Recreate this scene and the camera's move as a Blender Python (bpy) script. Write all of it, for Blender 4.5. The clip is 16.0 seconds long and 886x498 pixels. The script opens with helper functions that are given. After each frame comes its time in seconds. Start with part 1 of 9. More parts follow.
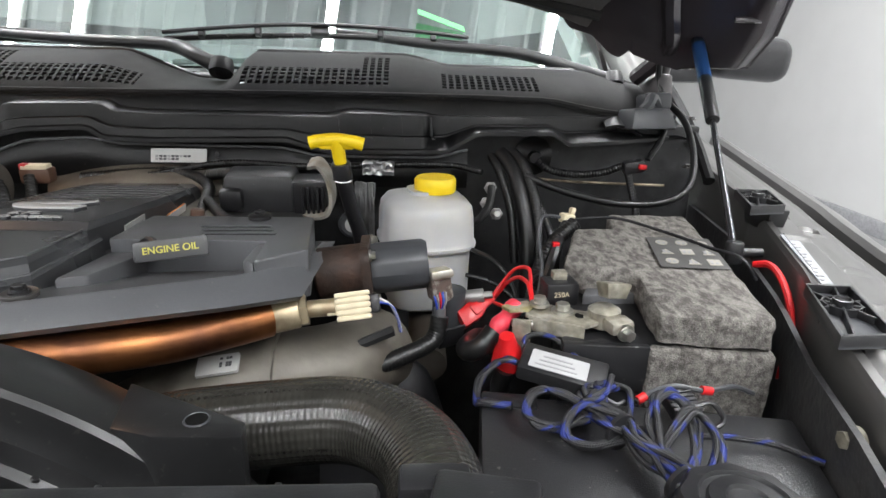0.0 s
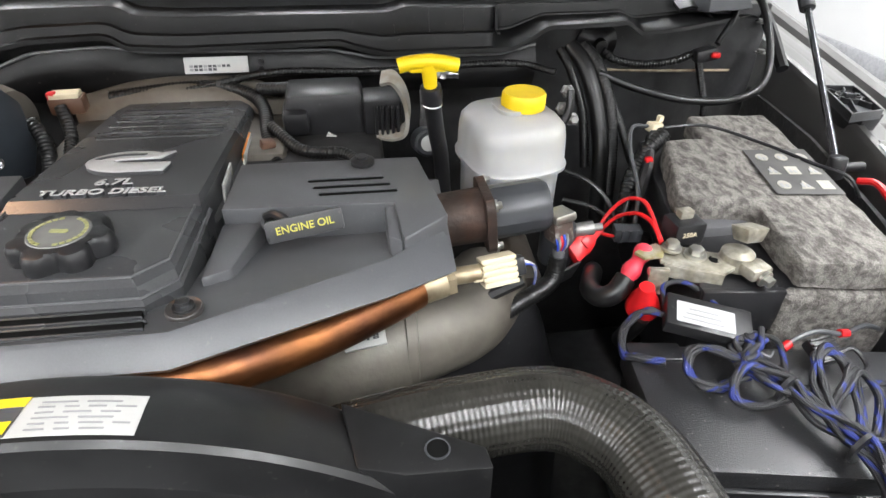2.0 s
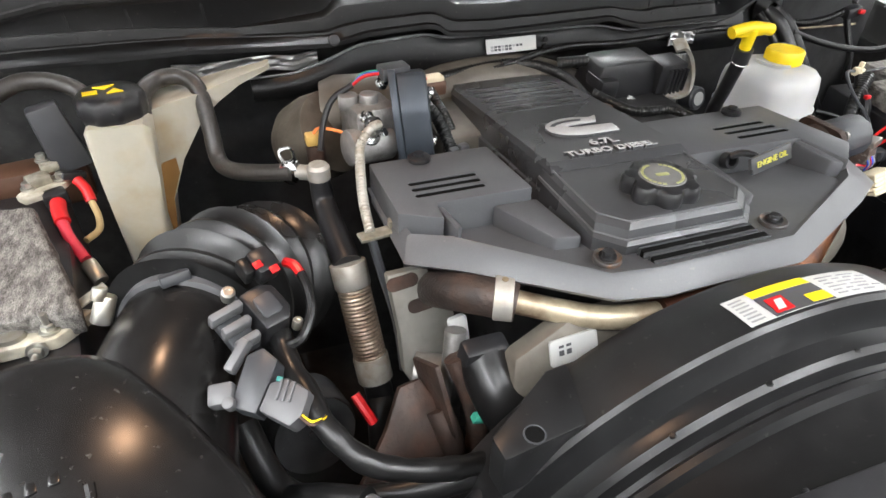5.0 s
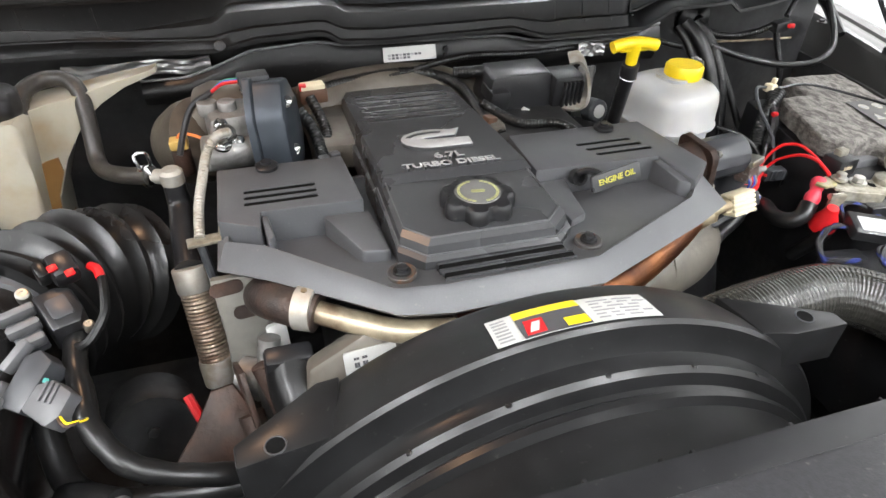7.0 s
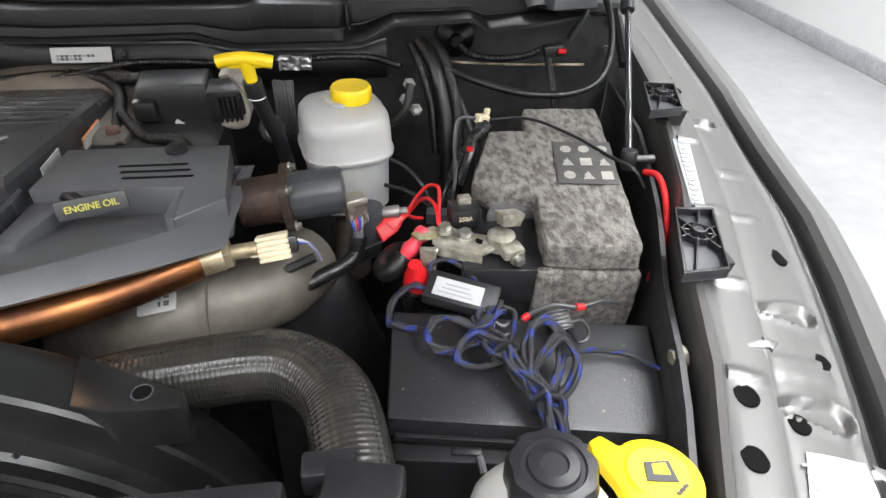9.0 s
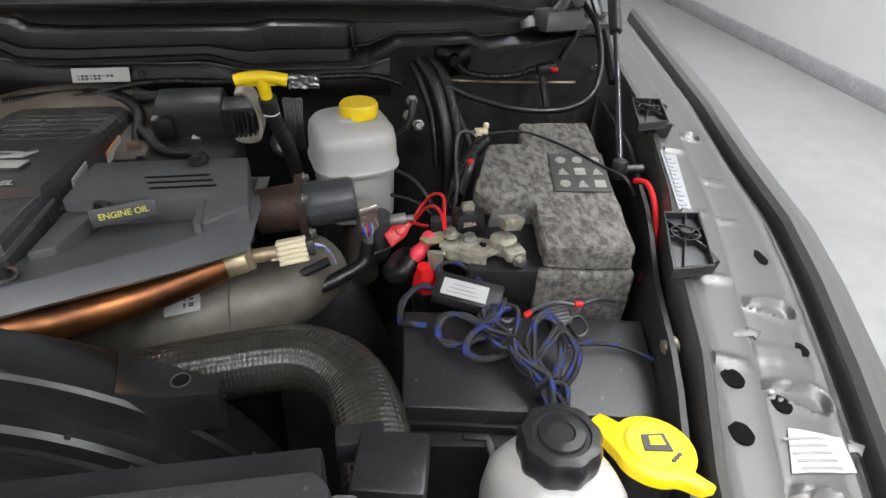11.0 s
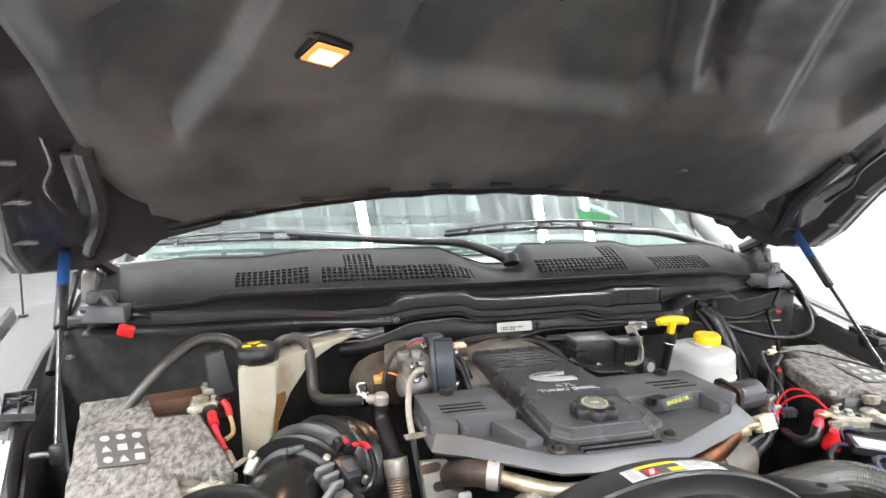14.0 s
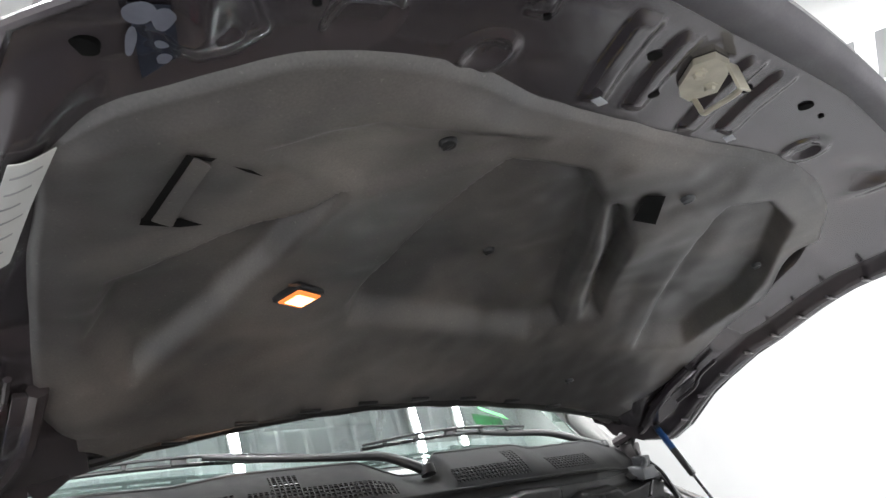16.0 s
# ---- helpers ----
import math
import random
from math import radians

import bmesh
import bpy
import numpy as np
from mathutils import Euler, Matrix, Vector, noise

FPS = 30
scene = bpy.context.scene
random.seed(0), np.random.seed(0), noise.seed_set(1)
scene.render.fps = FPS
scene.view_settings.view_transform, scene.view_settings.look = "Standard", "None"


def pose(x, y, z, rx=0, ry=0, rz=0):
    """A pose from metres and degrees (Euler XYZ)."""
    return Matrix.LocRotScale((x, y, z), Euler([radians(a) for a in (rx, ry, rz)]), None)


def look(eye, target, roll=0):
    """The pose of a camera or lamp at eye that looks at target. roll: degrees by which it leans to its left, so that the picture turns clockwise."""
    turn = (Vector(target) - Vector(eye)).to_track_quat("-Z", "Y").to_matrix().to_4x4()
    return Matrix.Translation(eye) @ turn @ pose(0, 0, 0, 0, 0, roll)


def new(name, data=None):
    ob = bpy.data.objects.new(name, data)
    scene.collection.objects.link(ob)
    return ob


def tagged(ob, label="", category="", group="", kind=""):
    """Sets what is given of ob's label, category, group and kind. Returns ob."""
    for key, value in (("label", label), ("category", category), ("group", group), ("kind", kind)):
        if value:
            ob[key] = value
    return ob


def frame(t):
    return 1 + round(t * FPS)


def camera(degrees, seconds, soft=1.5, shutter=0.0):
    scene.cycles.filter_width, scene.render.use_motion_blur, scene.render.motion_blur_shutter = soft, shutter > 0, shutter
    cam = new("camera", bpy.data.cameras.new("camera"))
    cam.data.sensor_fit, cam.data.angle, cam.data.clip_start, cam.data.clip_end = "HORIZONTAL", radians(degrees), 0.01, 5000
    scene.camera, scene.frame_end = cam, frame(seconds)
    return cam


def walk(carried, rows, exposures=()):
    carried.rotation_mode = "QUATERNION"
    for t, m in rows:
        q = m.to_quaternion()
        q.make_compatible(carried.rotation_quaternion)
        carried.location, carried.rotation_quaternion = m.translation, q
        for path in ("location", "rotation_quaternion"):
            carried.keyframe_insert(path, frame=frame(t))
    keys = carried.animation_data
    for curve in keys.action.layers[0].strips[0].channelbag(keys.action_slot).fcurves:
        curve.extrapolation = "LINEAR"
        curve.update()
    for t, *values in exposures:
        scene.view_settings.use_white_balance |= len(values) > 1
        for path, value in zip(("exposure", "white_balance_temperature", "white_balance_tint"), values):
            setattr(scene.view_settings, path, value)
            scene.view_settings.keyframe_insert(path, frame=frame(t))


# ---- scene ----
cam = camera(73.1, 16.0)
PATH = [
    (0, (0.408, -0.46, 1.446), (0.515, 1.433, 0.81), 1.32),
    (0.5, (0.406, -0.42, 1.447), (0.522, 1.408, 0.644), 1.36),
    (1, (0.387, -0.389, 1.474), (0.515, 1.361, 0.515), 1.31),
    (1.5, (0.324, -0.368, 1.521), (0.529, 1.305, 0.444), 1.25),
    (2, (0.232, -0.362, 1.541), (0.479, 1.267, 0.408), 0.97),
    (2.5, (0.157, -0.338, 1.533), (0.459, 1.262, 0.372), 0.98),
    (3, (0.07, -0.317, 1.516), (0.439, 1.261, 0.345), 0.88),
    (3.5, (-0.044, -0.305, 1.53), (0.414, 1.246, 0.353), 0.76),
    (4, (-0.249, -0.325, 1.55), (0.266, 1.202, 0.366), 0.75),
    (4.2, (-0.332, -0.321, 1.555), (0.203, 1.199, 0.37), 0.95),
    (6.3, (-0.392, -0.42, 1.6), (0.155, 1.091, 0.409), 0.75),
    (6.5, (-0.336, -0.42, 1.601), (0.197, 1.095, 0.408), 1.05),
    (7, (-0.185, -0.414, 1.594), (0.294, 1.117, 0.399), 1.27),
    (7.5, (-0.079, -0.436, 1.597), (0.35, 1.11, 0.403), 1.48),
    (8, (0.072, -0.481, 1.605), (0.406, 1.089, 0.412), 1.8),
    (8.5, (0.274, -0.467, 1.601), (0.524, 1.112, 0.4), 1.71),
    (9, (0.454, -0.458, 1.593), (0.698, 1.13, 0.402), 1.91),
    (9.2, (0.486, -0.456, 1.586), (0.734, 1.131, 0.394), 1.91),
    (11.3, (0.392, -0.525, 1.617), (0.68, 1.116, 0.511), 2.06),
    (11.5, (0.334, -0.542, 1.627), (0.628, 1.129, 0.568), 2.03),
    (12, (0.164, -0.611, 1.638), (0.473, 1.15, 0.742), 1.77),
    (12.5, (-0.004, -0.643, 1.632), (0.316, 1.174, 0.859), 1.63),
    (13, (-0.184, -0.606, 1.595), (0.149, 1.241, 0.905), 1.41),
    (13.5, (-0.323, -0.608, 1.614), (0.016, 1.25, 0.955), 1.11),
    (14, (-0.47, -0.736, 1.683), (0.045, 1.167, 1.345), 0.94),
    (14.5, (-0.637, -0.876, 1.725), (0.16, 0.957, 1.668), 0.87),
    (15, (-0.73, -0.924, 1.76), (0.183, 0.853, 1.852), 0.44),
    (15.5, (-0.758, -0.922, 1.763), (0.221, 0.804, 2.014), 0.23),
    (16, (-0.708, -0.802, 1.751), (0.28, 0.911, 2.046), 0.03),
]
STOPS = [(0.0, 0.50), (0.5, 0.55), (1.0, 0.68), (1.5, 0.85), (2.0, 1.0), (3.0, 1.08), (4.2, 1.1), (6.3, 1.1), (7.0, 1.1), (8.0, 1.05), (8.5, 1.0), (9.0, 0.66), (11.3, 0.12), (12.5, 0.36), (13.0, 0.70), (13.5, 1.05), (14.0, 1.30), (14.5, 0.96), (15.0, 0.82), (15.5, 0.72), (16.0, 0.58)]
walk(cam, [(t, look(eye, target, roll)) for t, eye, target, roll in PATH], STOPS)


# ---------------------------------------------------------------- light
world = bpy.data.worlds.new("world")
scene.world = world
world.use_nodes = True
world.node_tree.nodes["Background"].inputs["Color"].default_value = (0.9, 0.95, 1.0, 1)
world.node_tree.nodes["Background"].inputs["Strength"].default_value = 0.05
CEILING = 4.9
TUBES_X = (-3.25, -2.5, -0.05, 2.15, 2.9)
TUBE_WATTS = 185
HOOD_LAMP = (-0.401, 0.240, 1.815)


# ---------------------------------------------------------------- materials
def material(name, color, rough=0.5, metal=0.0, vary=0.15, scale=40.0, bump=0.0, bump_scale=300.0, second=None,
             mix_scale=6.0, mix_low=0.45, mix_high=0.65, coat=0.0, specular=0.5, rough_vary=0.1, subsurface=0.0, stretch=(1, 1, 1), dust=0.0):
    """A principled surface with grain at two scales, an optional second colour in patches and fine relief."""
    m = bpy.data.materials.new(name)
    m.use_nodes = True
    nt = m.node_tree
    n, l = nt.nodes, nt.links
    b = n["Principled BSDF"]
    co = n.new("ShaderNodeTexCoord")
    mp = n.new("ShaderNodeMapping")
    mp.inputs["Scale"].default_value = stretch
    l.new(co.outputs["Object"], mp.inputs["Vector"])

    def tex(s, detail=4.0):
        t = n.new("ShaderNodeTexNoise")
        t.inputs["Scale"].default_value, t.inputs["Detail"].default_value = s, detail
        l.new(mp.outputs["Vector"], t.inputs["Vector"])
        return t

    fine, broad = tex(scale), tex(mix_scale, 5.0)
    ramp = n.new("ShaderNodeMapRange")
    ramp.inputs["From Min"].default_value, ramp.inputs["From Max"].default_value = 0.3, 0.7
    ramp.inputs["To Min"].default_value, ramp.inputs["To Max"].default_value = 1 - vary, 1 + vary
    l.new(fine.outputs["Fac"], ramp.inputs["Value"])
    base = n.new("ShaderNodeMix")
    base.data_type = "RGBA"
    base.inputs[6].default_value = (*color, 1)
    base.inputs[7].default_value = (*(second or [c * (1 - vary * 0.6) for c in color]), 1)
    patch = n.new("ShaderNodeMapRange")
    patch.inputs["From Min"].default_value, patch.inputs["From Max"].default_value = mix_low, mix_high
    l.new(broad.outputs["Fac"], patch.inputs["Value"])
    l.new(patch.outputs["Result"], base.inputs[0])
    mul = n.new("ShaderNodeMix")
    mul.data_type, mul.blend_type = "RGBA", "MULTIPLY"
    mul.inputs[0].default_value = 1.0
    l.new(base.outputs[2], mul.inputs[6])
    l.new(ramp.outputs["Result"], mul.inputs[7])
    out = mul.outputs[2]
    if dust:
        d = tex(170.0, 2.0)
        spot = n.new("ShaderNodeMapRange")
        spot.inputs["From Min"].default_value, spot.inputs["From Max"].default_value = 0.68, 0.78
        spot.inputs["To Max"].default_value = dust
        l.new(d.outputs["Fac"], spot.inputs["Value"])
        dm = n.new("ShaderNodeMix")
        dm.data_type = "RGBA"
        dm.inputs[7].default_value = (0.3, 0.28, 0.25, 1)
        l.new(spot.outputs["Result"], dm.inputs[0])
        l.new(out, dm.inputs[6])
        out = dm.outputs[2]
    l.new(out, b.inputs["Base Color"])
    rr = n.new("ShaderNodeMapRange")
    rr.inputs["To Min"].default_value, rr.inputs["To Max"].default_value = max(rough - rough_vary, 0.02), min(rough + rough_vary, 1)
    l.new(broad.outputs["Fac"], rr.inputs["Value"])
    l.new(rr.outputs["Result"], b.inputs["Roughness"])
    b.inputs["Metallic"].default_value = metal
    b.inputs["Specular IOR Level"].default_value = specular
    b.inputs["Coat Weight"].default_value = coat
    b.inputs["Coat Roughness"].default_value = 0.06
    if subsurface:
        b.inputs["Subsurface Weight"].default_value = subsurface
        b.inputs["Subsurface Radius"].default_value = (0.02, 0.018, 0.012)
        b.inputs["Subsurface Scale"].default_value = 1.0
    if bump:
        bt = tex(bump_scale, 3.0)
        bn = n.new("ShaderNodeBump")
        bn.inputs["Strength"].default_value, bn.inputs["Distance"].default_value = bump, 0.002
        l.new(bt.outputs["Fac"], bn.inputs["Height"])
        l.new(bn.outputs["Normal"], b.inputs["Normal"])
    return m


def glow(name, color, strength):
    m = bpy.data.materials.new(name)
    m.use_nodes = True
    b = m.node_tree.nodes["Principled BSDF"]
    b.inputs["Base Color"].default_value = (*color, 1)
    b.inputs["Emission Color"].default_value = (*color, 1)
    b.inputs["Emission Strength"].default_value = strength
    return m


BLACK = material("black_plastic", (0.016, 0.016, 0.0175), 0.33, vary=0.25, bump=0.08, bump_scale=900, dust=0.14)
TRIM = material("cowl_plastic", (0.0075, 0.0076, 0.0082), 0.31, vary=0.25, bump=0.02, bump_scale=1500, second=(0.010, 0.0098, 0.0098), dust=0.10, specular=0.26, rough_vary=0.05)
COWL = material("upper_cowl_plastic", (0.010, 0.010, 0.011), 0.58, vary=0.2, bump=0.06, bump_scale=1500, second=(0.020, 0.0195, 0.019), dust=0.10, specular=0.14, rough_vary=0.08)
DARK = material("dark_steel", (0.021, 0.021, 0.022), 0.5, vary=0.4, bump=0.3, bump_scale=60, second=(0.030, 0.029, 0.028), dust=0.12, specular=0.3)
COVER = material("cover_plastic", (0.088, 0.090, 0.096), 0.37, vary=0.06, scale=700, bump=0.06, bump_scale=1600, second=(0.078, 0.079, 0.084), mix_scale=12, rough_vary=0.06, dust=0.16, specular=0.55)
COVER_BLACK = material("cover_black_plastic", (0.048, 0.049, 0.052), 0.28, vary=0.1, scale=700, bump=0.025, bump_scale=1600, rough_vary=0.06, dust=0.14, specular=0.5)
# paler black stands in for the reflections on the radiator panel
PANEL = material("lit_black_plastic", (0.034, 0.034, 0.037), 0.36, vary=0.2, scale=300, bump=0.15, bump_scale=900, dust=0.25)
SHROUD = material("shroud_plastic", (0.0125, 0.0125, 0.013), 0.33, vary=0.25, bump=0.02, bump_scale=400, dust=0.08, rough_vary=0.08, specular=0.42)
LETTER = material("raised_letter_grey", (0.42, 0.42, 0.42), 0.5, vary=0.06)
FELT = material("grey_felt", (0.205, 0.193, 0.178), 0.97, vary=0.38, scale=900, second=(0.085, 0.079, 0.073), mix_scale=130, mix_low=0.38, mix_high=0.64, bump=1.0, bump_scale=500, specular=0.1, stretch=(1, 0.45, 1))
PAD = material("hood_felt", (0.060, 0.0565, 0.0555), 0.38, vary=0.15, scale=300, second=(0.155, 0.136, 0.122), mix_scale=3.2, mix_low=0.44, mix_high=0.72, bump=0.05, bump_scale=420, specular=0.7, dust=0.36, rough_vary=0.07)
MILK = material("milky_plastic", (0.43, 0.43, 0.43), 0.30, vary=0.03, subsurface=0.35, second=(0.46, 0.45, 0.42), rough_vary=0.05)
AGED = material("aged_milky_plastic", (0.437, 0.413, 0.340), 0.36, vary=0.05, subsurface=0.25, second=(0.36, 0.26, 0.13), mix_scale=9, mix_low=0.52, mix_high=0.72)
YELLOW = material("yellow_plastic", (0.88, 0.62, 0.01), 0.4, vary=0.06, bump=0.05)
FADEDPRINT = material("faded_yellow_print", (0.30, 0.30, 0.12), 0.35, vary=0.2, scale=200)
DULLYELLOW = material("worn_yellow_print", (0.50, 0.46, 0.08), 0.4)
PINKRED = material("faded_red_rubber", (0.60, 0.035, 0.060), 0.45, vary=0.12, scale=80)
RED = material("red_plastic", (0.55, 0.012, 0.015), 0.35, vary=0.1)
BLUE = material("blue_plastic", (0.02, 0.06, 0.45), 0.4)
COPPER = material("heat_tinted_steel", (0.30, 0.118, 0.044), 0.36, metal=0.9, vary=0.2, second=(0.085, 0.034, 0.020), mix_scale=13, mix_low=0.42, mix_high=0.68, bump=0.08, rough_vary=0.12)
STRAW = material("stained_straw_steel", (0.44, 0.37, 0.26), 0.40, metal=0.5, vary=0.2, second=(0.11, 0.060, 0.034), mix_scale=24, mix_low=0.42, mix_high=0.62)
SLEEVE = material("brown_rubber_sleeve", (0.030, 0.022, 0.019), 0.5, vary=0.3, second=(0.05, 0.03, 0.022), mix_scale=40, bump=0.4, bump_scale=300)
GOLD = material("straw_tinted_steel", (0.40, 0.33, 0.22), 0.42, metal=0.6, vary=0.2, second=(0.15, 0.085, 0.045), mix_scale=26, mix_low=0.46, mix_high=0.66)
RUST = material("rusty_cast_iron", (0.040, 0.027, 0.022), 0.58, metal=0.3, vary=0.4, second=(0.062, 0.032, 0.022), mix_scale=30, bump=0.5, bump_scale=200)
CAST = material("cast_aluminium", (0.33, 0.32, 0.31), 0.5, metal=0.7, vary=0.25, second=(0.16, 0.155, 0.15), mix_scale=18, bump=0.35, bump_scale=260)
GREYCAST = material("grey_painted_casting", (0.135, 0.122, 0.102), 0.5, metal=0.2, vary=0.15, second=(0.072, 0.060, 0.048), mix_scale=9, bump=0.2, bump_scale=150)
ZINC = material("zinc_plated_steel", (0.55, 0.54, 0.50), 0.32, metal=0.9, vary=0.15, second=(0.42, 0.38, 0.3), mix_scale=40)
CHROME = material("polished_steel", (0.62, 0.62, 0.62), 0.14, metal=1.0, vary=0.05)
PALECLAMP = material("cream_clamp", (0.36, 0.33, 0.26), 0.5, metal=0.2, vary=0.25, scale=90, second=(0.46, 0.43, 0.36), mix_scale=60)
BRASS = material("tarnished_terminal", (0.27, 0.25, 0.20), 0.48, metal=0.5, vary=0.35, scale=90, second=(0.38, 0.36, 0.31), mix_scale=60)
RUBBER = material("black_rubber", (0.0095, 0.0094, 0.0096), 0.30, vary=0.3, bump=0.06, bump_scale=300, dust=0.08, specular=0.42)


def woven(name, color, rough, around, along, depth):
    """Glossy rubber with a woven ply showing through: two diagonal wave sets over a tube's round and length."""
    m = material(name, color, rough, vary=0.25, dust=0.08)
    n, l = m.node_tree.nodes, m.node_tree.links
    uv = n.new("ShaderNodeUVMap")
    sep = n.new("ShaderNodeSeparateXYZ")
    l.new(uv.outputs["UV"], sep.inputs["Vector"])

    def calc(op, a, b):
        q = n.new("ShaderNodeMath")
        q.operation = op
        for k, v in enumerate((a, b)):
            if isinstance(v, (int, float)):
                q.inputs[k].default_value = v
            elif v is not None:
                l.new(v, q.inputs[k])
        return q.outputs[0]

    u, v = calc("MULTIPLY", sep.outputs["X"], around * 2 * math.pi), calc("MULTIPLY", sep.outputs["Y"], along * 2 * math.pi)
    h = calc("MULTIPLY", calc("SINE", calc("ADD", u, v), None), calc("SINE", calc("SUBTRACT", u, v), None))
    bn = n.new("ShaderNodeBump")
    bn.inputs["Strength"].default_value, bn.inputs["Distance"].default_value = 0.8, depth
    l.new(h, bn.inputs["Height"])
    l.new(bn.outputs["Normal"], n["Principled BSDF"].inputs["Normal"])
    return m


DUSTY = material("dusty_black_plastic", (0.022, 0.022, 0.024), 0.30, vary=0.3, scale=500, bump=0.35, bump_scale=700, dust=0.5, specular=0.75, rough_vary=0.1)
FENDERLINER = material("grey_textured_liner", (0.034, 0.034, 0.036), 0.5, vary=0.35, scale=60, second=(0.055, 0.053, 0.050), mix_scale=14, bump=0.5, bump_scale=120, dust=0.2)
HOSE = woven("woven_hose", (0.026, 0.025, 0.022), 0.24, 14, 105, 0.00042)
GLOSSY = material("gloss_black_plastic", (0.010, 0.0095, 0.0095), 0.25, vary=0.3, bump=0.015, bump_scale=500, dust=0.12, rough_vary=0.05)


def braided(name):
    """Dark braid with broken blue tracers that wind round the strand, and fine woven relief."""
    m = woven(name, (0.022, 0.022, 0.024), 0.42, 5, 420, 0.0004)
    n, l = m.node_tree.nodes, m.node_tree.links
    b = n["Principled BSDF"]
    base = b.inputs["Base Color"].links[0].from_socket
    uv = n.new("ShaderNodeUVMap")
    turn = n.new("ShaderNodeVectorMath")
    turn.operation = "DOT_PRODUCT"
    turn.inputs[1].default_value = (2 * math.pi, 2 * math.pi * 28, 0)
    l.new(uv.outputs["UV"], turn.inputs[0])
    sine = n.new("ShaderNodeMath")
    sine.operation = "SINE"
    l.new(turn.outputs["Value"], sine.inputs[0])
    spots = n.new("ShaderNodeTexNoise")
    spots.inputs["Scale"].default_value = 42.0
    co = n.new("ShaderNodeTexCoord")
    l.new(co.outputs["Object"], spots.inputs["Vector"])
    add = n.new("ShaderNodeMath")
    add.operation = "MULTIPLY_ADD"
    add.inputs[1].default_value = 4.2
    l.new(spots.outputs["Fac"], add.inputs[0])
    l.new(sine.outputs[0], add.inputs[2])
    cut = n.new("ShaderNodeMapRange")
    cut.inputs["From Min"].default_value, cut.inputs["From Max"].default_value = 2.75, 3.0
    l.new(add.outputs[0], cut.inputs["Value"])
    mix = n.new("ShaderNodeMix")
    mix.data_type = "RGBA"
    mix.inputs[7].default_value = (0.016, 0.028, 0.17, 1)
    l.new(cut.outputs["Result"], mix.inputs[0])
    l.new(base, mix.inputs[6])
    l.new(mix.outputs[2], b.inputs["Base Color"])
    return m


WIREBLUE = braided("blue_black_braid")
PAINT = material("grey_metallic_paint", (0.125, 0.122, 0.119), 0.39, metal=0.55, vary=0.06, scale=2500, coat=0.2, rough_vary=0.04)
PAINTDK = material("dark_metallic_paint", (0.135, 0.130, 0.134), 0.29, metal=0.7, vary=0.08, scale=2500, second=(0.120, 0.106, 0.100), mix_scale=3, coat=0.06, rough_vary=0.08)
STRIPPL = material("lip_plastic", (0.056, 0.050, 0.058), 0.5, vary=0.12, scale=300, second=(0.090, 0.083, 0.092), mix_scale=9, bump=0.02, bump_scale=900)
FRAME = material("underhood_paint", (0.050, 0.044, 0.050), 0.18, metal=0.35, vary=0.08, scale=2500, second=(0.070, 0.058, 0.060), mix_scale=3, coat=0.25, rough_vary=0.07)
EDGEGLINT = material("edge_highlight_grey", (0.14, 0.14, 0.145), 0.33, vary=0.3, scale=60)
# near black, for the shade inside holes and slots
HOLE = material("unlit_hole", (0.004, 0.004, 0.004), 0.9, specular=0.1)
PAPER = material("label_paper", (0.49, 0.49, 0.475), 0.5, vary=0.04)
INK = material("label_ink", (0.06, 0.06, 0.065), 0.6)
# fender label paper greyed for its shade; also used on small stickers
LABELGREY = material("shaded_label", (0.33, 0.34, 0.36), 0.45, vary=0.05)
BUBBLE = material("film_bubble", (0.11, 0.115, 0.14), 0.2, vary=0.15)
FILM = material("blue_grey_film", (0.020, 0.023, 0.034), 0.16, vary=0.2, scale=60)
WALLGREY = material("grey_wall_paint", (0.12, 0.12, 0.123), 0.5, vary=0.04, scale=5)
RODSTEEL = material("dark_polished_rod", (0.10, 0.10, 0.105), 0.18, metal=0.8, vary=0.05)
DULLPAPER = material("dull_paper", (0.38, 0.38, 0.385), 0.5, vary=0.06)
GREYINK = material("grey_ink", (0.27, 0.27, 0.275), 0.6)
BEIGE = material("beige_plastic", (0.62, 0.54, 0.38), 0.5, vary=0.08)
GREYPL = material("grey_plastic", (0.044, 0.046, 0.051), 0.38, vary=0.1)
LUGBRASS = material("tarnished_brass", (0.28, 0.25, 0.12), 0.45, metal=0.5, vary=0.25, scale=60, second=(0.40, 0.36, 0.28), mix_scale=70)
LTGREY = material("light_grey_plastic", (0.095, 0.095, 0.10), 0.4, vary=0.1)
TAN = material("aluminium_bracket", (0.42, 0.40, 0.36), 0.5, metal=0.5, vary=0.15, second=(0.34, 0.30, 0.24), mix_scale=60)
CLIPGREY = material("pale_grey_plastic", (0.12, 0.12, 0.125), 0.4, vary=0.1)
LABELDK = material("dark_label", (0.062, 0.060, 0.058), 0.6, vary=0.15)
SYMBOL = material("worn_pale_print", (0.32, 0.305, 0.265), 0.6, vary=0.15)
STRIKER = material("yellowed_zinc", (0.46, 0.43, 0.35), 0.45, metal=0.3, vary=0.15)
PLUGBROWN = material("dull_brown_plastic", (0.085, 0.060, 0.050), 0.4, vary=0.3, scale=90, second=(0.22, 0.20, 0.18), mix_scale=120, mix_low=0.52, mix_high=0.6)
BROWNPL = material("brown_plastic", (0.10, 0.05, 0.03), 0.5)
FOIL = material("foil_insulation", (0.5, 0.5, 0.5), 0.3, metal=0.9, vary=0.2, bump=1.0, bump_scale=60)
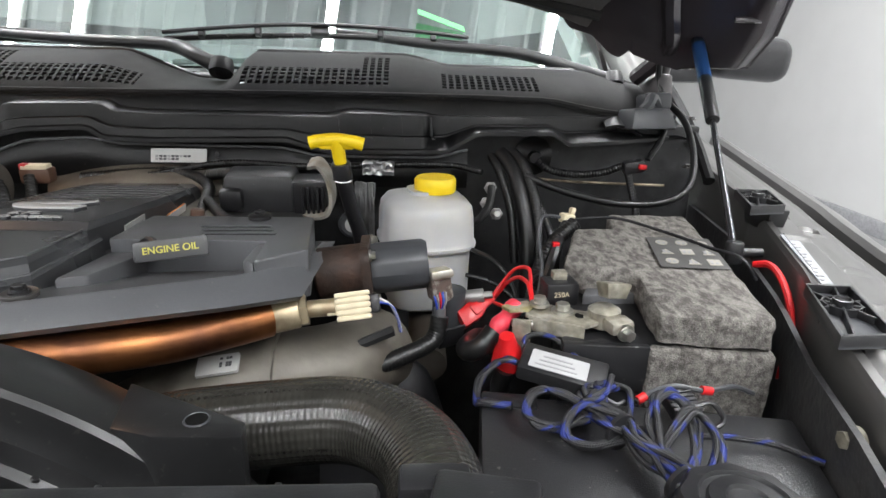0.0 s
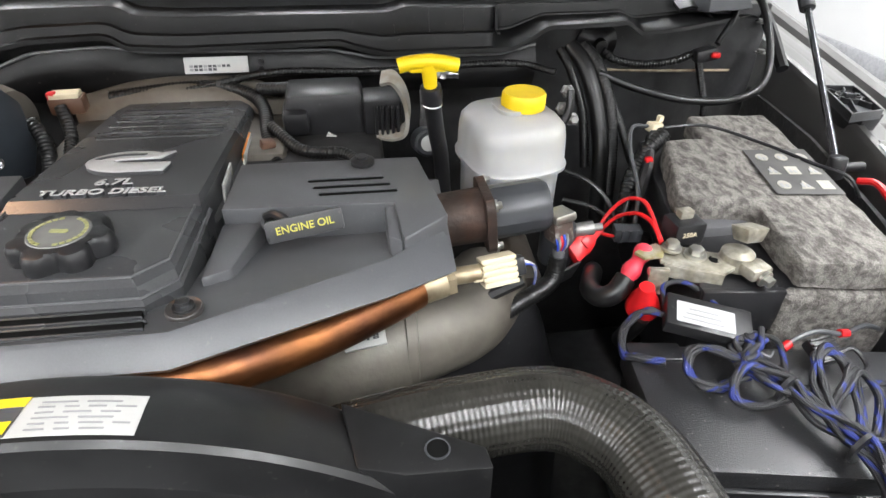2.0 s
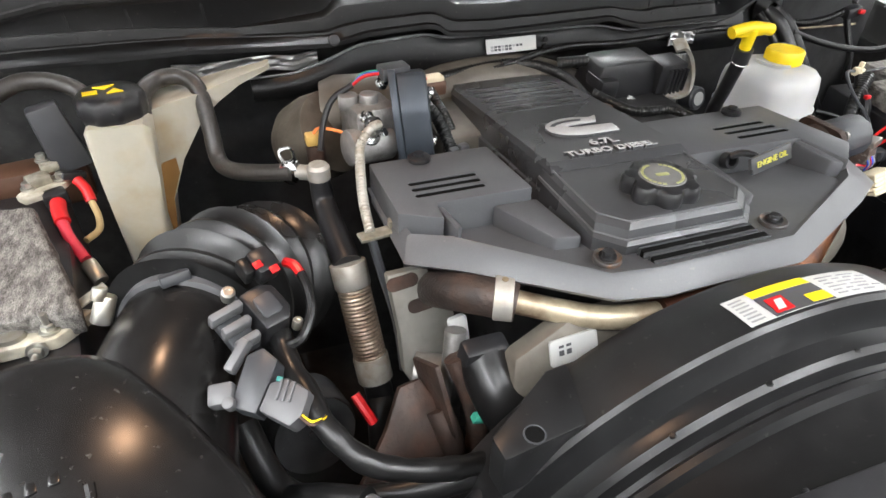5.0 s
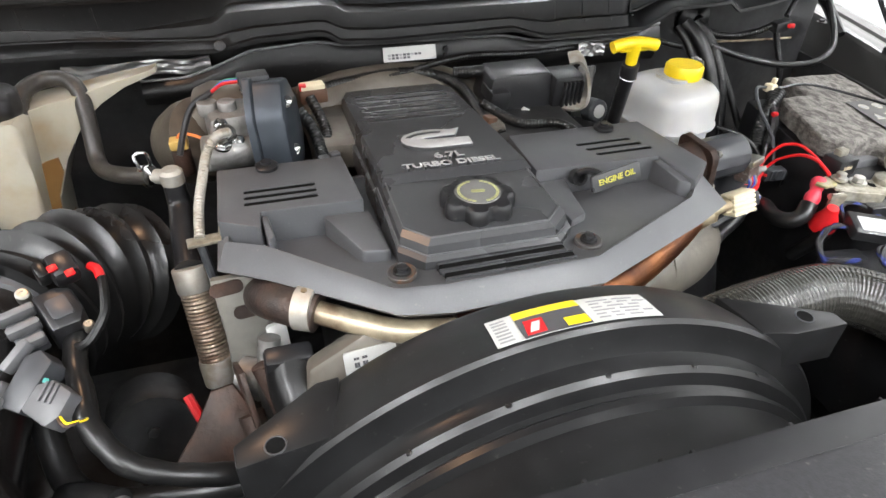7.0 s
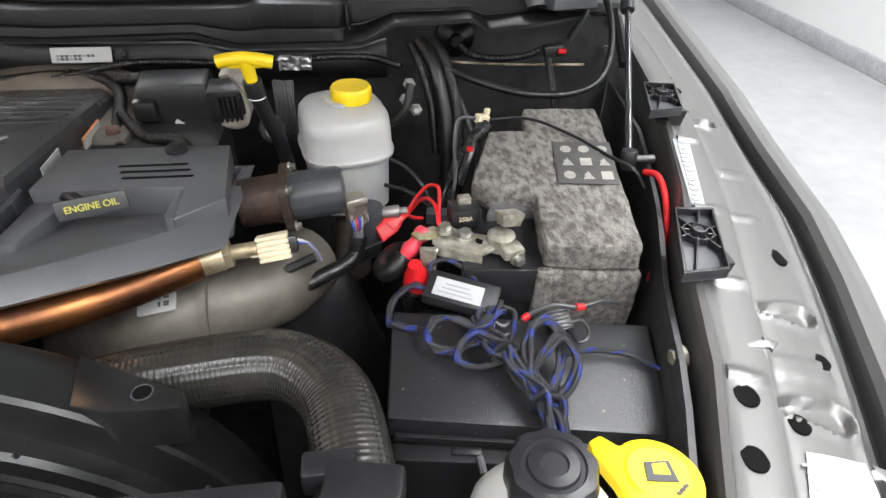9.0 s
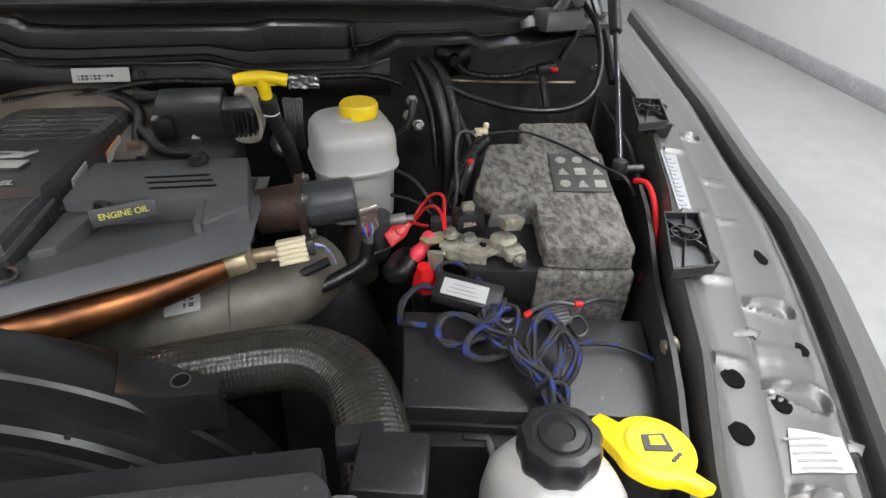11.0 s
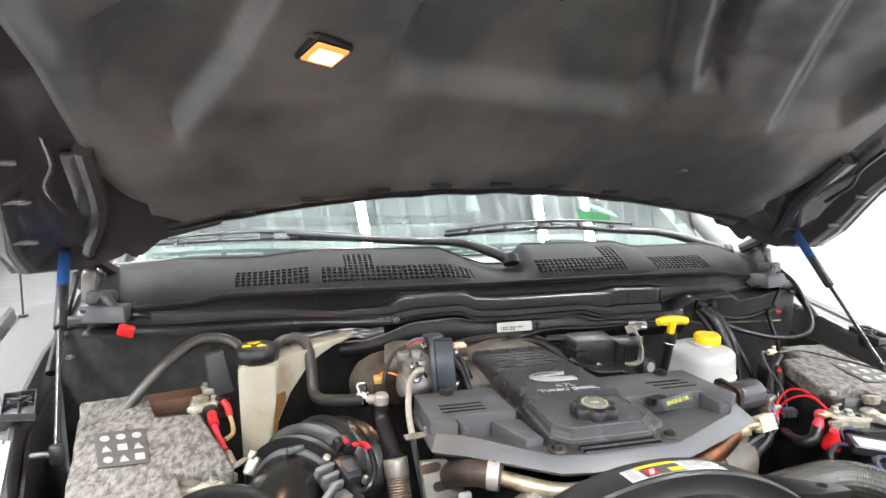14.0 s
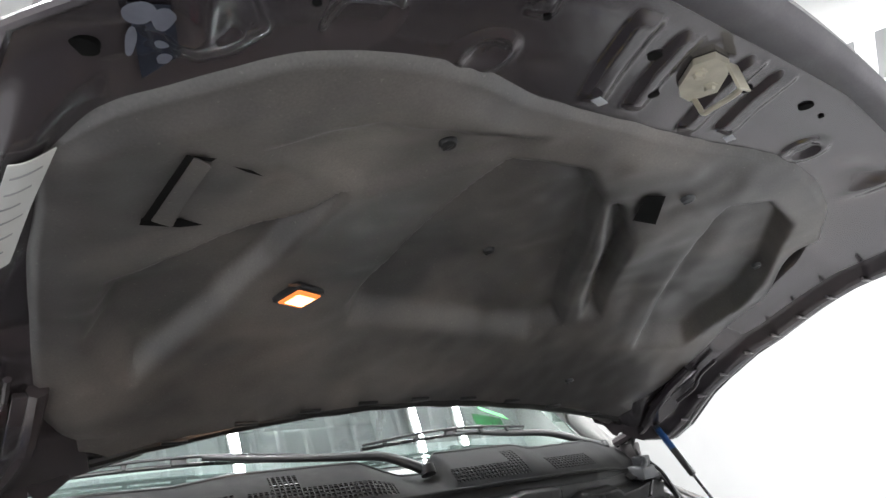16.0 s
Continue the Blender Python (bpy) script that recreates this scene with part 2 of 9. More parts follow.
FLOOR = material("epoxy_floor", (0.29, 0.29, 0.293), 0.20, vary=0.05, scale=8, second=(0.26, 0.26, 0.264), mix_scale=0.8, rough_vary=0.06)
# brighter white than the walls makes up for missing light on the soffit
SOFFIT = material("brightened_ceiling_white", (0.82, 0.82, 0.81), 0.5, vary=0.02, scale=3)
WALL = material("white_wall", (0.545, 0.545, 0.54), 0.24, vary=0.02, scale=3, rough_vary=0.05, mix_scale=0.6)
SKIRT = material("grey_skirting", (0.30, 0.30, 0.31), 0.5)
CEIL = material("corrugated_ceiling", (0.70, 0.72, 0.73), 0.45, vary=0.05, scale=4)
HEADLINER = material("cab_fabric", (0.20, 0.20, 0.205), 0.9)
TUBE = glow("tube_light", (1.0, 1.0, 1.0), 14.0)
BULB = glow("warm_lens", (1.0, 0.62, 0.28), 3.0)
BULB_RIM = glow("amber_lens", (1.0, 0.26, 0.06), 0.55)

GLASS = bpy.data.materials.new("windshield_glass")
GLASS.use_nodes = True
_b = GLASS.node_tree.nodes["Principled BSDF"]
_b.inputs["Base Color"].default_value = (0.74, 0.95, 0.89, 1)
_b.inputs["Transmission Weight"].default_value = 1.0
_b.inputs["Roughness"].default_value = 0.0
_b.inputs["IOR"].default_value = 2.7


# ---------------------------------------------------------------- building helpers
BASES = {}


def thing(name, label, category, base=(0, 0, 0), group="", kind=""):
    ob = new(name)
    ob.empty_display_size = 0.05
    ob.location = base
    BASES[ob.name] = Vector(base)
    return tagged(ob, label, category, group, kind)


def finish(bm, name, mat, angle=38):
    bmesh.ops.recalc_face_normals(bm, faces=bm.faces)
    me = bpy.data.meshes.new(name)
    bm.to_mesh(me)
    bm.free()
    me.materials.append(mat)
    me.shade_smooth()
    me.set_sharp_from_angle(angle=radians(angle))
    return me


def part(name, bm, mat, parent=None, label="", angle=38):
    ob = new(name, finish(bm, name, mat, angle))
    if parent is not None:
        ob.parent = parent
        ob.matrix_parent_inverse = Matrix.Translation(-BASES.get(parent.name, Vector((0, 0, 0))))
    return tagged(ob, label)


def single(name, bm, mat, label, category, group="", kind="", angle=38):
    return tagged(part(name, bm, mat, None, "", angle), label, category, group, kind)


def merge(bm, other, m=None):
    if m is not None:
        bmesh.ops.transform(other, matrix=m, verts=other.verts)
    me = bpy.data.meshes.new("tmp")
    other.to_mesh(me)
    other.free()
    bm.from_mesh(me)
    bpy.data.meshes.remove(me)
    return bm


def B():
    return bmesh.new()


def box(bm, c, s, rot=(0, 0, 0), bev=0.003, seg=2):
    t = B()
    bmesh.ops.create_cube(t, size=1)
    bmesh.ops.scale(t, vec=s, verts=t.verts)
    if bev:
        bmesh.ops.bevel(t, geom=t.edges[:], offset=min(bev, min(s) * 0.45), segments=seg, profile=0.5, affect="EDGES")
    return merge(bm, t, pose(*c, *rot))


def frustum(bm, c, s0, s1, h, rot=(0, 0, 0), bev=0.003, shift=(0, 0)):
    """A block that tapers from the footprint s0 at c up to s1 at height h."""
    t = B()
    v = []
    for (sx, sy), z, (ox, oy) in ((s0, 0, (0, 0)), (s1, h, shift)):
        v.append([t.verts.new((ox + a * sx / 2, oy + b * sy / 2, z)) for a, b in ((-1, -1), (1, -1), (1, 1), (-1, 1))])
    t.faces.new(v[0][::-1]), t.faces.new(v[1])
    for i in range(4):
        t.faces.new((v[0][i], v[0][(i + 1) % 4], v[1][(i + 1) % 4], v[1][i]))
    if bev:
        bmesh.ops.bevel(t, geom=t.edges[:], offset=bev, segments=2, profile=0.5, affect="EDGES")
    return merge(bm, t, pose(*c, *rot))


def prism(bm, poly, z0, z1, m=None, bev=0.0, taper=0.0):
    """An outline in x and y raised from z0 to z1; taper draws the top in."""
    t = B()
    cx, cy = sum(p[0] for p in poly) / len(poly), sum(p[1] for p in poly) / len(poly)
    lo = [t.verts.new((x, y, z0)) for x, y in poly]
    hi = [t.verts.new((x + (cx - x) * taper, y + (cy - y) * taper, z1)) for x, y in poly]
    t.faces.new(lo[::-1])
    top = t.faces.new(hi)
    for i in range(len(poly)):
        t.faces.new((lo[i], lo[(i + 1) % len(poly)], hi[(i + 1) % len(poly)], hi[i]))
    bmesh.ops.recalc_face_normals(t, faces=t.faces)
    if bev:
        edges = list(top.edges) + [e for e in t.edges if abs(e.verts[0].co.z - e.verts[1].co.z) > 1e-6]
        bmesh.ops.bevel(t, geom=edges, offset=bev, segments=2, profile=0.5, affect="EDGES")
    return merge(bm, t, m)


def rounded(w, h, r, n=5, cx=0.0, cy=0.0):
    out = []
    for k, (sx, sy) in enumerate(((1, 1), (-1, 1), (-1, -1), (1, -1))):
        for i in range(n + 1):
            a = radians(90 * k + 90 * i / n)
            out.append((cx + sx * (w / 2 - r) + r * math.cos(a), cy + sy * (h / 2 - r) + r * math.sin(a)))
    return out


def smooth_path(pts, n=8):
    pts = [Vector(p) for p in pts]
    if len(pts) < 3:
        return pts
    out = []
    ext = [2 * pts[0] - pts[1], *pts, 2 * pts[-1] - pts[-2]]
    for i in range(1, len(ext) - 2):
        p0, p1, p2, p3 = ext[i - 1:i + 3]
        for k in range(n):
            t = k / n
            out.append(0.5 * (2 * p1 + (p2 - p0) * t + (2 * p0 - 5 * p1 + 4 * p2 - p3) * t * t + (3 * p1 - p0 - 3 * p2 + p3) * t ** 3))
    return out + [pts[-1]]


def tube(bm, pts, r, seg=12, n=8, radius=None, caps=True, step=None, uv=False):
    """A round tube along a smooth line; radius(s) gives the radius at s of its length in metres; step: even spacing of rings."""
    line = smooth_path(pts, n)
    if step:
        even, left = [line[0]], step
        for a, b in zip(line, line[1:]):
            d = (b - a).length
            while d >= left > 0:
                a = a + (b - a) * (left / d)
                even.append(a.copy())
                d, left = (b - a).length, step
            left -= d
        line = even + ([line[-1]] if (line[-1] - even[-1]).length > step * 0.3 else [])
    rings, s, lengths = [], 0.0, []
    up = None
    for i, p in enumerate(line):
        t = (line[min(i + 1, len(line) - 1)] - line[max(i - 1, 0)]).normalized()
        if up is None:
            up = t.orthogonal().normalized()
        else:
            up = (up - t * up.dot(t)).normalized()
        side = t.cross(up)
        s += (p - line[i - 1]).length if i else 0
        lengths.append(s)
        rad = radius(s) if radius else r
        rings.append([bm.verts.new(p + rad * (math.cos(a) * up + math.sin(a) * side)) for a in (2 * math.pi * k / seg for k in range(seg))])
    wrap = bm.loops.layers.uv.verify() if uv else None
    for i, (a, b) in enumerate(zip(rings, rings[1:])):
        for k in range(seg):
            f = bm.faces.new((a[k], a[(k + 1) % seg], b[(k + 1) % seg], b[k]))
            if uv:
                for loop, (c, r) in zip(f.loops, ((k, i), (k + 1, i), (k + 1, i + 1), (k, i + 1))):
                    loop[wrap].uv = (c / seg, lengths[r])
    if caps:
        bm.faces.new(rings[0][::-1]), bm.faces.new(rings[-1])
    return bm


def cyl(bm, p0, p1, r, r1=None, seg=20, bev=0.0):
    p0, p1 = Vector(p0), Vector(p1)
    t = B()
    bmesh.ops.create_cone(t, cap_ends=True, segments=seg, radius1=r, radius2=r if r1 is None else r1, depth=(p1 - p0).length)
    if bev:
        bmesh.ops.bevel(t, geom=[e for e in t.edges if len(e.link_faces) == 2 and any(len(f.verts) > 4 for f in e.link_faces)], offset=bev, segments=2, profile=0.5, affect="EDGES")
    q = (p1 - p0).to_track_quat("Z", "Y").to_matrix().to_4x4()
    return merge(bm, t, Matrix.Translation((p0 + p1) / 2) @ q)


def lathe(bm, profile, m=None, seg=32, wobble=None):
    """Turns a profile of (radius, height) round the z axis; wobble(angle, k) scales the radius."""
    t = B()
    rings = []
    for k, (r, z) in enumerate(profile):
        if r < 1e-5:
            rings.append([t.verts.new((0, 0, z))])
        else:
            rings.append([t.verts.new((r * (wobble(a, k) if wobble else 1) * math.cos(a), r * (wobble(a, k) if wobble else 1) * math.sin(a), z)) for a in (2 * math.pi * i / seg for i in range(seg))])
    for a, b in zip(rings, rings[1:]):
        for i in range(seg):
            p, q = a[i % len(a)], a[(i + 1) % len(a)]
            u, w = b[i % len(b)], b[(i + 1) % len(b)]
            face = [v for k, v in enumerate((p, q, w, u)) if v not in (p, q, w, u)[:k]]
            if len(face) > 2:
                t.faces.new(face)
    for ring in (rings[0], rings[-1]):
        if len(ring) > 1:
            t.faces.new(ring)
    return merge(bm, t, m)


def sheet(bm, fn, nu, nv, thick=0.0, keep=None):
    """A grid of fn(u, v) with u and v from 0 to 1; thick: depth added along the normals; keep(u, v): which cells to build."""
    t = B()
    g = [[t.verts.new(fn(i / nu, j / nv)) for j in range(nv + 1)] for i in range(nu + 1)]
    for i in range(nu):
        for j in range(nv):
            if keep is None or keep((i + 0.5) / nu, (j + 0.5) / nv):
                t.faces.new((g[i][j], g[i + 1][j], g[i + 1][j + 1], g[i][j + 1]))
    bmesh.ops.delete(t, geom=[v for v in t.verts if not v.link_faces], context="VERTS")
    if thick:
        bmesh.ops.solidify(t, geom=t.faces[:], thickness=thick)
    return merge(bm, t)


def interp(x, table):
    xs, ys = zip(*table)
    return float(np.interp(x, xs, ys))


def ease(x, table):
    """Like interp, with rounded corners."""
    return sum(interp(x + d, table) for d in (-0.012, -0.006, 0, 0.006, 0.012)) / 5


def lettering(bm, text, size, depth, m, bold=0.0):
    c = bpy.data.curves.new("text", "FONT")
    c.body, c.size, c.extrude, c.align_x, c.align_y = text, size, depth, "CENTER", "CENTER"
    c.offset = bold
    ob = bpy.data.objects.new("text", c)
    scene.collection.objects.link(ob)
    bpy.context.view_layer.update()
    me = bpy.data.meshes.new_from_object(ob.evaluated_get(bpy.context.evaluated_depsgraph_get()))
    bpy.data.objects.remove(ob)
    bpy.data.curves.remove(c)
    t = B()
    t.from_mesh(me)
    bpy.data.meshes.remove(me)
    return merge(bm, t, m)


def bolt(bm, p, r=0.008, h=0.006, axis=(0, 0, 1)):
    p, a = Vector(p), Vector(axis).normalized()
    cyl(bm, p, p + a * h * 0.3, r * 1.45, seg=18)
    cyl(bm, p + a * h * 0.3, p + a * h, r, seg=6, bev=r * 0.1)
    return bm


def frame3(origin, xdir, ydir):
    """A pose with its x along xdir, its y near ydir, and z off the face."""
    x = Vector(xdir).normalized()
    z = x.cross(Vector(ydir)).normalized()
    y = z.cross(x)
    return Matrix.Translation(origin) @ Matrix((x, y, z)).transposed().to_4x4()


def loft(bm, rings):
    """Joins outlines of equal count, given as lists of (x, y, z), and closes the last one."""
    vs = [[bm.verts.new(p) for p in ring] for ring in rings]
    for a, b in zip(vs, vs[1:]):
        for i in range(len(a)):
            bm.faces.new((a[i], a[(i + 1) % len(a)], b[(i + 1) % len(a)], b[i]))
    bm.faces.new(vs[-1])
    return bm


def smoothstep(a, b, x):
    t = min(max((x - a) / (b - a), 0), 1)
    return t * t * (3 - 2 * t)


def segdist(x, y, a, b):
    ax, ay, bx, by = *a, *b
    dx, dy = bx - ax, by - ay
    t = min(max(((x - ax) * dx + (y - ay) * dy) / (dx * dx + dy * dy), 0), 1)
    return math.hypot(x - ax - t * dx, y - ay - t * dy)


# ---------------------------------------------------------------- garage
def plane_box(name, lo, hi, mat, label, category, bev=0.0):
    bm = B()
    c = [(a + b) / 2 for a, b in zip(lo, hi)]
    box(bm, c, [b - a for a, b in zip(lo, hi)], bev=bev)
    return single(name, bm, mat, label, category, kind="structure")


plane_box("floor", (-4.5, -5.2, -0.1), (4.6, 9.0, 0.0), FLOOR, "light grey glossy epoxy garage floor", "floor")
plane_box("wall_east", (4.4, -5.2, 0.0), (4.6, 9.0, CEILING + 1.4), WALL, "glossy white painted garage wall", "wall")
plane_box("wall_west", (-4.5, -5.2, 0.0), (-4.3, 9.0, CEILING), WALL, "glossy white painted garage wall", "wall")
plane_box("wall_north", (-4.3, 8.8, 0.0), (4.4, 9.0, CEILING), WALL, "white painted wall behind the truck", "wall")
plane_box("wall_south", (-4.3, -5.2, 0.0), (4.4, -5.0, CEILING), WALL, "white painted wall in front of the truck", "wall")
plane_box("baseboard", (4.36, -5.0, 0.0), (4.398, 8.8, 0.14), SKIRT, "grey skirting strip along the white wall", "baseboard", bev=0.006)
plane_box("baseboard", (-4.298, -5.0, 0.0), (-4.26, 8.8, 0.14), SKIRT, "grey skirting strip along the white wall", "baseboard", bev=0.006)
plane_box("baseboard", (-4.25, 8.76, 0.0), (4.35, 8.798, 0.14), SKIRT, "grey skirting strip along the white wall", "baseboard", bev=0.006)

bm = B()
prof = []
x = -4.5
while x < 4.6:
    prof += [(x, 0.0), (x + 0.10, 0.0), (x + 0.13, -0.04), (x + 0.17, -0.04), (x + 0.20, 0.0)]
    x += 0.30
lo = [bm.verts.new((px, -5.2, CEILING + pz)) for px, pz in prof]
hi = [bm.verts.new((px, 9.0, CEILING + pz)) for px, pz in prof]
for i in range(len(prof) - 1):
    bm.faces.new((lo[i], lo[i + 1], hi[i + 1], hi[i]))
box(bm, (0.05, 1.9, CEILING + 0.1), (9.2, 14.2, 0.1), bev=0)
single("ceiling", bm, CEIL, "corrugated grey metal ceiling", "ceiling", kind="structure", angle=20)

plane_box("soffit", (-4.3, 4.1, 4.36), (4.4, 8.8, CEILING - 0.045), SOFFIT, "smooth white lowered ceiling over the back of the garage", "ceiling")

for tx in TUBES_X:
    t = thing("ceiling_light", "long white tube light under the ceiling", "ceiling light", (tx, 0.5, CEILING - 0.12), "ceiling tube lights")
    bm = B()
    box(bm, (tx, -0.45, CEILING - 0.08), (0.14, 8.9, 0.06), bev=0.01)
    part("housing", bm, WALL, t)
    bm = B()
    cyl(bm, (tx, -4.8, CEILING - 0.135), (tx, 3.9, CEILING - 0.135), 0.022, seg=12)
    part("tube", bm, TUBE, t, "glowing white tube")
    lamp = bpy.data.lights.new("tube_light", "AREA")
    lamp.shape, lamp.size, lamp.size_y, lamp.energy, lamp.color = "RECTANGLE", 0.10, 8.7, TUBE_WATTS, (0.97, 0.985, 1.0)
    lamp.spread = radians(170)
    ob = new("tube_light", lamp)
    ob.location = (tx, -0.45, CEILING - 0.17)


# ---------------------------------------------------------------- truck body
truck = thing("pickup_truck", "grey metallic pickup truck with its hood raised", "truck", (0, 1.5, 0))
INNER = [(-0.75, 0.54), (-0.25, 0.697), (-0.13, 0.747), (0.0, 0.786), (0.145, 0.843), (0.377, 0.913), (0.6, 0.945), (0.95, 0.96)]
OUTER = [(-0.75, 0.60), (-0.5, 0.76), (-0.142, 0.908), (-0.009, 0.957), (0.112, 0.996), (0.28, 1.028), (0.47, 1.07), (1.0, 1.14), (1.6, 1.16)]


def flange_lift(y):
    return ease(y, [(-0.75, -0.10), (-0.35, -0.028), (0.0, 0.0), (0.4, 0.022), (1.0, 0.075)])


def flange_section(y):
    """The fender's top from its inner edge outwards: inner ledge, step, outer ledge, dark gap, painted crown."""
    xi, xo = interp(y, INNER), interp(y, OUTER)
    z = flange_lift(y)
    w = xo - xi
    return [(xi - 0.006, 0.60), (xi - 0.006, 1.140 + z), (xi - 0.003, 1.150 + z), (xi, 1.205 + z), (xi + 0.003, 1.213 + z), (xi + 0.010, 1.215 + z), (xi + 0.014, 1.208 + z), (xi + 0.018, 1.206 + z),
            (xi + 0.34 * w, 1.204 + z), (xi + 0.37 * w, 1.203 + z), (xi + 0.40 * w, 1.190 + z), (xi + 0.43 * w, 1.188 + z), (xi + 0.50 * w, 1.188 + z), (xi + 0.60 * w, 1.187 + z),
            (xi + 0.72 * w, 1.184 + z), (xi + 0.80 * w, 1.181 + z), (xi + 0.86 * w, 1.181 + z), (xi + 0.90 * w, 1.176 + z), (xi + 0.915 * w, 1.155 + z), (xi + 0.95 * w, 1.150 + z), (xo + 0.006, 1.152 + z),
            (xo + 0.010, 1.176 + z), (xo + 0.018, 1.183 + z), (xo + 0.034, 1.180 + z), (xo + 0.06, 1.165 + z), (xo + 0.085, 1.12 + z), (xo + 0.10, 1.0), (xo + 0.09, 0.45)]


def flange_z(side_x, y):
    p = [(a, b) for a, b in flange_section(y)[3:22]]
    return interp(abs(side_x), p)


BARS = [((0.798, -0.015), (0.841, -0.028)), ((0.752, -0.129), (0.791, -0.145)), ((0.832, 0.108), (0.870, 0.100)), ((0.895, 0.270), (0.925, 0.262))]
DIMPLES = [((0.853, -0.048), (0.890, -0.060), 0.017), ((0.805, -0.160), (0.850, -0.176), 0.019), ((0.765, -0.262), (0.80, -0.28), 0.017), ((0.960, 0.35), (0.985, 0.34), 0.015)]
TABS = [((0.846, -0.122), 0.034, 0.013), ((0.917, 0.101), 0.016, 0.006), ((0.95, 0.20), 0.016, 0.010)]


def stamp(x, y):
    """Pressed relief of the flange: cross bars, teardrop dimples with raised rims, flat tabs."""
    z = 0.0
    for a, b in BARS:
        z += 0.0045 * smoothstep(0.008, 0.003, segdist(x, y, a, b))
    for a, b, r in DIMPLES:
        dx, dy = b[0] - a[0], b[1] - a[1]
        t = min(max(((x - a[0]) * dx + (y - a[1]) * dy) / (dx * dx + dy * dy), 0), 1)
        d = math.hypot(x - a[0] - t * dx, y - a[1] - t * dy) / (r * (0.35 + 0.65 * t))
        z += 0.0030 * math.exp(-((d - 1.0) / 0.20) ** 2) - 0.0055 * smoothstep(0.95, 0.45, d)
    for (cx, cy), w, h in TABS:
        u, v = (x - cx) * 0.95 + (y - cy) * -0.2, (x - cx) * 0.2 + (y - cy) * 0.95
        z += 0.0018 * smoothstep(1.0, 0.9, abs(u) / w) * smoothstep(1.0, 0.82, abs(v) / h)
    return z


def fender(side):
    bm = B()

    def at(u, v):
        y = -0.75 + 1.75 * u
        sec = flange_section(y)
        k = 27 * v
        i = min(int(k), 26)
        f = k - i
        x, z = sec[i][0] * (1 - f) + sec[i + 1][0] * f, sec[i][1] * (1 - f) + sec[i + 1][1] * f
        return (side * x, y, z + (stamp(x, y) if 7 <= k <= 17 and y < 0.5 else 0))

    sheet(bm, at, 420, 27 * 4)
    return bm


for side in (1, -1):
    ob = part("fender", fender(side), PAINT, truck, "grey metallic fender with a stamped flange")
    for hx, hy, r, ly in ((0.918, 0.031, 0.0065, 0.008), (0.876, -0.115, 0.0085, 0.002), (0.812, -0.180, 0.0085, 0.002), (0.768, -0.159, 0.010, 0.002), (0.744, -0.216, 0.010, 0.002), (0.985, 0.455, 0.008, 0.003), (0.99, 0.50, 0.007, 0.0)):
        bm = B()
        z = flange_z(hx, hy)
        # a solid black plug takes the place of the hole's shade
        prism(bm, [(side * (hx + a), hy + b) for a, b in rounded(2 * r, 2 * r + ly * 2, r * 0.95)], z - 0.012, z + 0.0012)
        part("flange_hole", bm, HOLE, ob, "black plug standing for the shade in a punched hole")
    bm = B()
    tube(bm, [(side * (interp(y, OUTER) - 0.006), y, 1.158 + flange_lift(y)) for y in (-0.6 + 0.08 * k for k in range(20))], 0.0085, seg=8, n=2)
    part("gap_seal", bm, RUBBER, ob, "black rubber seal strip")
    for ax, ay in ((0.815, -0.105), (0.855, -0.225)):
        bm = B()
        z = flange_z(ax, ay)
        arrow = [(-0.016, -0.004), (0.004, -0.005), (0.004, -0.010), (0.016, 0.0), (0.004, 0.010), (0.004, 0.005), (-0.016, 0.004)]
        prism(bm, [(side * (ax + a), ay + b) for a, b in arrow], z - 0.002, z + 0.0014, bev=0.0008)
        part("stamped_arrow", bm, PAINT, ob)

bm = B()
box(bm, (0, 0.605, 0.95), (1.84, 0.03, 0.75), bev=0.004)
part("firewall", bm, DARK, truck, "black firewall")
for side in (1, -1):
    bm = B()
    sheet(bm, lambda u, v: (side * (interp(-0.7 + 1.3 * u, INNER) - 0.012 - 0.05 * (1 - v) ** 2), -0.7 + 1.3 * u, 0.62 + 0.56 * v), 24, 10, thick=0.006)
    part("inner_fender", bm, FENDERLINER, truck, "black inner fender liner")
bm = B()
box(bm, (0, -0.02, 0.62), (1.8, 1.3, 0.02), bev=0)
part("underbody_shield", bm, DARK, truck, "black shield under the engine")
bm = B()
box(bm, (0, -0.70, 0.88), (1.5, 0.04, 0.62), bev=0.01)
part("grille_back", bm, DARK, truck)

# cab shell behind the windshield
for side in (1, -1):
    bm = B()
    sheet(bm, lambda u, v: (side * (1.02 - 0.20 * v * v), 0.95 + 2.4 * u, 0.55 + 0.95 * v), 12, 10, thick=0.01)
    part("cab_side", bm, PAINTDK, truck)
bm = B()
sheet(bm, lambda u, v: (0.74 * (2 * u - 1), 1.62 + 1.75 * v, 1.93 + 0.03 * math.sin(v * 3.14) - 0.05 * (2 * u - 1) ** 4), 16, 8, thick=0.03)
part("roof", bm, PAINTDK, truck)
bm = B()
sheet(bm, lambda u, v: (0.80 * (2 * u - 1), 3.35, 0.5 + 1.45 * v), 2, 2, thick=0.03)
part("cab_back", bm, HEADLINER, truck)
bm = B()
sheet(bm, lambda u, v: (0.82 * (2 * u - 1), 0.85 + 0.55 * v, 1.30 + 0.05 * math.sin(v * 2.6)), 12, 8, thick=0.03)
part("dashboard", bm, HEADLINER, truck, "dark dashboard")
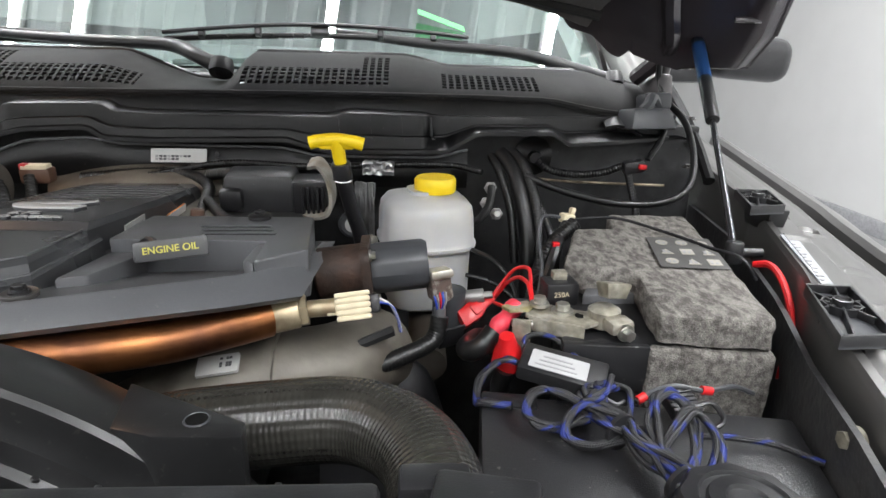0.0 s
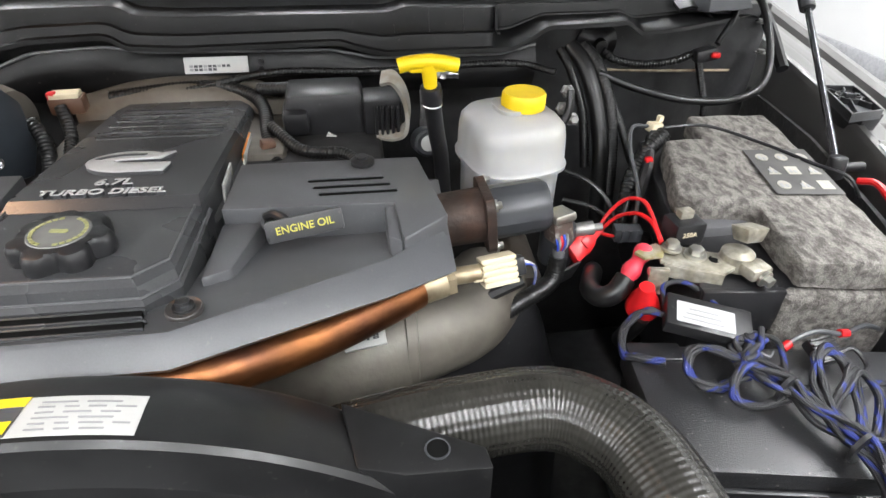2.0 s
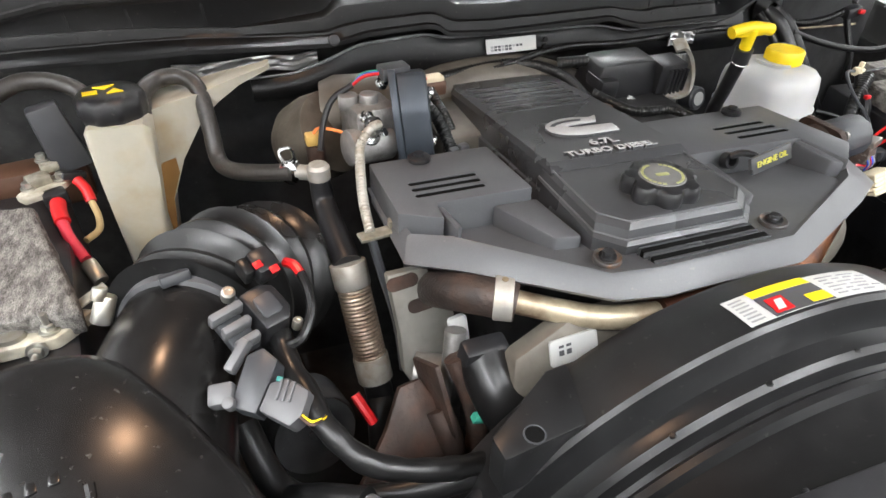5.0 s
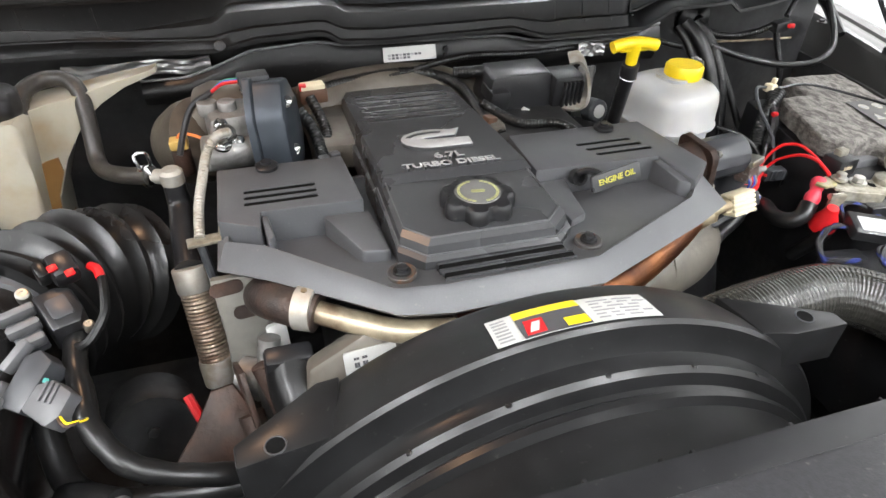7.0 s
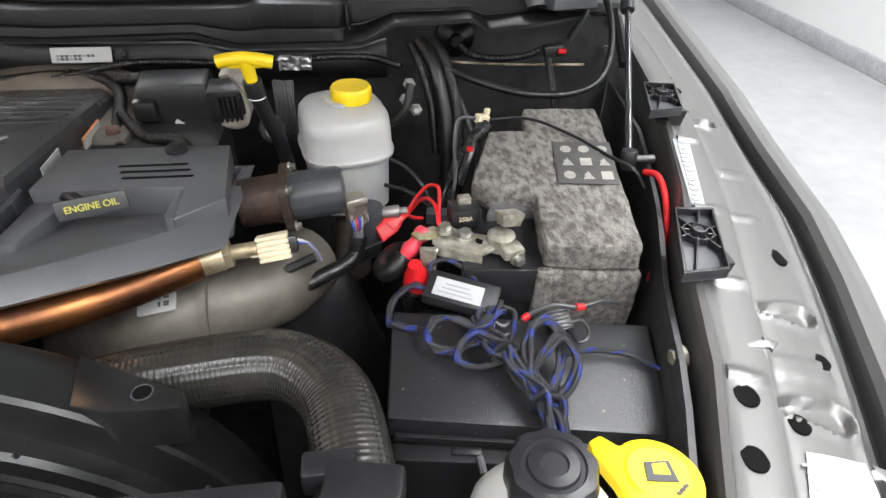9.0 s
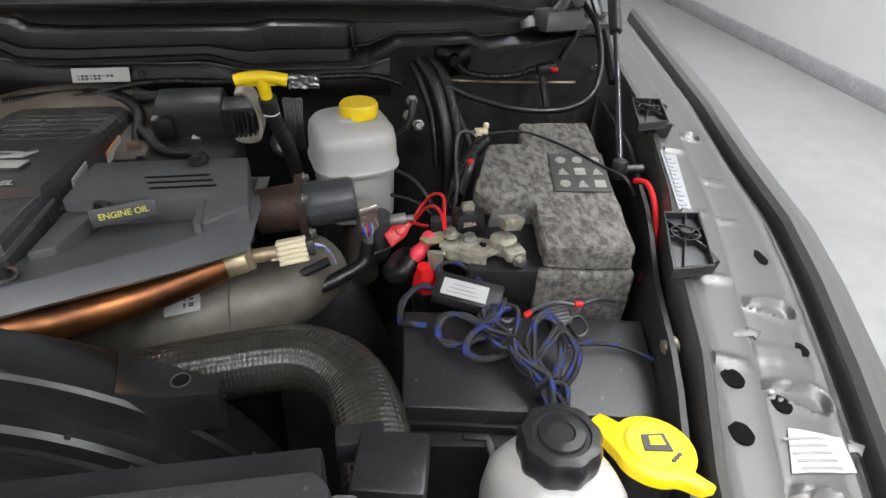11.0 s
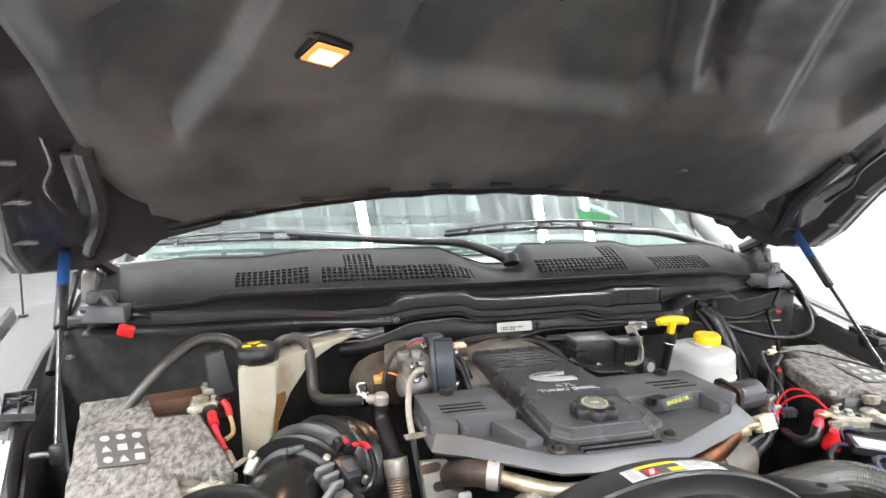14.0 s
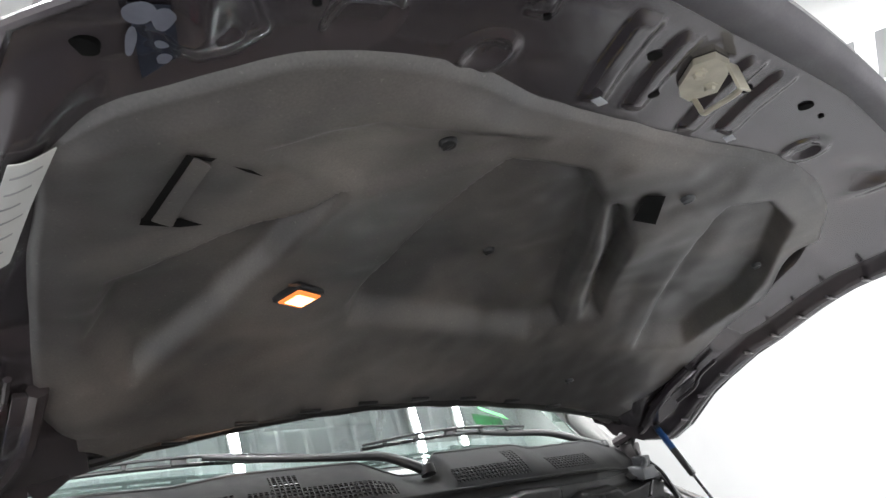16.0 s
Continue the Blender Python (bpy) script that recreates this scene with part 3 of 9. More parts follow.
for side in (1, -1):
    bm = B()
    tube(bm, [(side * 0.90, 0.78, 1.36), (side * 0.87, 1.0, 1.50), (side * 0.80, 1.36, 1.76), (side * 0.74, 1.62, 1.93)], 0.045, seg=12, n=6)
    part("windshield_pillar", bm, PAINT, truck, "grey painted windshield pillar")


def glass_at(u, v):
    x = 2 * u - 1
    return (x * (0.83 - 0.12 * v), 0.735 + 0.88 * v + 0.10 * x * x * (1 - v) * 1.0, 1.405 + 0.53 * v - 0.03 * x * x)


bm = B()
sheet(bm, glass_at, 24, 12, thick=0.005)
ob = part("windshield", bm, GLASS, truck, "greenish laminated windshield")
ob.visible_shadow = False
for u0, u1, v0, v1 in ((0.0, 1.0, 0.0, 0.085), (0.0, 0.035, 0.085, 1.0), (0.965, 1.0, 0.085, 1.0)):
    bm = B()
    sheet(bm, lambda u, v: [a + b for a, b in zip(glass_at(u0 + (u1 - u0) * u, v0 + (v1 - v0) * v), (0, 0.004, -0.010))], 24, 6, thick=0.001)
    part("frit_band", bm, DARK, ob, "black ceramic border of the glass")

# ---------------------------------------------------------------- cowl
REAR = [(-0.85, 1.395), (-0.7, 1.410), (-0.53, 1.412), (-0.40, 1.428), (-0.10, 1.428), (-0.03, 1.40), (0.02, 1.382), (0.10, 1.380), (0.118, 1.430), (0.40, 1.428), (0.47, 1.410), (0.74, 1.407), (0.86, 1.38)]
FRONTZ = [(-0.86, 1.33), (-0.75, 1.345), (-0.65, 1.352), (-0.586, 1.366), (-0.36, 1.368), (0.28, 1.371), (0.53, 1.369), (0.64, 1.366), (0.72, 1.35), (0.86, 1.33)]
FRONTY = [(-0.86, 0.60), (-0.7, 0.575), (0, 0.55), (0.6, 0.565), (0.75, 0.60), (0.86, 0.64)]
cowl = thing("windshield_cowl", "black plastic cowl panel with vent grilles below the windshield", "cowl", (0, 0.62, 1.35))


def cowl_top(x, v):
    y0, y1 = interp(x, FRONTY), 0.70 + 0.10 * x * x
    z0, z1 = ease(x, FRONTZ), ease(x, REAR)
    s = math.sin(v * math.pi / 2) ** 0.8
    return (x, y0 + (y1 - y0) * v, z0 + (z1 - z0) * s)


VENTS = [(-0.575, -0.415, 0.06, 0.42), (-0.395, -0.04, 0.06, 0.36), (-0.335, -0.265, 0.36, 0.72), (0.125, 0.37, 0.06, 0.36), (0.322, 0.37, 0.36, 0.72), (0.455, 0.625, 0.10, 0.45)]
NX, NV = 420, 60


def solid(u, v):
    """Everything but the vents' square cells, which leave a lattice of bars."""
    x = -0.86 + 1.72 * u
    open_cell = int(u * NX) % 3 and int(v * NV) % 4
    return not (open_cell and any(a < x < b and c < v < d for a, b, c, d in VENTS))


bm = B()
sheet(bm, lambda u, v: cowl_top(-0.86 + 1.72 * u, v), NX, NV, thick=-0.004, keep=solid)
part("panel", bm, COWL, cowl)
bm = B()
sheet(bm, lambda u, v: [a + b for a, b in zip(cowl_top(-0.84 + 1.68 * u, v), (0, 0.0, -0.030))], 40, 8)
part("vent_backing", bm, DARK, cowl, "dark plenum behind the vents")
bm = B()
tube(bm, [cowl_top(-0.85 + 1.7 * k / 60, 0.0) for k in range(61)], 0.006, seg=8, n=1)
part("front_bead", bm, COWL, cowl)
bm = B()
tube(bm, [(lambda p: (p[0], p[1], p[2] + 0.002))(cowl_top(-0.85 + 1.7 * k / 90, 1.0)) for k in range(91)], 0.007, seg=8, n=1)
part("rear_seal", bm, RUBBER, cowl, "black rubber seal")

LOWZ = [(-0.86, 1.300), (-0.62, 1.306), (-0.425, 1.309), (-0.32, 1.305), (-0.25, 1.303), (-0.225, 1.306), (-0.19, 1.314), (-0.10, 1.319), (-0.085, 1.316), (-0.07, 1.304), (0.0, 1.301), (0.212, 1.304), (0.235, 1.296), (0.275, 1.286), (0.463, 1.287), (0.515, 1.316), (0.638, 1.318), (0.668, 1.298), (0.86, 1.304)]
RIDGE = [(-0.86, 1.330), (-0.50, 1.330), (-0.367, 1.321), (-0.262, 1.330), (-0.240, 1.333), (-0.222, 1.349), (-0.20, 1.350), (-0.085, 1.353), (-0.068, 1.350), (-0.058, 1.341), (0.0, 1.338), (0.28, 1.337), (0.305, 1.344), (0.43, 1.340), (0.46, 1.338), (0.86, 1.335)]
LEDGE = [(-0.86, 0.0), (-0.372, 0.0), (-0.30, 0.45), (-0.235, 0.75), (-0.215, 1.0), (0.425, 1.0), (0.445, 0.10), (0.50, 0.0), (0.86, 0.0)]
shield = thing("cowl_shield", "black moulded plastic splash shield below the cowl", "shield", (0, 0.53, 1.33))


def near(x, table):
    """A table with corners rounded over a few millimetres."""
    return sum(interp(x + d, table) for d in (-0.005, 0, 0.005)) / 3


def shield_section(x):
    """From the cowl's lip down a set-back wall to a protruding ledge and on to the lower edge: (y, z)."""
    zl, zc = ease(x, FRONTZ) - 0.003, near(x, LOWZ)
    k = near(x, LEDGE)
    za = min(near(x, RIDGE), zl - 0.006)
    zb = zc + (za - zc) * 0.38
    y0 = interp(x, FRONTY)
    out = 0.010 + 0.030 * k
    return [(y0 - 0.002, zl), (y0 - 0.005, zl - 0.003), (y0 - 0.004, zl - 0.007), (y0 - 0.006, za + 0.0035 * k), (y0 - out + 0.002, za + 0.001 * k), (y0 - out, za), (y0 - out - 0.0012, za - 0.003),
            (y0 - out - 0.003, zb + 0.002), (y0 - out - 0.005 - 0.004 * k, zb), (y0 - out - 0.006 - 0.004 * k, zb - 0.003), (y0 - 0.052, zc + 0.003), (y0 - 0.056, zc + 0.001), (y0 - 0.0565, zc - 0.003)]


def shield_at(x, k):
    y, z = shield_section(x)[k]
    return (x, y, z)


bm = B()
sheet(bm, lambda u, v: shield_at(-0.86 + 1.72 * u, round(v * 12)), 344, 12, thick=0.003)
part("panel", bm, TRIM, shield, angle=26)
# pale grey beads stand in for the highlights along the shield's edges
for name, k, x0, x1, r in (("lip_edge", 1, -0.84, 0.84, 0.0012), ("ledge_edge", 5, -0.365, 0.436, 0.0014), ("step_edge", 8, -0.34, 0.436, 0.0011), ("lower_edge", 11, -0.85, 0.85, 0.0017)):
    bm = B()
    n = int((x1 - x0) / 0.008)
    tube(bm, [shield_at(x0 + (x1 - x0) * q / n, k) for q in range(n + 1)], r, seg=6, n=1)
    part(name, bm, EDGEGLINT, shield, "moulded edge, its highlight put in as pale grey")
for rx in (-0.66, -0.575, -0.50, -0.405, 0.285, 0.335, 0.385, 0.434):
    bm = B()
    sec = shield_section(rx)
    low, far = (10, 3) if rx > 0 else (8, 2)
    pts = [(y - 0.004, z) for y, z in sec[far:low]]
    vs = [[bm.verts.new((rx + dx + 0.012 * (i / len(pts)), y, z)) for i, (y, z) in enumerate(pts)] for dx in (-0.002, 0.002)]
    back = [[bm.verts.new((v.co.x, v.co.y + 0.010, v.co.z)) for v in row] for row in vs]
    for i in range(len(pts) - 1):
        bm.faces.new((vs[0][i], vs[0][i + 1], vs[1][i + 1], vs[1][i]))
        for a in (0, 1):
            bm.faces.new((vs[a][i], vs[a][i + 1], back[a][i + 1], back[a][i]))
    part("gusset", bm, TRIM, shield)
bm = B()
cyl(bm, (-0.24, 0.494, 1.312), (-0.24, 0.488, 1.314), 0.008, seg=16, bev=0.0015)
part("push_clip", bm, BLACK, shield, "round push-in clip")


# ---------------------------------------------------------------- raised hood
hood = thing("hood", "raised hood with a dark felt liner under it", "hood", (0, 0.60, 1.55))
CENTRE = [(-0.50, 2.100), (-0.40, 2.098), (-0.33, 2.089), (-0.08, 2.030), (0.10, 1.962), (0.216, 1.915), (0.40, 1.79), (0.62, 1.615), (0.70, 1.55)]


def hood_z(x, y):
    return ease(y, CENTRE) - 0.19 * x * x - 0.12 * max(abs(x) - 0.72, 0) ** 1.5


WINDOWS = [[(-0.21, -0.13), (-0.06, -0.135), (0.03, -0.065), (0.132, 0.08), (0.27, 0.33), (0.22, 0.385), (0.06, 0.385), (-0.27, 0.335), (-0.285, 0.29)],
           [(-0.714, 0.265), (-0.69, 0.115), (-0.61, 0.08), (-0.46, 0.0), (-0.43, -0.05), (-0.477, 0.158), (-0.531, 0.264), (-0.65, 0.40)],
           [(0.553, 0.343), (0.486, 0.207), (0.35, -0.03), (0.285, -0.14), (0.33, -0.175), (0.46, -0.137), (0.60, 0.0), (0.675, 0.134), (0.68, 0.30)],
           [(-0.40, -0.05), (-0.26, -0.13), (-0.20, -0.19), (-0.45, -0.22), (-0.56, -0.17)],
           [(0.075, -0.055), (0.10, -0.05), (0.205, 0.03), (0.36, 0.29), (0.325, 0.30), (0.185, 0.08)]]


def inside(x, y, poly):
    hit = False
    for (ax, ay), (bx, by) in zip(poly, poly[1:] + poly[:1]):
        if (ay > y) != (by > y) and x < ax + (y - ay) / (by - ay) * (bx - ax):
            hit = not hit
    return hit


def liner_z(x, y):
    """The liner follows the hood's inner frame: low over its bars, sunk upwards between them."""
    lift = 0.0
    for poly in WINDOWS:
        d = min(segdist(x, y, a, b) for a, b in zip(poly, poly[1:] + poly[:1]))
        d = d if inside(x, y, poly) else -d
        lift = max(lift, smoothstep(-0.014, 0.022, d) * (0.3 if poly is WINDOWS[3] else 1.0))
    wave = 0.010 * noise.noise((x * 6, y * 6, 0.3)) + 0.0035 * noise.noise((x * 21, y * 21, 1.7))
    bowl = 0.012 * math.exp(-((x + 0.10) ** 2 + (y + 0.06) ** 2) / 0.0018)
    return hood_z(x, y) - 0.038 + 0.046 * lift + wave - bowl * 0.6


FRONT_EDGE = [(-0.774, -0.160), (-0.742, -0.206), (-0.709, -0.236), (-0.66, -0.255), (-0.601, -0.291), (-0.536, -0.309), (-0.432, -0.306), (-0.34, -0.291), (-0.295, -0.266), (-0.174, -0.245), (-0.005, -0.237), (0.09, -0.239), (0.231, -0.263), (0.366, -0.248), (0.487, -0.203), (0.589, -0.126)]
LEFT_EDGE = [(-0.30, -0.70), (-0.206, -0.742), (-0.16, -0.770), (-0.008, -0.783), (0.129, -0.789), (0.269, -0.790), (0.45, -0.785), (0.55, -0.72), (0.61, -0.62)]
RIGHT_EDGE = [(-0.26, 0.36), (-0.203, 0.487), (-0.126, 0.589), (-0.04, 0.662), (0.051, 0.710), (0.238, 0.767), (0.40, 0.785), (0.479, 0.773), (0.60, 0.70)]


def hood_half(y):
    return interp(y, [(-0.47, 0.10), (-0.445, 0.32), (-0.40, 0.52), (-0.34, 0.70), (-0.29, 0.782), (-0.19, 0.81), (0.0, 0.855), (0.17, 0.915), (0.38, 0.94), (0.52, 0.985), (0.58, 0.985), (0.63, 0.90), (0.65, 0.80)])


def soft(x, table, w=0.03):
    """A table read over a small window, so that its corners round off."""
    return sum(interp(x + w * k / 3, table) for k in range(-3, 4)) / 7


def liner_at(u, v):
    y0 = soft(-0.774 + 1.363 * u, FRONT_EDGE, 0.03) + 0.003 * noise.noise((u * 30, 0, 0))
    y = y0 + (0.61 - y0) * v
    xl, xr = soft(y, LEFT_EDGE, 0.05), soft(y, RIGHT_EDGE, 0.05)
    w = smoothstep(0.0, 0.30, v)
    x = (xl + (xr - xl) * u) * w + (-0.774 + 1.363 * u) * (1 - w)
    edge = 0.06 if v > 0.9 else min(y - y0, 1.4 * u, 1.4 * (1 - u))
    k = smoothstep(0.0, 0.06, edge)
    rim = -0.015 - 0.011 * smoothstep(-0.001, 0.007, edge)
    return (x, y, (hood_z(x, y) + rim) * (1 - k) + liner_z(x, y) * k)


bm = B()
sheet(bm, liner_at, 180, 120)
liner = part("liner", bm, PAD, hood, "dark grey-brown felt liner, dusty", angle=60)


# ribs across the front of the frame: left foot, right edge, where they end in front
RIBS = [(-0.632, -0.612, -0.48), (-0.503, -0.486, -0.46), (-0.365, -0.335, -0.46), (-0.234, -0.198, -0.43), (-0.158, -0.128, -0.42), (-0.036, -0.004, -0.415), (0.030, 0.066, -0.41)]
RIB_BACK = [-0.325, -0.385, -0.385, -0.262, -0.262, -0.245, -0.262]
DIMPLES = [(-0.380, -0.319), (0.258, -0.290)]
STRIP = [(-0.60, -0.472), (-0.49, -0.469), (-0.346, -0.458), (-0.253, -0.450), (-0.135, -0.433), (0.0, -0.419), (0.15, -0.408), (0.36, -0.376), (0.50, -0.33)]


def frame_z(x, y):
    """The stamped inner frame: ribs and dimples behind the front lip and a trough along each side."""
    form = 0.0
    if y < -0.15:
        for (x0, x1, front), back in zip(RIBS, RIB_BACK):
            k = x - 0.42 * (y + 0.35)
            form -= 0.0062 * smoothstep(x0 - 0.009, x0 + 0.009, k) * smoothstep(x1 + 0.006, x1 - 0.006, k) * smoothstep(front, front + 0.022, y) * smoothstep(back, back - 0.016, y)
        for bx, by in DIMPLES:
            r = math.hypot(x - bx, y - by)
            form += 0.009 * math.exp(-(r / 0.016) ** 2) - 0.004 * math.exp(-((r - 0.027) / 0.008) ** 2) - 0.006 * math.exp(-(r / 0.007) ** 2)
        form += 0.006 * smoothstep(1.0, 0.35, (abs(x + 0.527) / 0.034) ** 3 + (abs(y + 0.350) / 0.034) ** 3)
        form -= 0.008 * math.exp(-((x + 0.654 - 0.1 * (y + 0.38)) / 0.014) ** 2) * smoothstep(-0.29, -0.33, y) * smoothstep(-0.45, -0.41, y)
        form -= 0.004 * math.exp(-((math.hypot(x + 0.648, y + 0.338) - 0.030) / 0.009) ** 2) * smoothstep(-0.345, -0.325, y)
        form += 0.006 * math.exp(-(((x - 0.40) / 0.05) ** 2 + ((y + 0.30) / 0.025) ** 2))
        form -= 0.007 * math.exp(-(((x - 0.47) / 0.02) ** 2 + ((y + 0.30) / 0.05) ** 2))
    side = abs(x) / hood_half(y)
    edge = y - hood_front(x)
    lip = smoothstep(0.69, 0.65, abs(x + 0.03))
    band = 0.17 * max(-0.418 + 0.03 * smoothstep(-0.3, 0.3, x) - y, 0.0) * lip
    roll = 0.010 * smoothstep(0.016, 0.0, edge) * lip
    deep = min(y - interp(x, FRONT_EDGE), x - interp(y, LEFT_EDGE), interp(y, RIGHT_EDGE) - x)
    under = 0.034 * smoothstep(0.012, 0.05, deep)
    return hood_z(x, y) - 0.016 + under + form + band + roll - (0.020 * smoothstep(0.90, 0.96, side) - 0.018 * smoothstep(0.97, 1.0, side)) * smoothstep(-0.32, -0.20, y)


NOSE = [(-0.985, 0.52), (-0.94, 0.38), (-0.915, 0.17), (-0.855, 0.0), (-0.81, -0.19), (-0.777, -0.330), (-0.73, -0.362), (-0.681, -0.410), (-0.655, -0.440), (-0.640, -0.488), (-0.60, -0.508), (-0.47, -0.516), (-0.40, -0.512), (-0.315, -0.501), (-0.20, -0.486), (-0.087, -0.474), (0.07, -0.452), (0.182, -0.436), (0.29, -0.421), (0.372, -0.407), (0.465, -0.392), (0.60, -0.355), (0.70, -0.325), (0.777, -0.29), (0.81, -0.19), (0.855, 0.0), (0.915, 0.17), (0.94, 0.38), (0.985, 0.52)]


def hood_front(x):
    return interp(x, NOSE)


def hood_at(u, v, zfn, grow=1.0):
    x = 0.985 * (2 * u - 1)
    y0, y1 = hood_front(x), interp(abs(x), [(0, 0.65), (0.8, 0.65), (0.9, 0.63), (0.985, 0.585)])
    y = y0 + (y1 - y0) * v
    return (x * grow, y, zfn(x, y))


bm = B()
sheet(bm, lambda u, v: hood_at(u, v ** 1.5, frame_z), 520, 130)
inner = part("inner_frame", bm, FRAME, hood, "dark painted stamped inner hood frame", angle=60)
bm = B()
sheet(bm, lambda u, v: hood_at(u, 0.012 + 0.988 * v, lambda x, y: hood_z(x, y) + 0.010 + 0.024 * smoothstep(0.02, 0.26, min(y - hood_front(x), 1.1 * (1.0 - abs(x)))), 0.994), 90, 60, thick=0.004)
part("skin", bm, PAINTDK, hood, "grey metallic outer hood skin", angle=60)
bm = B()
edge = [(x, hood_front(x)) for x in np.linspace(-0.985, 0.985, 161)]
tube(bm, [(x, y + 0.003, frame_z(x, y) + 0.003) for x, y in edge], 0.0055, seg=8, n=1)
part("edge_hem", bm, FRAME, hood, "folded painted hem")
bm = B()


def strip_at(u, v):
    x = -0.60 + 1.04 * u
    y1, y0 = interp(x, STRIP), hood_front(x) - 0.004
    y = y1 + (y0 - y1) * v
    return (x, y, (frame_z(x, y1) - 0.004) * (1 - v) + (hood_z(x, y0) - 0.012 + 0.014 * smoothstep(0.75, 1.0, v)) * v - 0.004 * math.sin(math.pi * v))


sheet(bm, strip_at, 90, 10, thick=0.003)
part("front_strip", bm, STRIPPL, hood, "dark purple-grey plastic strip along the front lip")
bm = B()
tube(bm, [(x, 0.615 - 0.06 * abs(x) ** 2.5, hood_z(x, 0.615 - 0.06 * abs(x) ** 2.5) - 0.036 + 0.004 * noise.noise((x * 14, 0, 0))) for x in np.linspace(-0.70, 0.72, 60)], 0.011, seg=8, n=1)
part("rear_seal", bm, RUBBER, hood, "ragged black rubber seal")
for k, x in enumerate(np.linspace(-0.55, 0.6, 9)):
    bm = B()
    box(bm, (x, 0.585 - 0.05 * abs(x) ** 2.5, hood_z(x, 0.585) - 0.046), (0.05, 0.012, 0.006), (-38, 0, 0), bev=0.002)
    part("seal_clip", bm, BLACK, hood)
for fx, fy in ((-0.018, 0.205), (-0.333, -0.165), (0.174, -0.131), (0.60, 0.02), (0.45, 0.50)):
    bm = B()
    lathe(bm, [(0.0, -0.006), (0.010, -0.005), (0.0125, -0.002), (0.013, 0.002), (0.0, 0.004)], Matrix.Translation((fx, fy, liner_z(fx, fy) - 0.002)) @ pose(0, 0, 0, -20, 0, 0), 20)
    box(bm, (fx, fy, liner_z(fx, fy) - 0.008), (0.004, 0.016, 0.004), (-20, 0, 30), bev=0.001)
    part("push_clip", bm, BLACK if fx < 0.1 else GREYPL, liner, "round push-in clip")
# liner slots as black patches for their shade, and the loose flap between them
for poly, deep in (([(-0.643, -0.178), (-0.634, -0.176), (-0.660, -0.028), (-0.671, -0.028)], 0.003), ([(-0.671, -0.034), (-0.628, -0.020), (-0.598, 0.004), (-0.625, 0.000), (-0.672, -0.020)], 0.003),
                   ([(-0.643, -0.180), (-0.612, -0.166), (-0.616, -0.158), (-0.640, -0.172)], 0.003), ([(-0.592, -0.146), (-0.570, -0.134), (-0.552, -0.116), (-0.574, -0.128)], 0.003), ([(0.09, -0.115), (0.125, -0.125), (0.19, -0.045), (0.14, -0.035)], 0.004)):
    bm = B()
    bm.faces.new([bm.verts.new((x, y, liner_z(x, y) - deep)) for x, y in poly])
    part("liner_slot", bm, HOLE, liner, "flat black patch standing for a shaded slot in the liner")
bm = B()
sheet(bm, lambda u, v: (lambda x, y: (x, y, liner_z(x, y) - 0.002 - 0.006 * u))(-0.634 + 0.018 * u - 0.026 * v + 0.006 * u * v, -0.172 + 0.012 * u + 0.145 * v), 4, 12, thick=0.002)
part("liner_flap", bm, PAD, liner, "loose flap of felt along the slot")

# latch striker, label and plastic patch
bm = B()
p = lambda x, y, d: (x, y, frame_z(x, y) - d)
plate = [(-0.095, -0.332), (-0.124, -0.376), (-0.113, -0.398), (-0.080, -0.393), (-0.062, -0.378), (-0.037, -0.345), (-0.052, -0.314), (-0.075, -0.318)]
low = [bm.verts.new(p(x, y, 0.009)) for x, y in plate]
top = [bm.verts.new(p(x, y, 0.001)) for x, y in plate]
bm.faces.new(low)
for k in range(len(plate)):
    bm.faces.new((low[k], low[(k + 1) % len(plate)], top[(k + 1) % len(plate)], top[k]))
# the loop hangs from the plate: a flat front leg, a round bar and a round back leg
q0, q1 = Vector(p(-0.076, -0.392, 0.006)), Vector(p(-0.066, -0.400, 0.040))
vs = [bm.verts.new(q + Vector((0.010 * a, 0.002 * b, 0))) for q in (q0, q1) for a, b in ((-1, -1), (1, -1), (1, 1), (-1, 1))]
for f in ((0, 1, 2, 3), (4, 5, 6, 7), (0, 1, 5, 4), (1, 2, 6, 5), (2, 3, 7, 6), (3, 0, 4, 7)):
    bm.faces.new([vs[k] for k in f])
tube(bm, [p(-0.066, -0.399, 0.034), p(-0.062, -0.385, 0.038), p(-0.056, -0.350, 0.038), p(-0.052, -0.334, 0.036), p(-0.050, -0.326, 0.022), p(-0.050, -0.318, 0.005)], 0.0036, seg=8, n=5)
striker = part("latch_striker", bm, STRIKER, inner, "pale zinc latch striker")
for bx, by in ((-0.103, -0.368), (-0.062, -0.352)):
    bm = B()
    lathe(bm, [(0.0, -0.007), (0.006, -0.007), (0.007, -0.002), (0.010, -0.001), (0.010, 0.002), (0.0, 0.002)], Matrix.Translation(p(bx, by, 0.010)), 6)
    part("bolt", bm, STRIKER, striker)
for bx, by in ((-0.184, -0.284), (0.098, -0.268)):
    bm = B()
    box(bm, p(bx, by, 0.0065), (0.024, 0.013, 0.001), (-8, 0, 22), bev=0.0004)
    part("sticker", bm, LABELGREY, inner, "small faded sticker")
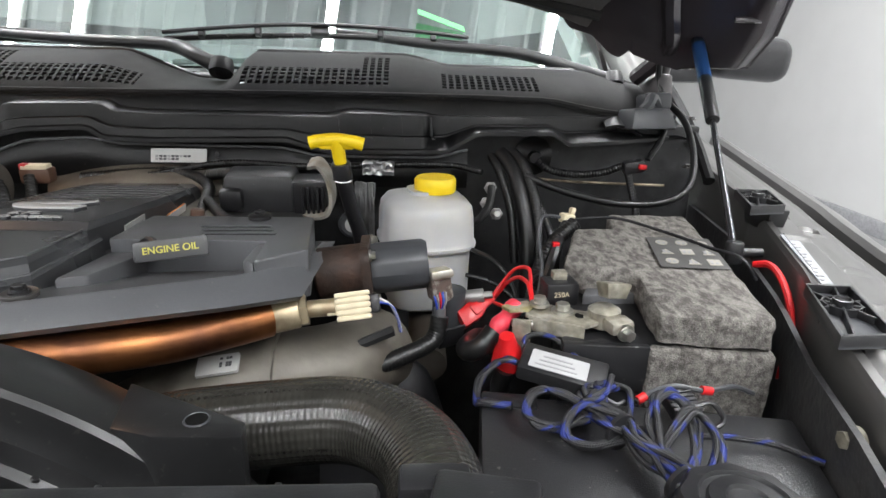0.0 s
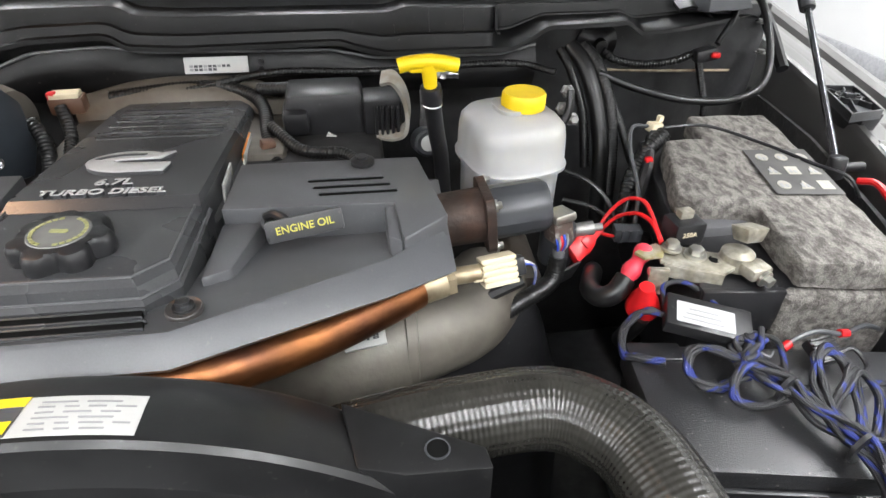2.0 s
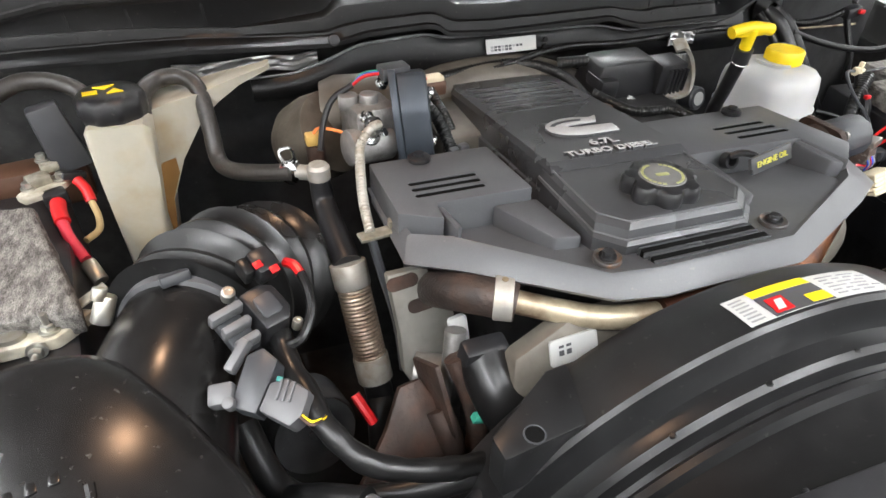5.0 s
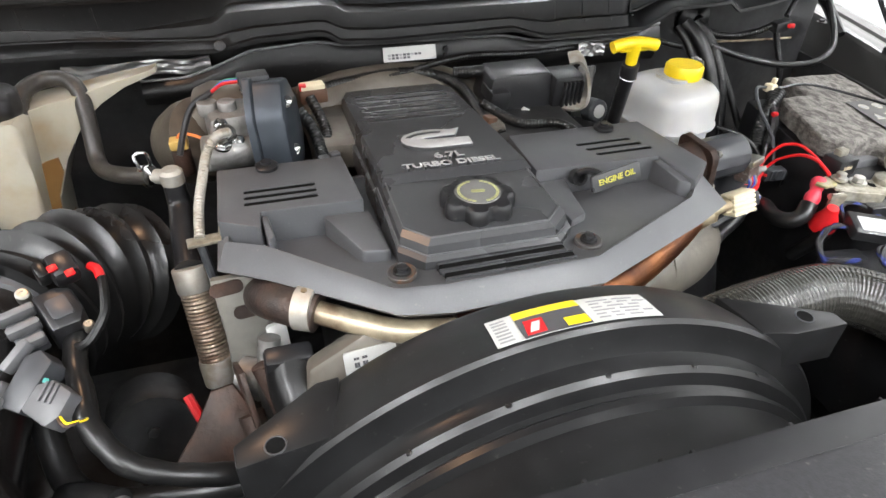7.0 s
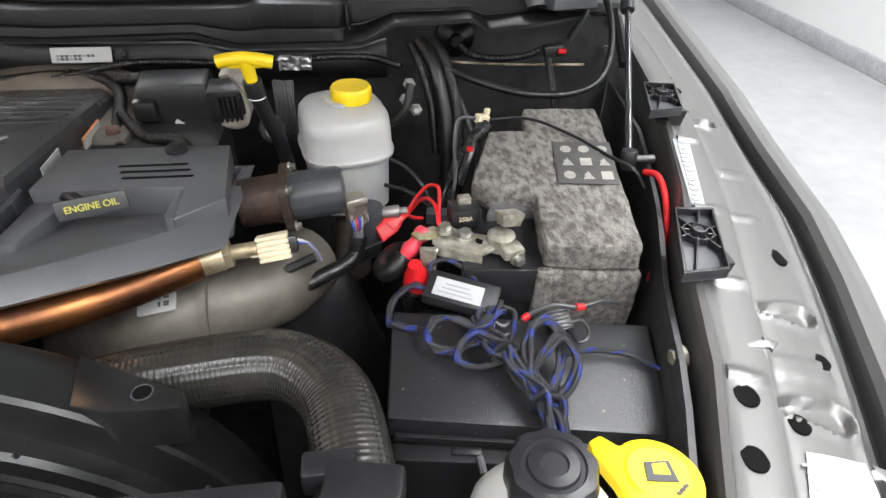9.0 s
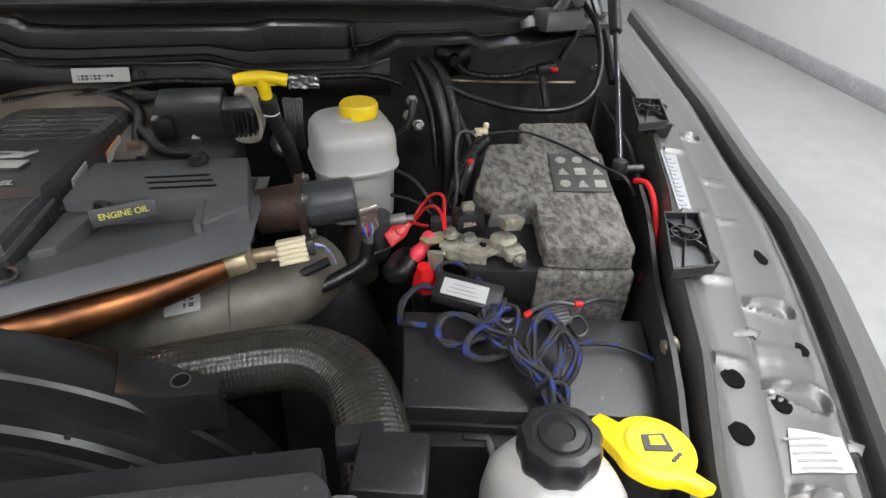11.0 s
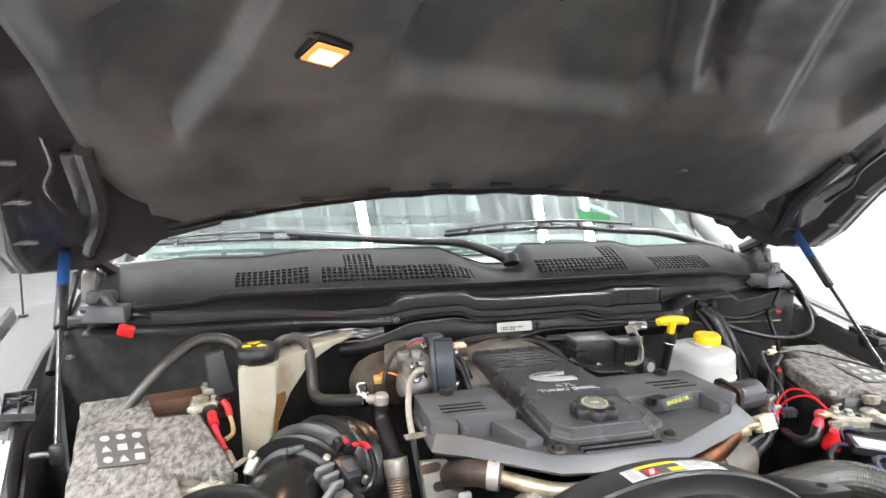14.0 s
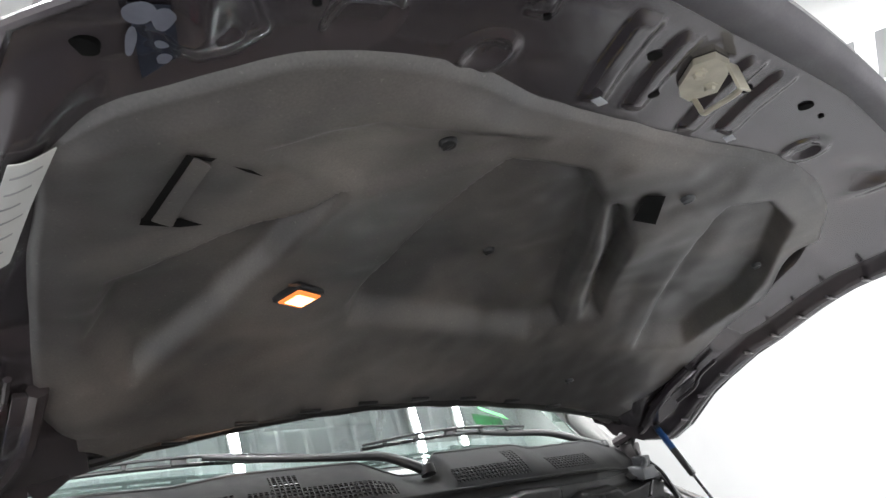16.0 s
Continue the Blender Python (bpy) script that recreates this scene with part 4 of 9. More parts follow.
for bx, by, r in ((-0.361, -0.397, 0.004), (-0.575, -0.371, 0.004), (-0.177, -0.366, 0.0085), (-0.112, -0.307, 0.0075), (0.010, -0.355, 0.008), (0.132, -0.364, 0.010), (0.181, -0.358, 0.004), (-0.731, -0.309, 0.011)):
    bm = B()
    # black disc for the shade of each hole in the frame
    lathe(bm, [(0.0, -0.0015), (r, -0.0015), (r, 0.004), (0.0, 0.004)], Matrix.Translation(p(bx, by, 0.0008)) @ pose(0, 0, 0, -10, 0, 0), 20)
    part("frame_hole", bm, HOLE, inner, "black plug standing for the shade in a punched hole")


def draped(poly, zfn, lift, thick=0.0012):
    """A thin sticker that follows a surface: corners a, b, c, d."""
    bm = B()
    a, b, c, d = [Vector((*q, 0)) for q in poly]
    sheet(bm, lambda u, v: (lambda q: (q.x, q.y, zfn(q.x, q.y) + lift))((a * (1 - u) + b * u) * (1 - v) + (d * (1 - u) + c * u) * v), 10, 8, thick=thick)
    return bm


LAB = [(-0.783, -0.192), (-0.750, -0.189), (-0.799, 0.030), (-0.830, 0.024)]
label = part("sticker", draped(LAB, frame_z, -0.006), PAPER, inner, "white information sticker")
for k in range(6):
    v0 = 0.10 + 0.14 * k
    lerp = lambda u, v: tuple((LAB[0][i] * (1 - u) + LAB[1][i] * u) * (1 - v) + (LAB[3][i] * (1 - u) + LAB[2][i] * u) * v for i in (0, 1))
    part("print_line", draped([lerp(0.15, v0), lerp(0.85 - 0.1 * (k % 3), v0), lerp(0.85 - 0.1 * (k % 3), v0 + 0.014), lerp(0.15, v0 + 0.014)], frame_z, -0.0075, 0.0006), GREYINK, label)
PATCH = [(-0.706, -0.362), (-0.678, -0.360), (-0.664, -0.300), (-0.690, -0.268)]
film = part("tape_film", draped(PATCH, frame_z, -0.0025, 0.001), FILM, inner, "glossy blue-grey film stuck over a hole")
for px, py, rx, ry in ((-0.697, -0.352, 0.011, 0.014), (-0.682, -0.346, 0.008, 0.013), (-0.701, -0.318, 0.004, 0.018), (-0.676, -0.296, 0.006, 0.007), (-0.680, -0.316, 0.005, 0.006)):
    bm = B()
    rim = [(px + rx * math.cos(a) * (1 + 0.25 * noise.noise((px * 90 + math.cos(a), math.sin(a), 0))), py + ry * math.sin(a)) for a in np.linspace(0, 2 * math.pi, 17)[:-1]]
    bm.faces.new([bm.verts.new((x, y, frame_z(x, y) - 0.0042)) for x, y in rim])
    part("bubble", bm, BUBBLE, film, "pale air bubble under the film")
for side in (1, -1):
    for y in np.linspace(-0.12, 0.5, 8):
        if side < 0 and y < 0.2:
            continue
        bm = B()
        x = side * hood_half(y) * 0.945
        box(bm, (x, y, frame_z(x, y) - 0.006), (0.045, 0.008, 0.010), (-20, 0, 0), bev=0.003)
        part("side_bead", bm, FRAME, inner)
    bm = B()
    hz = lambda x, y: hood_z(x, y) - 0.03
    tube(bm, [(side * 0.84, 0.72, 1.40), (side * 0.86, 0.66, 1.44), (side * 0.85, 0.60, 1.47), (side * 0.80, 0.50, hz(0.80, 0.50)), (side * 0.78, 0.36, hz(0.78, 0.36))], 0.016, seg=8, n=5)
    box(bm, (side * 0.80, 0.44, hz(0.8, 0.44)), (0.05, 0.20, 0.012), (-36, 0, side * -8), bev=0.004)
    tube(bm, [(side * 0.845, 0.46, hz(0.85, 0.46) - 0.008), (side * 0.85, 0.40, hz(0.85, 0.40) - 0.01), (side * 0.825, 0.36, hz(0.82, 0.36) - 0.01), (side * 0.815, 0.30, hz(0.81, 0.3) - 0.01)], 0.006, seg=8, n=5)
    part("hinge", bm, FRAME, hood, "dark steel hood hinge")

bm = B()
hx, hy, hz0 = HOOD_LAMP
lampm = Matrix.Translation((hx, hy, liner_z(hx, hy) - 0.003)) @ pose(0, 0, 0, -24, 6, 32)
box(bm, (0, 0, 0), (0.070, 0.064, 0.014), bev=0.004)
bmesh.ops.transform(bm, matrix=lampm, verts=bm.verts)
lampframe = part("lamp_housing", bm, BLACK, hood, "small under-hood lamp housing")
bm = B()
box(bm, (0, 0, -0.006), (0.060, 0.050, 0.008), bev=0.003)
bmesh.ops.transform(bm, matrix=lampm, verts=bm.verts)
lens = part("lamp_lens", bm, BULB_RIM, lampframe, "glowing amber lamp lens")
bm = B()
box(bm, (0.002, 0.002, -0.0085), (0.046, 0.034, 0.006), bev=0.0028)
bmesh.ops.transform(bm, matrix=lampm, verts=bm.verts)
part("bulb", bm, BULB, lens, "bright warm bulb behind the lens")
for dx in (-1, 1):
    bm = B()
    box(bm, (0.040 * dx, 0.026 * dx, -0.001), (0.022, 0.006, 0.004), (0, 0, -20), bev=0.001)
    bmesh.ops.transform(bm, matrix=lampm, verts=bm.verts)
    part("lamp_clip", bm, BROWNPL, lampframe)
lamp = bpy.data.lights.new("hood_lamp", "AREA")
lamp.shape, lamp.size, lamp.size_y, lamp.energy, lamp.color = "RECTANGLE", 0.06, 0.04, 0.6, (1.0, 0.60, 0.36)
ob = new("hood_lamp", lamp)
ob.matrix_world = look((hx, hy - 0.008, liner_z(hx, hy) - 0.024), (hx, hy - 0.35, liner_z(hx, hy) - 1.0))


# ---------------------------------------------------------------- engine cover
cover = thing("engine_cover", "dark grey plastic diesel engine cover with raised side panels", "engine cover", (0, 0.1, 1.2))
TOP = [(-0.252, 0.236), (-0.250, 0.106), (-0.214, 0.085), (-0.107, -0.028), (-0.060, -0.034), (0.090, -0.033), (0.252, 0.048), (0.302, 0.100), (0.306, 0.236)]
LOW = [(-0.260, 0.238), (-0.260, 0.085), (-0.215, 0.055), (-0.105, -0.039), (-0.060, -0.049), (0.090, -0.048), (0.250, 0.024), (0.308, 0.056), (0.316, 0.238)]


def base_z(x, y):
    return 1.255 - 0.13 * max(y, 0)


def tilt(z, k=0.03):
    """A shear that lets flat parts fall towards the firewall."""
    m = Matrix.Identity(4)
    m[2][1] = -k
    return Matrix.Translation((0, 0, z)) @ m


bm = B()
rim = [(0.985 * x + 0.0004, 0.97 * y + 0.003) for x, y in TOP]
a = [bm.verts.new((x, y, base_z(x, y) if y < 0.2 else 1.222)) for x, y in rim]
b = [bm.verts.new((x, y, (base_z(x, y) if y < 0.2 else 1.222) - 0.002)) for x, y in TOP]
c = [bm.verts.new((x, y, 1.232 - 0.11 * min(y, 0.1))) for x, y in LOW]
d = [bm.verts.new((x * 0.985, y + 0.004, 1.226 - 0.11 * min(y, 0.1))) for x, y in LOW]
sunk = [bm.verts.new((v.co.x * 0.965 + 0.001, v.co.y * 0.965 + 0.003, v.co.z - 0.003 - 0.018 * smoothstep(0.03, 0.09, v.co.y))) for v in a]
bm.faces.new(sunk)
for p, q in ((sunk, a), (a, b), (b, c), (c, d)):
    for i in range(len(p)):
        bm.faces.new((p[i], p[(i + 1) % len(p)], q[(i + 1) % len(p)], q[i]))
part("base", bm, COVER, cover, angle=33)

def cut_slots(bm, loops, depth):
    """Sink slots into a part's flat top."""
    bm.normal_update()
    top = max((f for f in bm.faces if f.normal.z > 0.8), key=lambda f: f.calc_area())
    n, edges = top.normal.copy(), list(top.edges)
    bmesh.ops.delete(bm, geom=[top], context="FACES_ONLY")
    for loop in loops:
        up = [bm.verts.new(p) for p in loop]
        low = [bm.verts.new(Vector(p) - n * depth) for p in loop]
        edges += [bm.edges.new((up[k - 1], up[k])) for k in range(len(up))]
        for k in range(len(up)):
            bm.faces.new((up[k - 1], up[k], low[k], low[k - 1]))
        bm.faces.new(low)
    bmesh.ops.triangle_fill(bm, use_beauty=True, use_dissolve=False, edges=edges, normal=n)


LEFT = [(-0.256, 0.238), (-0.112, 0.238), (-0.105, 0.128), (-0.211, 0.131), (-0.213, 0.101), (-0.254, 0.124)]
RIGHT = [(0.104, 0.238), (0.292, 0.236), (0.307, 0.104), (0.263, 0.066), (0.259, 0.133), (0.099, 0.138)]
for poly, slots, name in ((LEFT, [(-0.189, 0.176), (-0.189, 0.163), (-0.189, 0.150)], "side_panel"), (RIGHT, [(0.214, 0.188), (0.220, 0.173), (0.226, 0.158)], "side_panel")):
    bm = B()
    prism(bm, poly, -0.05, 0.0, tilt(1.259), bev=0.0025)
    cut_slots(bm, [[tilt(1.259) @ Vector((x, y, 0)) for x, y in rounded(0.078, 0.0084, 0.0036, 3, sx, sy)] for sx, sy in slots], 0.016)
    panel = part(name, bm, COVER, cover, angle=25)
    # a black inlay just below the top stands for the slot's shade
    for sx, sy in slots:
        bm = B()
        box(bm, tilt(1.259) @ Vector((sx, sy, -0.0026)), (0.0778, 0.0084, 0.002), bev=0)
        part("slot_shade", bm, HOLE, panel, "black inlay standing for the shade in a vent slot")
# front slots are black inserts in place of shaded openings
for x0, x1, y in ((-0.060, 0.066, -0.0035), (-0.058, 0.070, -0.0165)):
    bm = B()
    prism(bm, rounded(x1 - x0, 0.0072, 0.0030, 4, (x0 + x1) / 2, y), 1.24, 1.2532)
    slot = part("front_slot", bm, HOLE, cover, "black insert standing for a shaded vent slot")
    for dy, h in ((0.0042, 1.2540), (-0.0042, 1.2538)):
        bm = B()
        prism(bm, rounded(x1 - x0 + 0.002, 0.0018, 0.0008, 2, (x0 + x1) / 2, y + dy), 1.24, h, bev=0.0005)
        part("slot_lip", bm, COVER_BLACK, slot)

MID = [(-0.085, 0.058), (-0.071, 0.038), (0.071, 0.036), (0.084, 0.055), (0.085, 0.135), (0.091, 0.160), (0.092, 0.440), (0.076, 0.480), (-0.076, 0.485), (-0.084, 0.440), (-0.084, 0.165)]


def grow(poly, d):
    cx, cy = sum(p[0] for p in poly) / len(poly), sum(p[1] for p in poly) / len(poly)
    return [(x + d * (1 if x > cx else -1), y + d * (1 if y > cy else -1)) for x, y in poly]


mid = thing("valve_cover_panel", "black plastic centre panel with raised lettering and oil filler", "engine cover", (0, 0.25, 1.2))
PLINTH = [(-0.088, 0.152), (-0.091, 0.030), (-0.070, 0.006), (0.066, 0.004), (0.088, 0.026), (0.090, 0.146)]


def inset(poly, side, front):
    """Draws an outline in from its sides and its front."""
    return [(x - math.copysign(side, x), y + (front if y < 0.1 else 0)) for x, y in poly]


ptop = lambda y: 1.273 - 0.06 * y
bm = B()
loft(bm, [[(x, y, 1.20) for x, y in PLINTH], [(x, y, 1.2535 - 0.02 * y) for x, y in PLINTH], [(x, y, 1.2575 - 0.03 * y) for x, y in inset(PLINTH, 0.003, 0.005)], [(x, y, 1.2665 - 0.04 * y) for x, y in inset(PLINTH, 0.0045, 0.0075)],
          [(x, y, ptop(y) - 0.0012) for x, y in inset(PLINTH, 0.0085, 0.0135)], [(x, y, ptop(y)) for x, y in inset(PLINTH, 0.0105, 0.016)]])
part("front_plinth", bm, COVER_BLACK, mid, angle=12)
# pale tubes put the highlights of the plinth's chamfers into colour
for lift, dx, dy in ((1.2578, 0.0028, 0.0048), (1.2718, 0.0088, 0.0138)):
    bm = B()
    line = [(x, y) for x, y in inset(PLINTH, dx, dy)]
    tube(bm, [(x, y, lift - 0.04 * y) for x, y in line], 0.0011, seg=6, n=1)
    part("plinth_edge", bm, LTGREY, mid, "moulded edge, its highlight put in as pale grey")
bm = B()
prism(bm, grow(MID, 0.003), -0.06, -0.030, tilt(1.280, 0.09), bev=0.003)
part("lower_step", bm, COVER_BLACK, mid)
rear_z = lambda y: 1.286 - 0.10 * y
bm = B()
REARTOP = [(-0.083, 0.132), (0.086, 0.126), (0.090, 0.440), (0.070, 0.474), (-0.070, 0.479), (-0.082, 0.440)]
loft(bm, [[(x, y, 1.20) for x, y in REARTOP], [(x, y, rear_z(y) - 0.007) for x, y in REARTOP], [(x * 0.965, y + (0.012 if y < 0.2 else -0.004), rear_z(y + (0.012 if y < 0.2 else -0.004))) for x, y in REARTOP]])
part("raised_rear", bm, COVER_BLACK, mid, angle=22)
for k in range(6):
    bm = B()
    y = 0.315 + 0.022 * k
    box(bm, (0.003, y, rear_z(y) - 0.0008), (0.136, 0.009, 0.004), (-5.7, 0, 0), bev=0.0018)
    part("rib", bm, BLACK, mid)


# ---------------------------------------------------------------- oil filler cap
CAP = (-0.002, 0.060, 1.2665)
cap = thing("oil_filler_cap", "black lobed oil filler cap with yellow markings", "cap", CAP)
lobes = lambda a, k: 1 + 0.085 * (1.3 * math.cos(7 * a + 0.4) - 0.3 * math.cos(14 * a + 0.8)) * (1 if 0 <= k <= 4 else 0)
bm = B()
lathe(bm, [(0.031, 0.0), (0.0345, 0.002), (0.0355, 0.007), (0.035, 0.0165), (0.033, 0.020), (0.0300, 0.0215), (0.0, 0.0215)], pose(*CAP), 60, lobes)
part("knob", bm, BLACK, cap)
# grey paler than the cap stands in for the reflection on the disc
bm = B()
lathe(bm, [(0.0, 0.0222), (0.0225, 0.0222), (0.0232, 0.0214), (0.0, 0.021)], pose(*CAP), 48)
part("disc", bm, material("cap_disc", (0.17, 0.17, 0.165), 0.24, vary=0.2), cap, "glossy printed disc, its reflection put into the grey")


# ---------------------------------------------------------------- fan shroud
shroud = thing("fan_shroud", "glossy black plastic fan shroud", "fan shroud", (0.02, -0.15, 0.95))
FANX, FANZ, FANR = 0.02, 0.938, 0.333


def shroud_at(a, y, dr):
    r = FANR + dr
    return (FANX + 1.02 * r * math.sin(a), y, FANZ + r * math.cos(a))


PROFILE = [(-0.060, -0.030), (-0.064, -0.016), (-0.070, -0.012), (-0.100, -0.004), (-0.127, 0.0), (-0.131, -0.003), (-0.133, -0.016), (-0.139, -0.026), (-0.147, -0.027), (-0.155, -0.0255), (-0.160, -0.029),
           (-0.163, -0.040), (-0.168, -0.041), (-0.172, -0.036), (-0.178, -0.036), (-0.182, -0.043), (-0.205, -0.036), (-0.238, -0.020), (-0.246, -0.013), (-0.249, -0.016), (-0.250, -0.05)]
bm = B()
sheet(bm, lambda u, v: (lambda k: shroud_at(radians(-80 + 160 * u), *PROFILE[k]))(round(v * (len(PROFILE) - 1))), 96, len(PROFILE) - 1)
part("ring", bm, SHROUD, shroud, angle=30)


# ---------------------------------------------------------------- radiator top panel
rad = thing("radiator_support", "flat black plastic radiator top panel", "panel", (0, -0.45, 1.2))
bm = B()
prism(bm, [(-0.62, -0.272), (0.392, -0.272), (0.402, -0.285), (0.39, -0.62), (-0.62, -0.62)], 1.20, 1.285, bev=0.006)
part("top_panel", bm, PANEL, rad)
bm = B()
box(bm, (-0.115, -0.256, 1.235), (1.02, 0.030, 0.06), bev=0.004)
part("rear_lip", bm, BLACK, rad)


# ---------------------------------------------------------------- batteries
def extrude_poly(poly, z0, z1, bev):
    bm = B()
    prism(bm, poly, z0, z1, bev=bev)
    return bm


def ragged(bm, amount=0.0024):
    """A soft, slightly lumpy version of a felt piece."""
    bmesh.ops.triangulate(bm, faces=bm.faces[:])
    for _ in range(4):
        long = [e for e in bm.edges if e.calc_length() > 0.016]
        if not long:
            break
        bmesh.ops.subdivide_edges(bm, edges=long, cuts=1)
        bmesh.ops.triangulate(bm, faces=[f for f in bm.faces if len(f.verts) > 3])
    bm.normal_update()
    for v in bm.verts:
        p = v.co
        v.co = p + v.normal * amount * (noise.noise(p * 28) + 0.6 * noise.noise(p * 90)) + Vector((0.0012 * noise.noise(p * 150), 0.0012 * noise.noise(p * 150 + Vector((7, 3, 1))), 0))
    return bm


BATT_R = [(0.754, 0.033), (0.828, 0.407), (0.709, 0.415), (0.691, 0.333), (0.636, 0.336), (0.588, 0.194), (0.607, 0.172), (0.662, 0.160), (0.646, 0.047)]
BATT_L = [(-0.838, 0.430), (-0.730, 0.450), (-0.694, 0.340), (-0.620, 0.335), (-0.548, 0.129), (-0.630, 0.137), (-0.608, 0.064), (-0.742, 0.004)]
FOOT_R = [(0.750, 0.040), (0.822, 0.400), (0.640, 0.410), (0.555, 0.062)]
FOOT_L = [(-0.828, 0.414), (-0.615, 0.440), (-0.552, 0.090), (-0.738, 0.016)]
for poly, foot, skirt in ((BATT_R, FOOT_R, [(0.757, 0.029), (0.640, 0.044), (0.641, 0.062), (0.760, 0.060)]), (BATT_L, FOOT_L, [(-0.745, 0.000), (-0.610, 0.060), (-0.616, 0.078), (-0.750, 0.020)])):
    cx, cy = sum(p[0] for p in foot) / 4, sum(p[1] for p in foot) / 4
    batt = thing("battery", "black truck battery under a grey felt blanket", "battery", (cx, cy, 0.99), "two truck batteries")
    part("case", extrude_poly(foot, 0.99, 1.176, 0.006), BLACK, batt, "black battery case")
    part("blanket_top", ragged(extrude_poly(poly, 1.180, 1.211, 0.007)), FELT, batt, "speckled grey felt blanket", angle=80)
    part("blanket_skirt", ragged(extrude_poly(skirt, 1.02, 1.176, 0.006)), FELT, batt, "speckled grey felt blanket", angle=80)

# ---------------------------------------------------------------- fuse box
pdc = thing("power_distribution_box", "black plastic fuse box with a flat lid", "fuse box", (0.6, -0.05, 1.0))
part("body", extrude_poly([(0.480, 0.040), (0.757, -0.006), (0.722, -0.165), (0.462, -0.125)], 0.95, 1.10, 0.005), BLACK, pdc)
part("lid", extrude_poly([(0.476, 0.045), (0.762, -0.003), (0.724, -0.150), (0.460, -0.100)], 1.104, 1.130, 0.006), DUSTY, pdc, "dusty black lid")
part("lid_step", extrude_poly([(0.477, 0.044), (0.530, 0.036), (0.527, 0.012), (0.474, 0.020)], 1.126, 1.1325, 0.003), BLACK, pdc)

# ---------------------------------------------------------------- charge air hose
bm = B()
tube(bm, [(0.10, -0.055, 1.09), (0.20, -0.065, 1.155), (0.313, -0.057, 1.168), (0.375, -0.062, 1.170), (0.415, -0.10, 1.170), (0.430, -0.16, 1.166), (0.434, -0.22, 1.15), (0.432, -0.29, 1.11)], 0.033, seg=32, n=14, uv=True)
hose = single("charge_air_hose", bm, HOSE, "thick dark silicone charge air hose", "hose")

# ---------------------------------------------------------------- brake fluid reservoir
res = thing("brake_fluid_reservoir", "milky white brake fluid reservoir with a yellow cap", "reservoir", (0.43, 0.345, 1.05))


def squircle(a, k):
    return (1 + 0.10 * abs(math.sin(a))) / (abs(math.cos(a)) ** 4 + abs(math.sin(a)) ** 4) ** 0.16


bm = B()
lathe(bm, [(0.045, 1.10), (0.050, 1.105), (0.051, 1.165), (0.0515, 1.184), (0.0575, 1.188), (0.058, 1.193), (0.0555, 1.197), (0.0545, 1.228), (0.0525, 1.242), (0.046, 1.251), (0.030, 1.2555), (0.022, 1.257), (0.022, 1.262), (0.0, 1.262)], pose(0.428, 0.352, 0, 0, 0, 12) @ Matrix.Diagonal((1.12, 1.12, 1, 1)), 64, squircle)
part("tank", bm, MILK, res)
bm = B()
lathe(bm, [(0.0275, 1.258), (0.0285, 1.260), (0.0285, 1.275), (0.026, 1.2785), (0.0, 1.2785)], pose(0.441, 0.352, 0), 40, lambda a, k: 1 + 0.012 * math.cos(30 * a) * (1 if k < 3 else 0))
part("cap", bm, YELLOW, res, "yellow screw cap")
bm = B()
cyl(bm, (0.43, 0.40, 1.08), (0.43, 0.22, 1.06), 0.025, seg=20)
part("master_cylinder", bm, GREYCAST, res, "grey cast master cylinder")

# ---------------------------------------------------------------- coolant expansion tank
cool = thing("coolant_reservoir", "yellowed translucent coolant reservoir with black cap", "reservoir", (-0.52, 0.42, 0.95))
bm = B()
TANK = [(1.00, -0.556, -0.500), (1.13, -0.5565, -0.500), (1.20, -0.558, -0.492), (1.262, -0.560, -0.486), (1.270, -0.553, -0.493)]
loft(bm, [[(x0, 0.383, z), (x1, 0.383, z), (x1, 0.475, z), (x0, 0.475, z)] for z, x0, x1 in TANK])
bmesh.ops.bevel(bm, geom=[e for e in bm.edges if abs(e.verts[0].co.z - e.verts[1].co.z) > 0.02], offset=0.010, segments=3, profile=0.5, affect="EDGES")
part("tank", bm, AGED, cool)
bm = B()
WING = [(-0.505, 0.410, 0.500, 1.02), (-0.489, 0.430, 0.50, 1.137), (-0.465, 0.440, 0.502, 1.190), (-0.430, 0.448, 0.506, 1.240), (-0.405, 0.460, 0.510, 1.257), (-0.375, 0.475, 0.512, 1.271), (-0.340, 0.492, 0.514, 1.279), (-0.332, 0.496, 0.512, 1.282)]
loft(bm, [[(x, y0, z0), (x, y1, z0), (x, y1, 1.262 + 0.028 * k / 7), (x, y0, 1.262 + 0.028 * k / 7)] for k, (x, y0, y1, z0) in enumerate(WING)])
part("neck_wing", bm, AGED, cool)
bm = B()
lathe(bm, [(0.030, 1.262), (0.037, 1.268), (0.039, 1.275), (0.039, 1.292), (0.035, 1.298), (0.028, 1.300), (0.0, 1.301)], pose(-0.526, 0.425, 0), 40, lambda a, k: 1 + 0.03 * math.cos(10 * a) * (1 if 1 <= k <= 3 else 0))
part("cap", bm, BLACK, cool, "black screw cap with yellow print")
bm = B()
loft(bm, [[(x, y0 - 0.0015, z0 + 0.004), (x, y1, z0 + 0.004), (x, y1, z1), (x, y0 - 0.0015, z1)] for x, y0, y1, z0, z1 in ((-0.500, 0.4165, 0.49, 1.05, 1.192), (-0.489, 0.4290, 0.49, 1.137, 1.195), (-0.474, 0.4360, 0.49, 1.170, 1.196))])
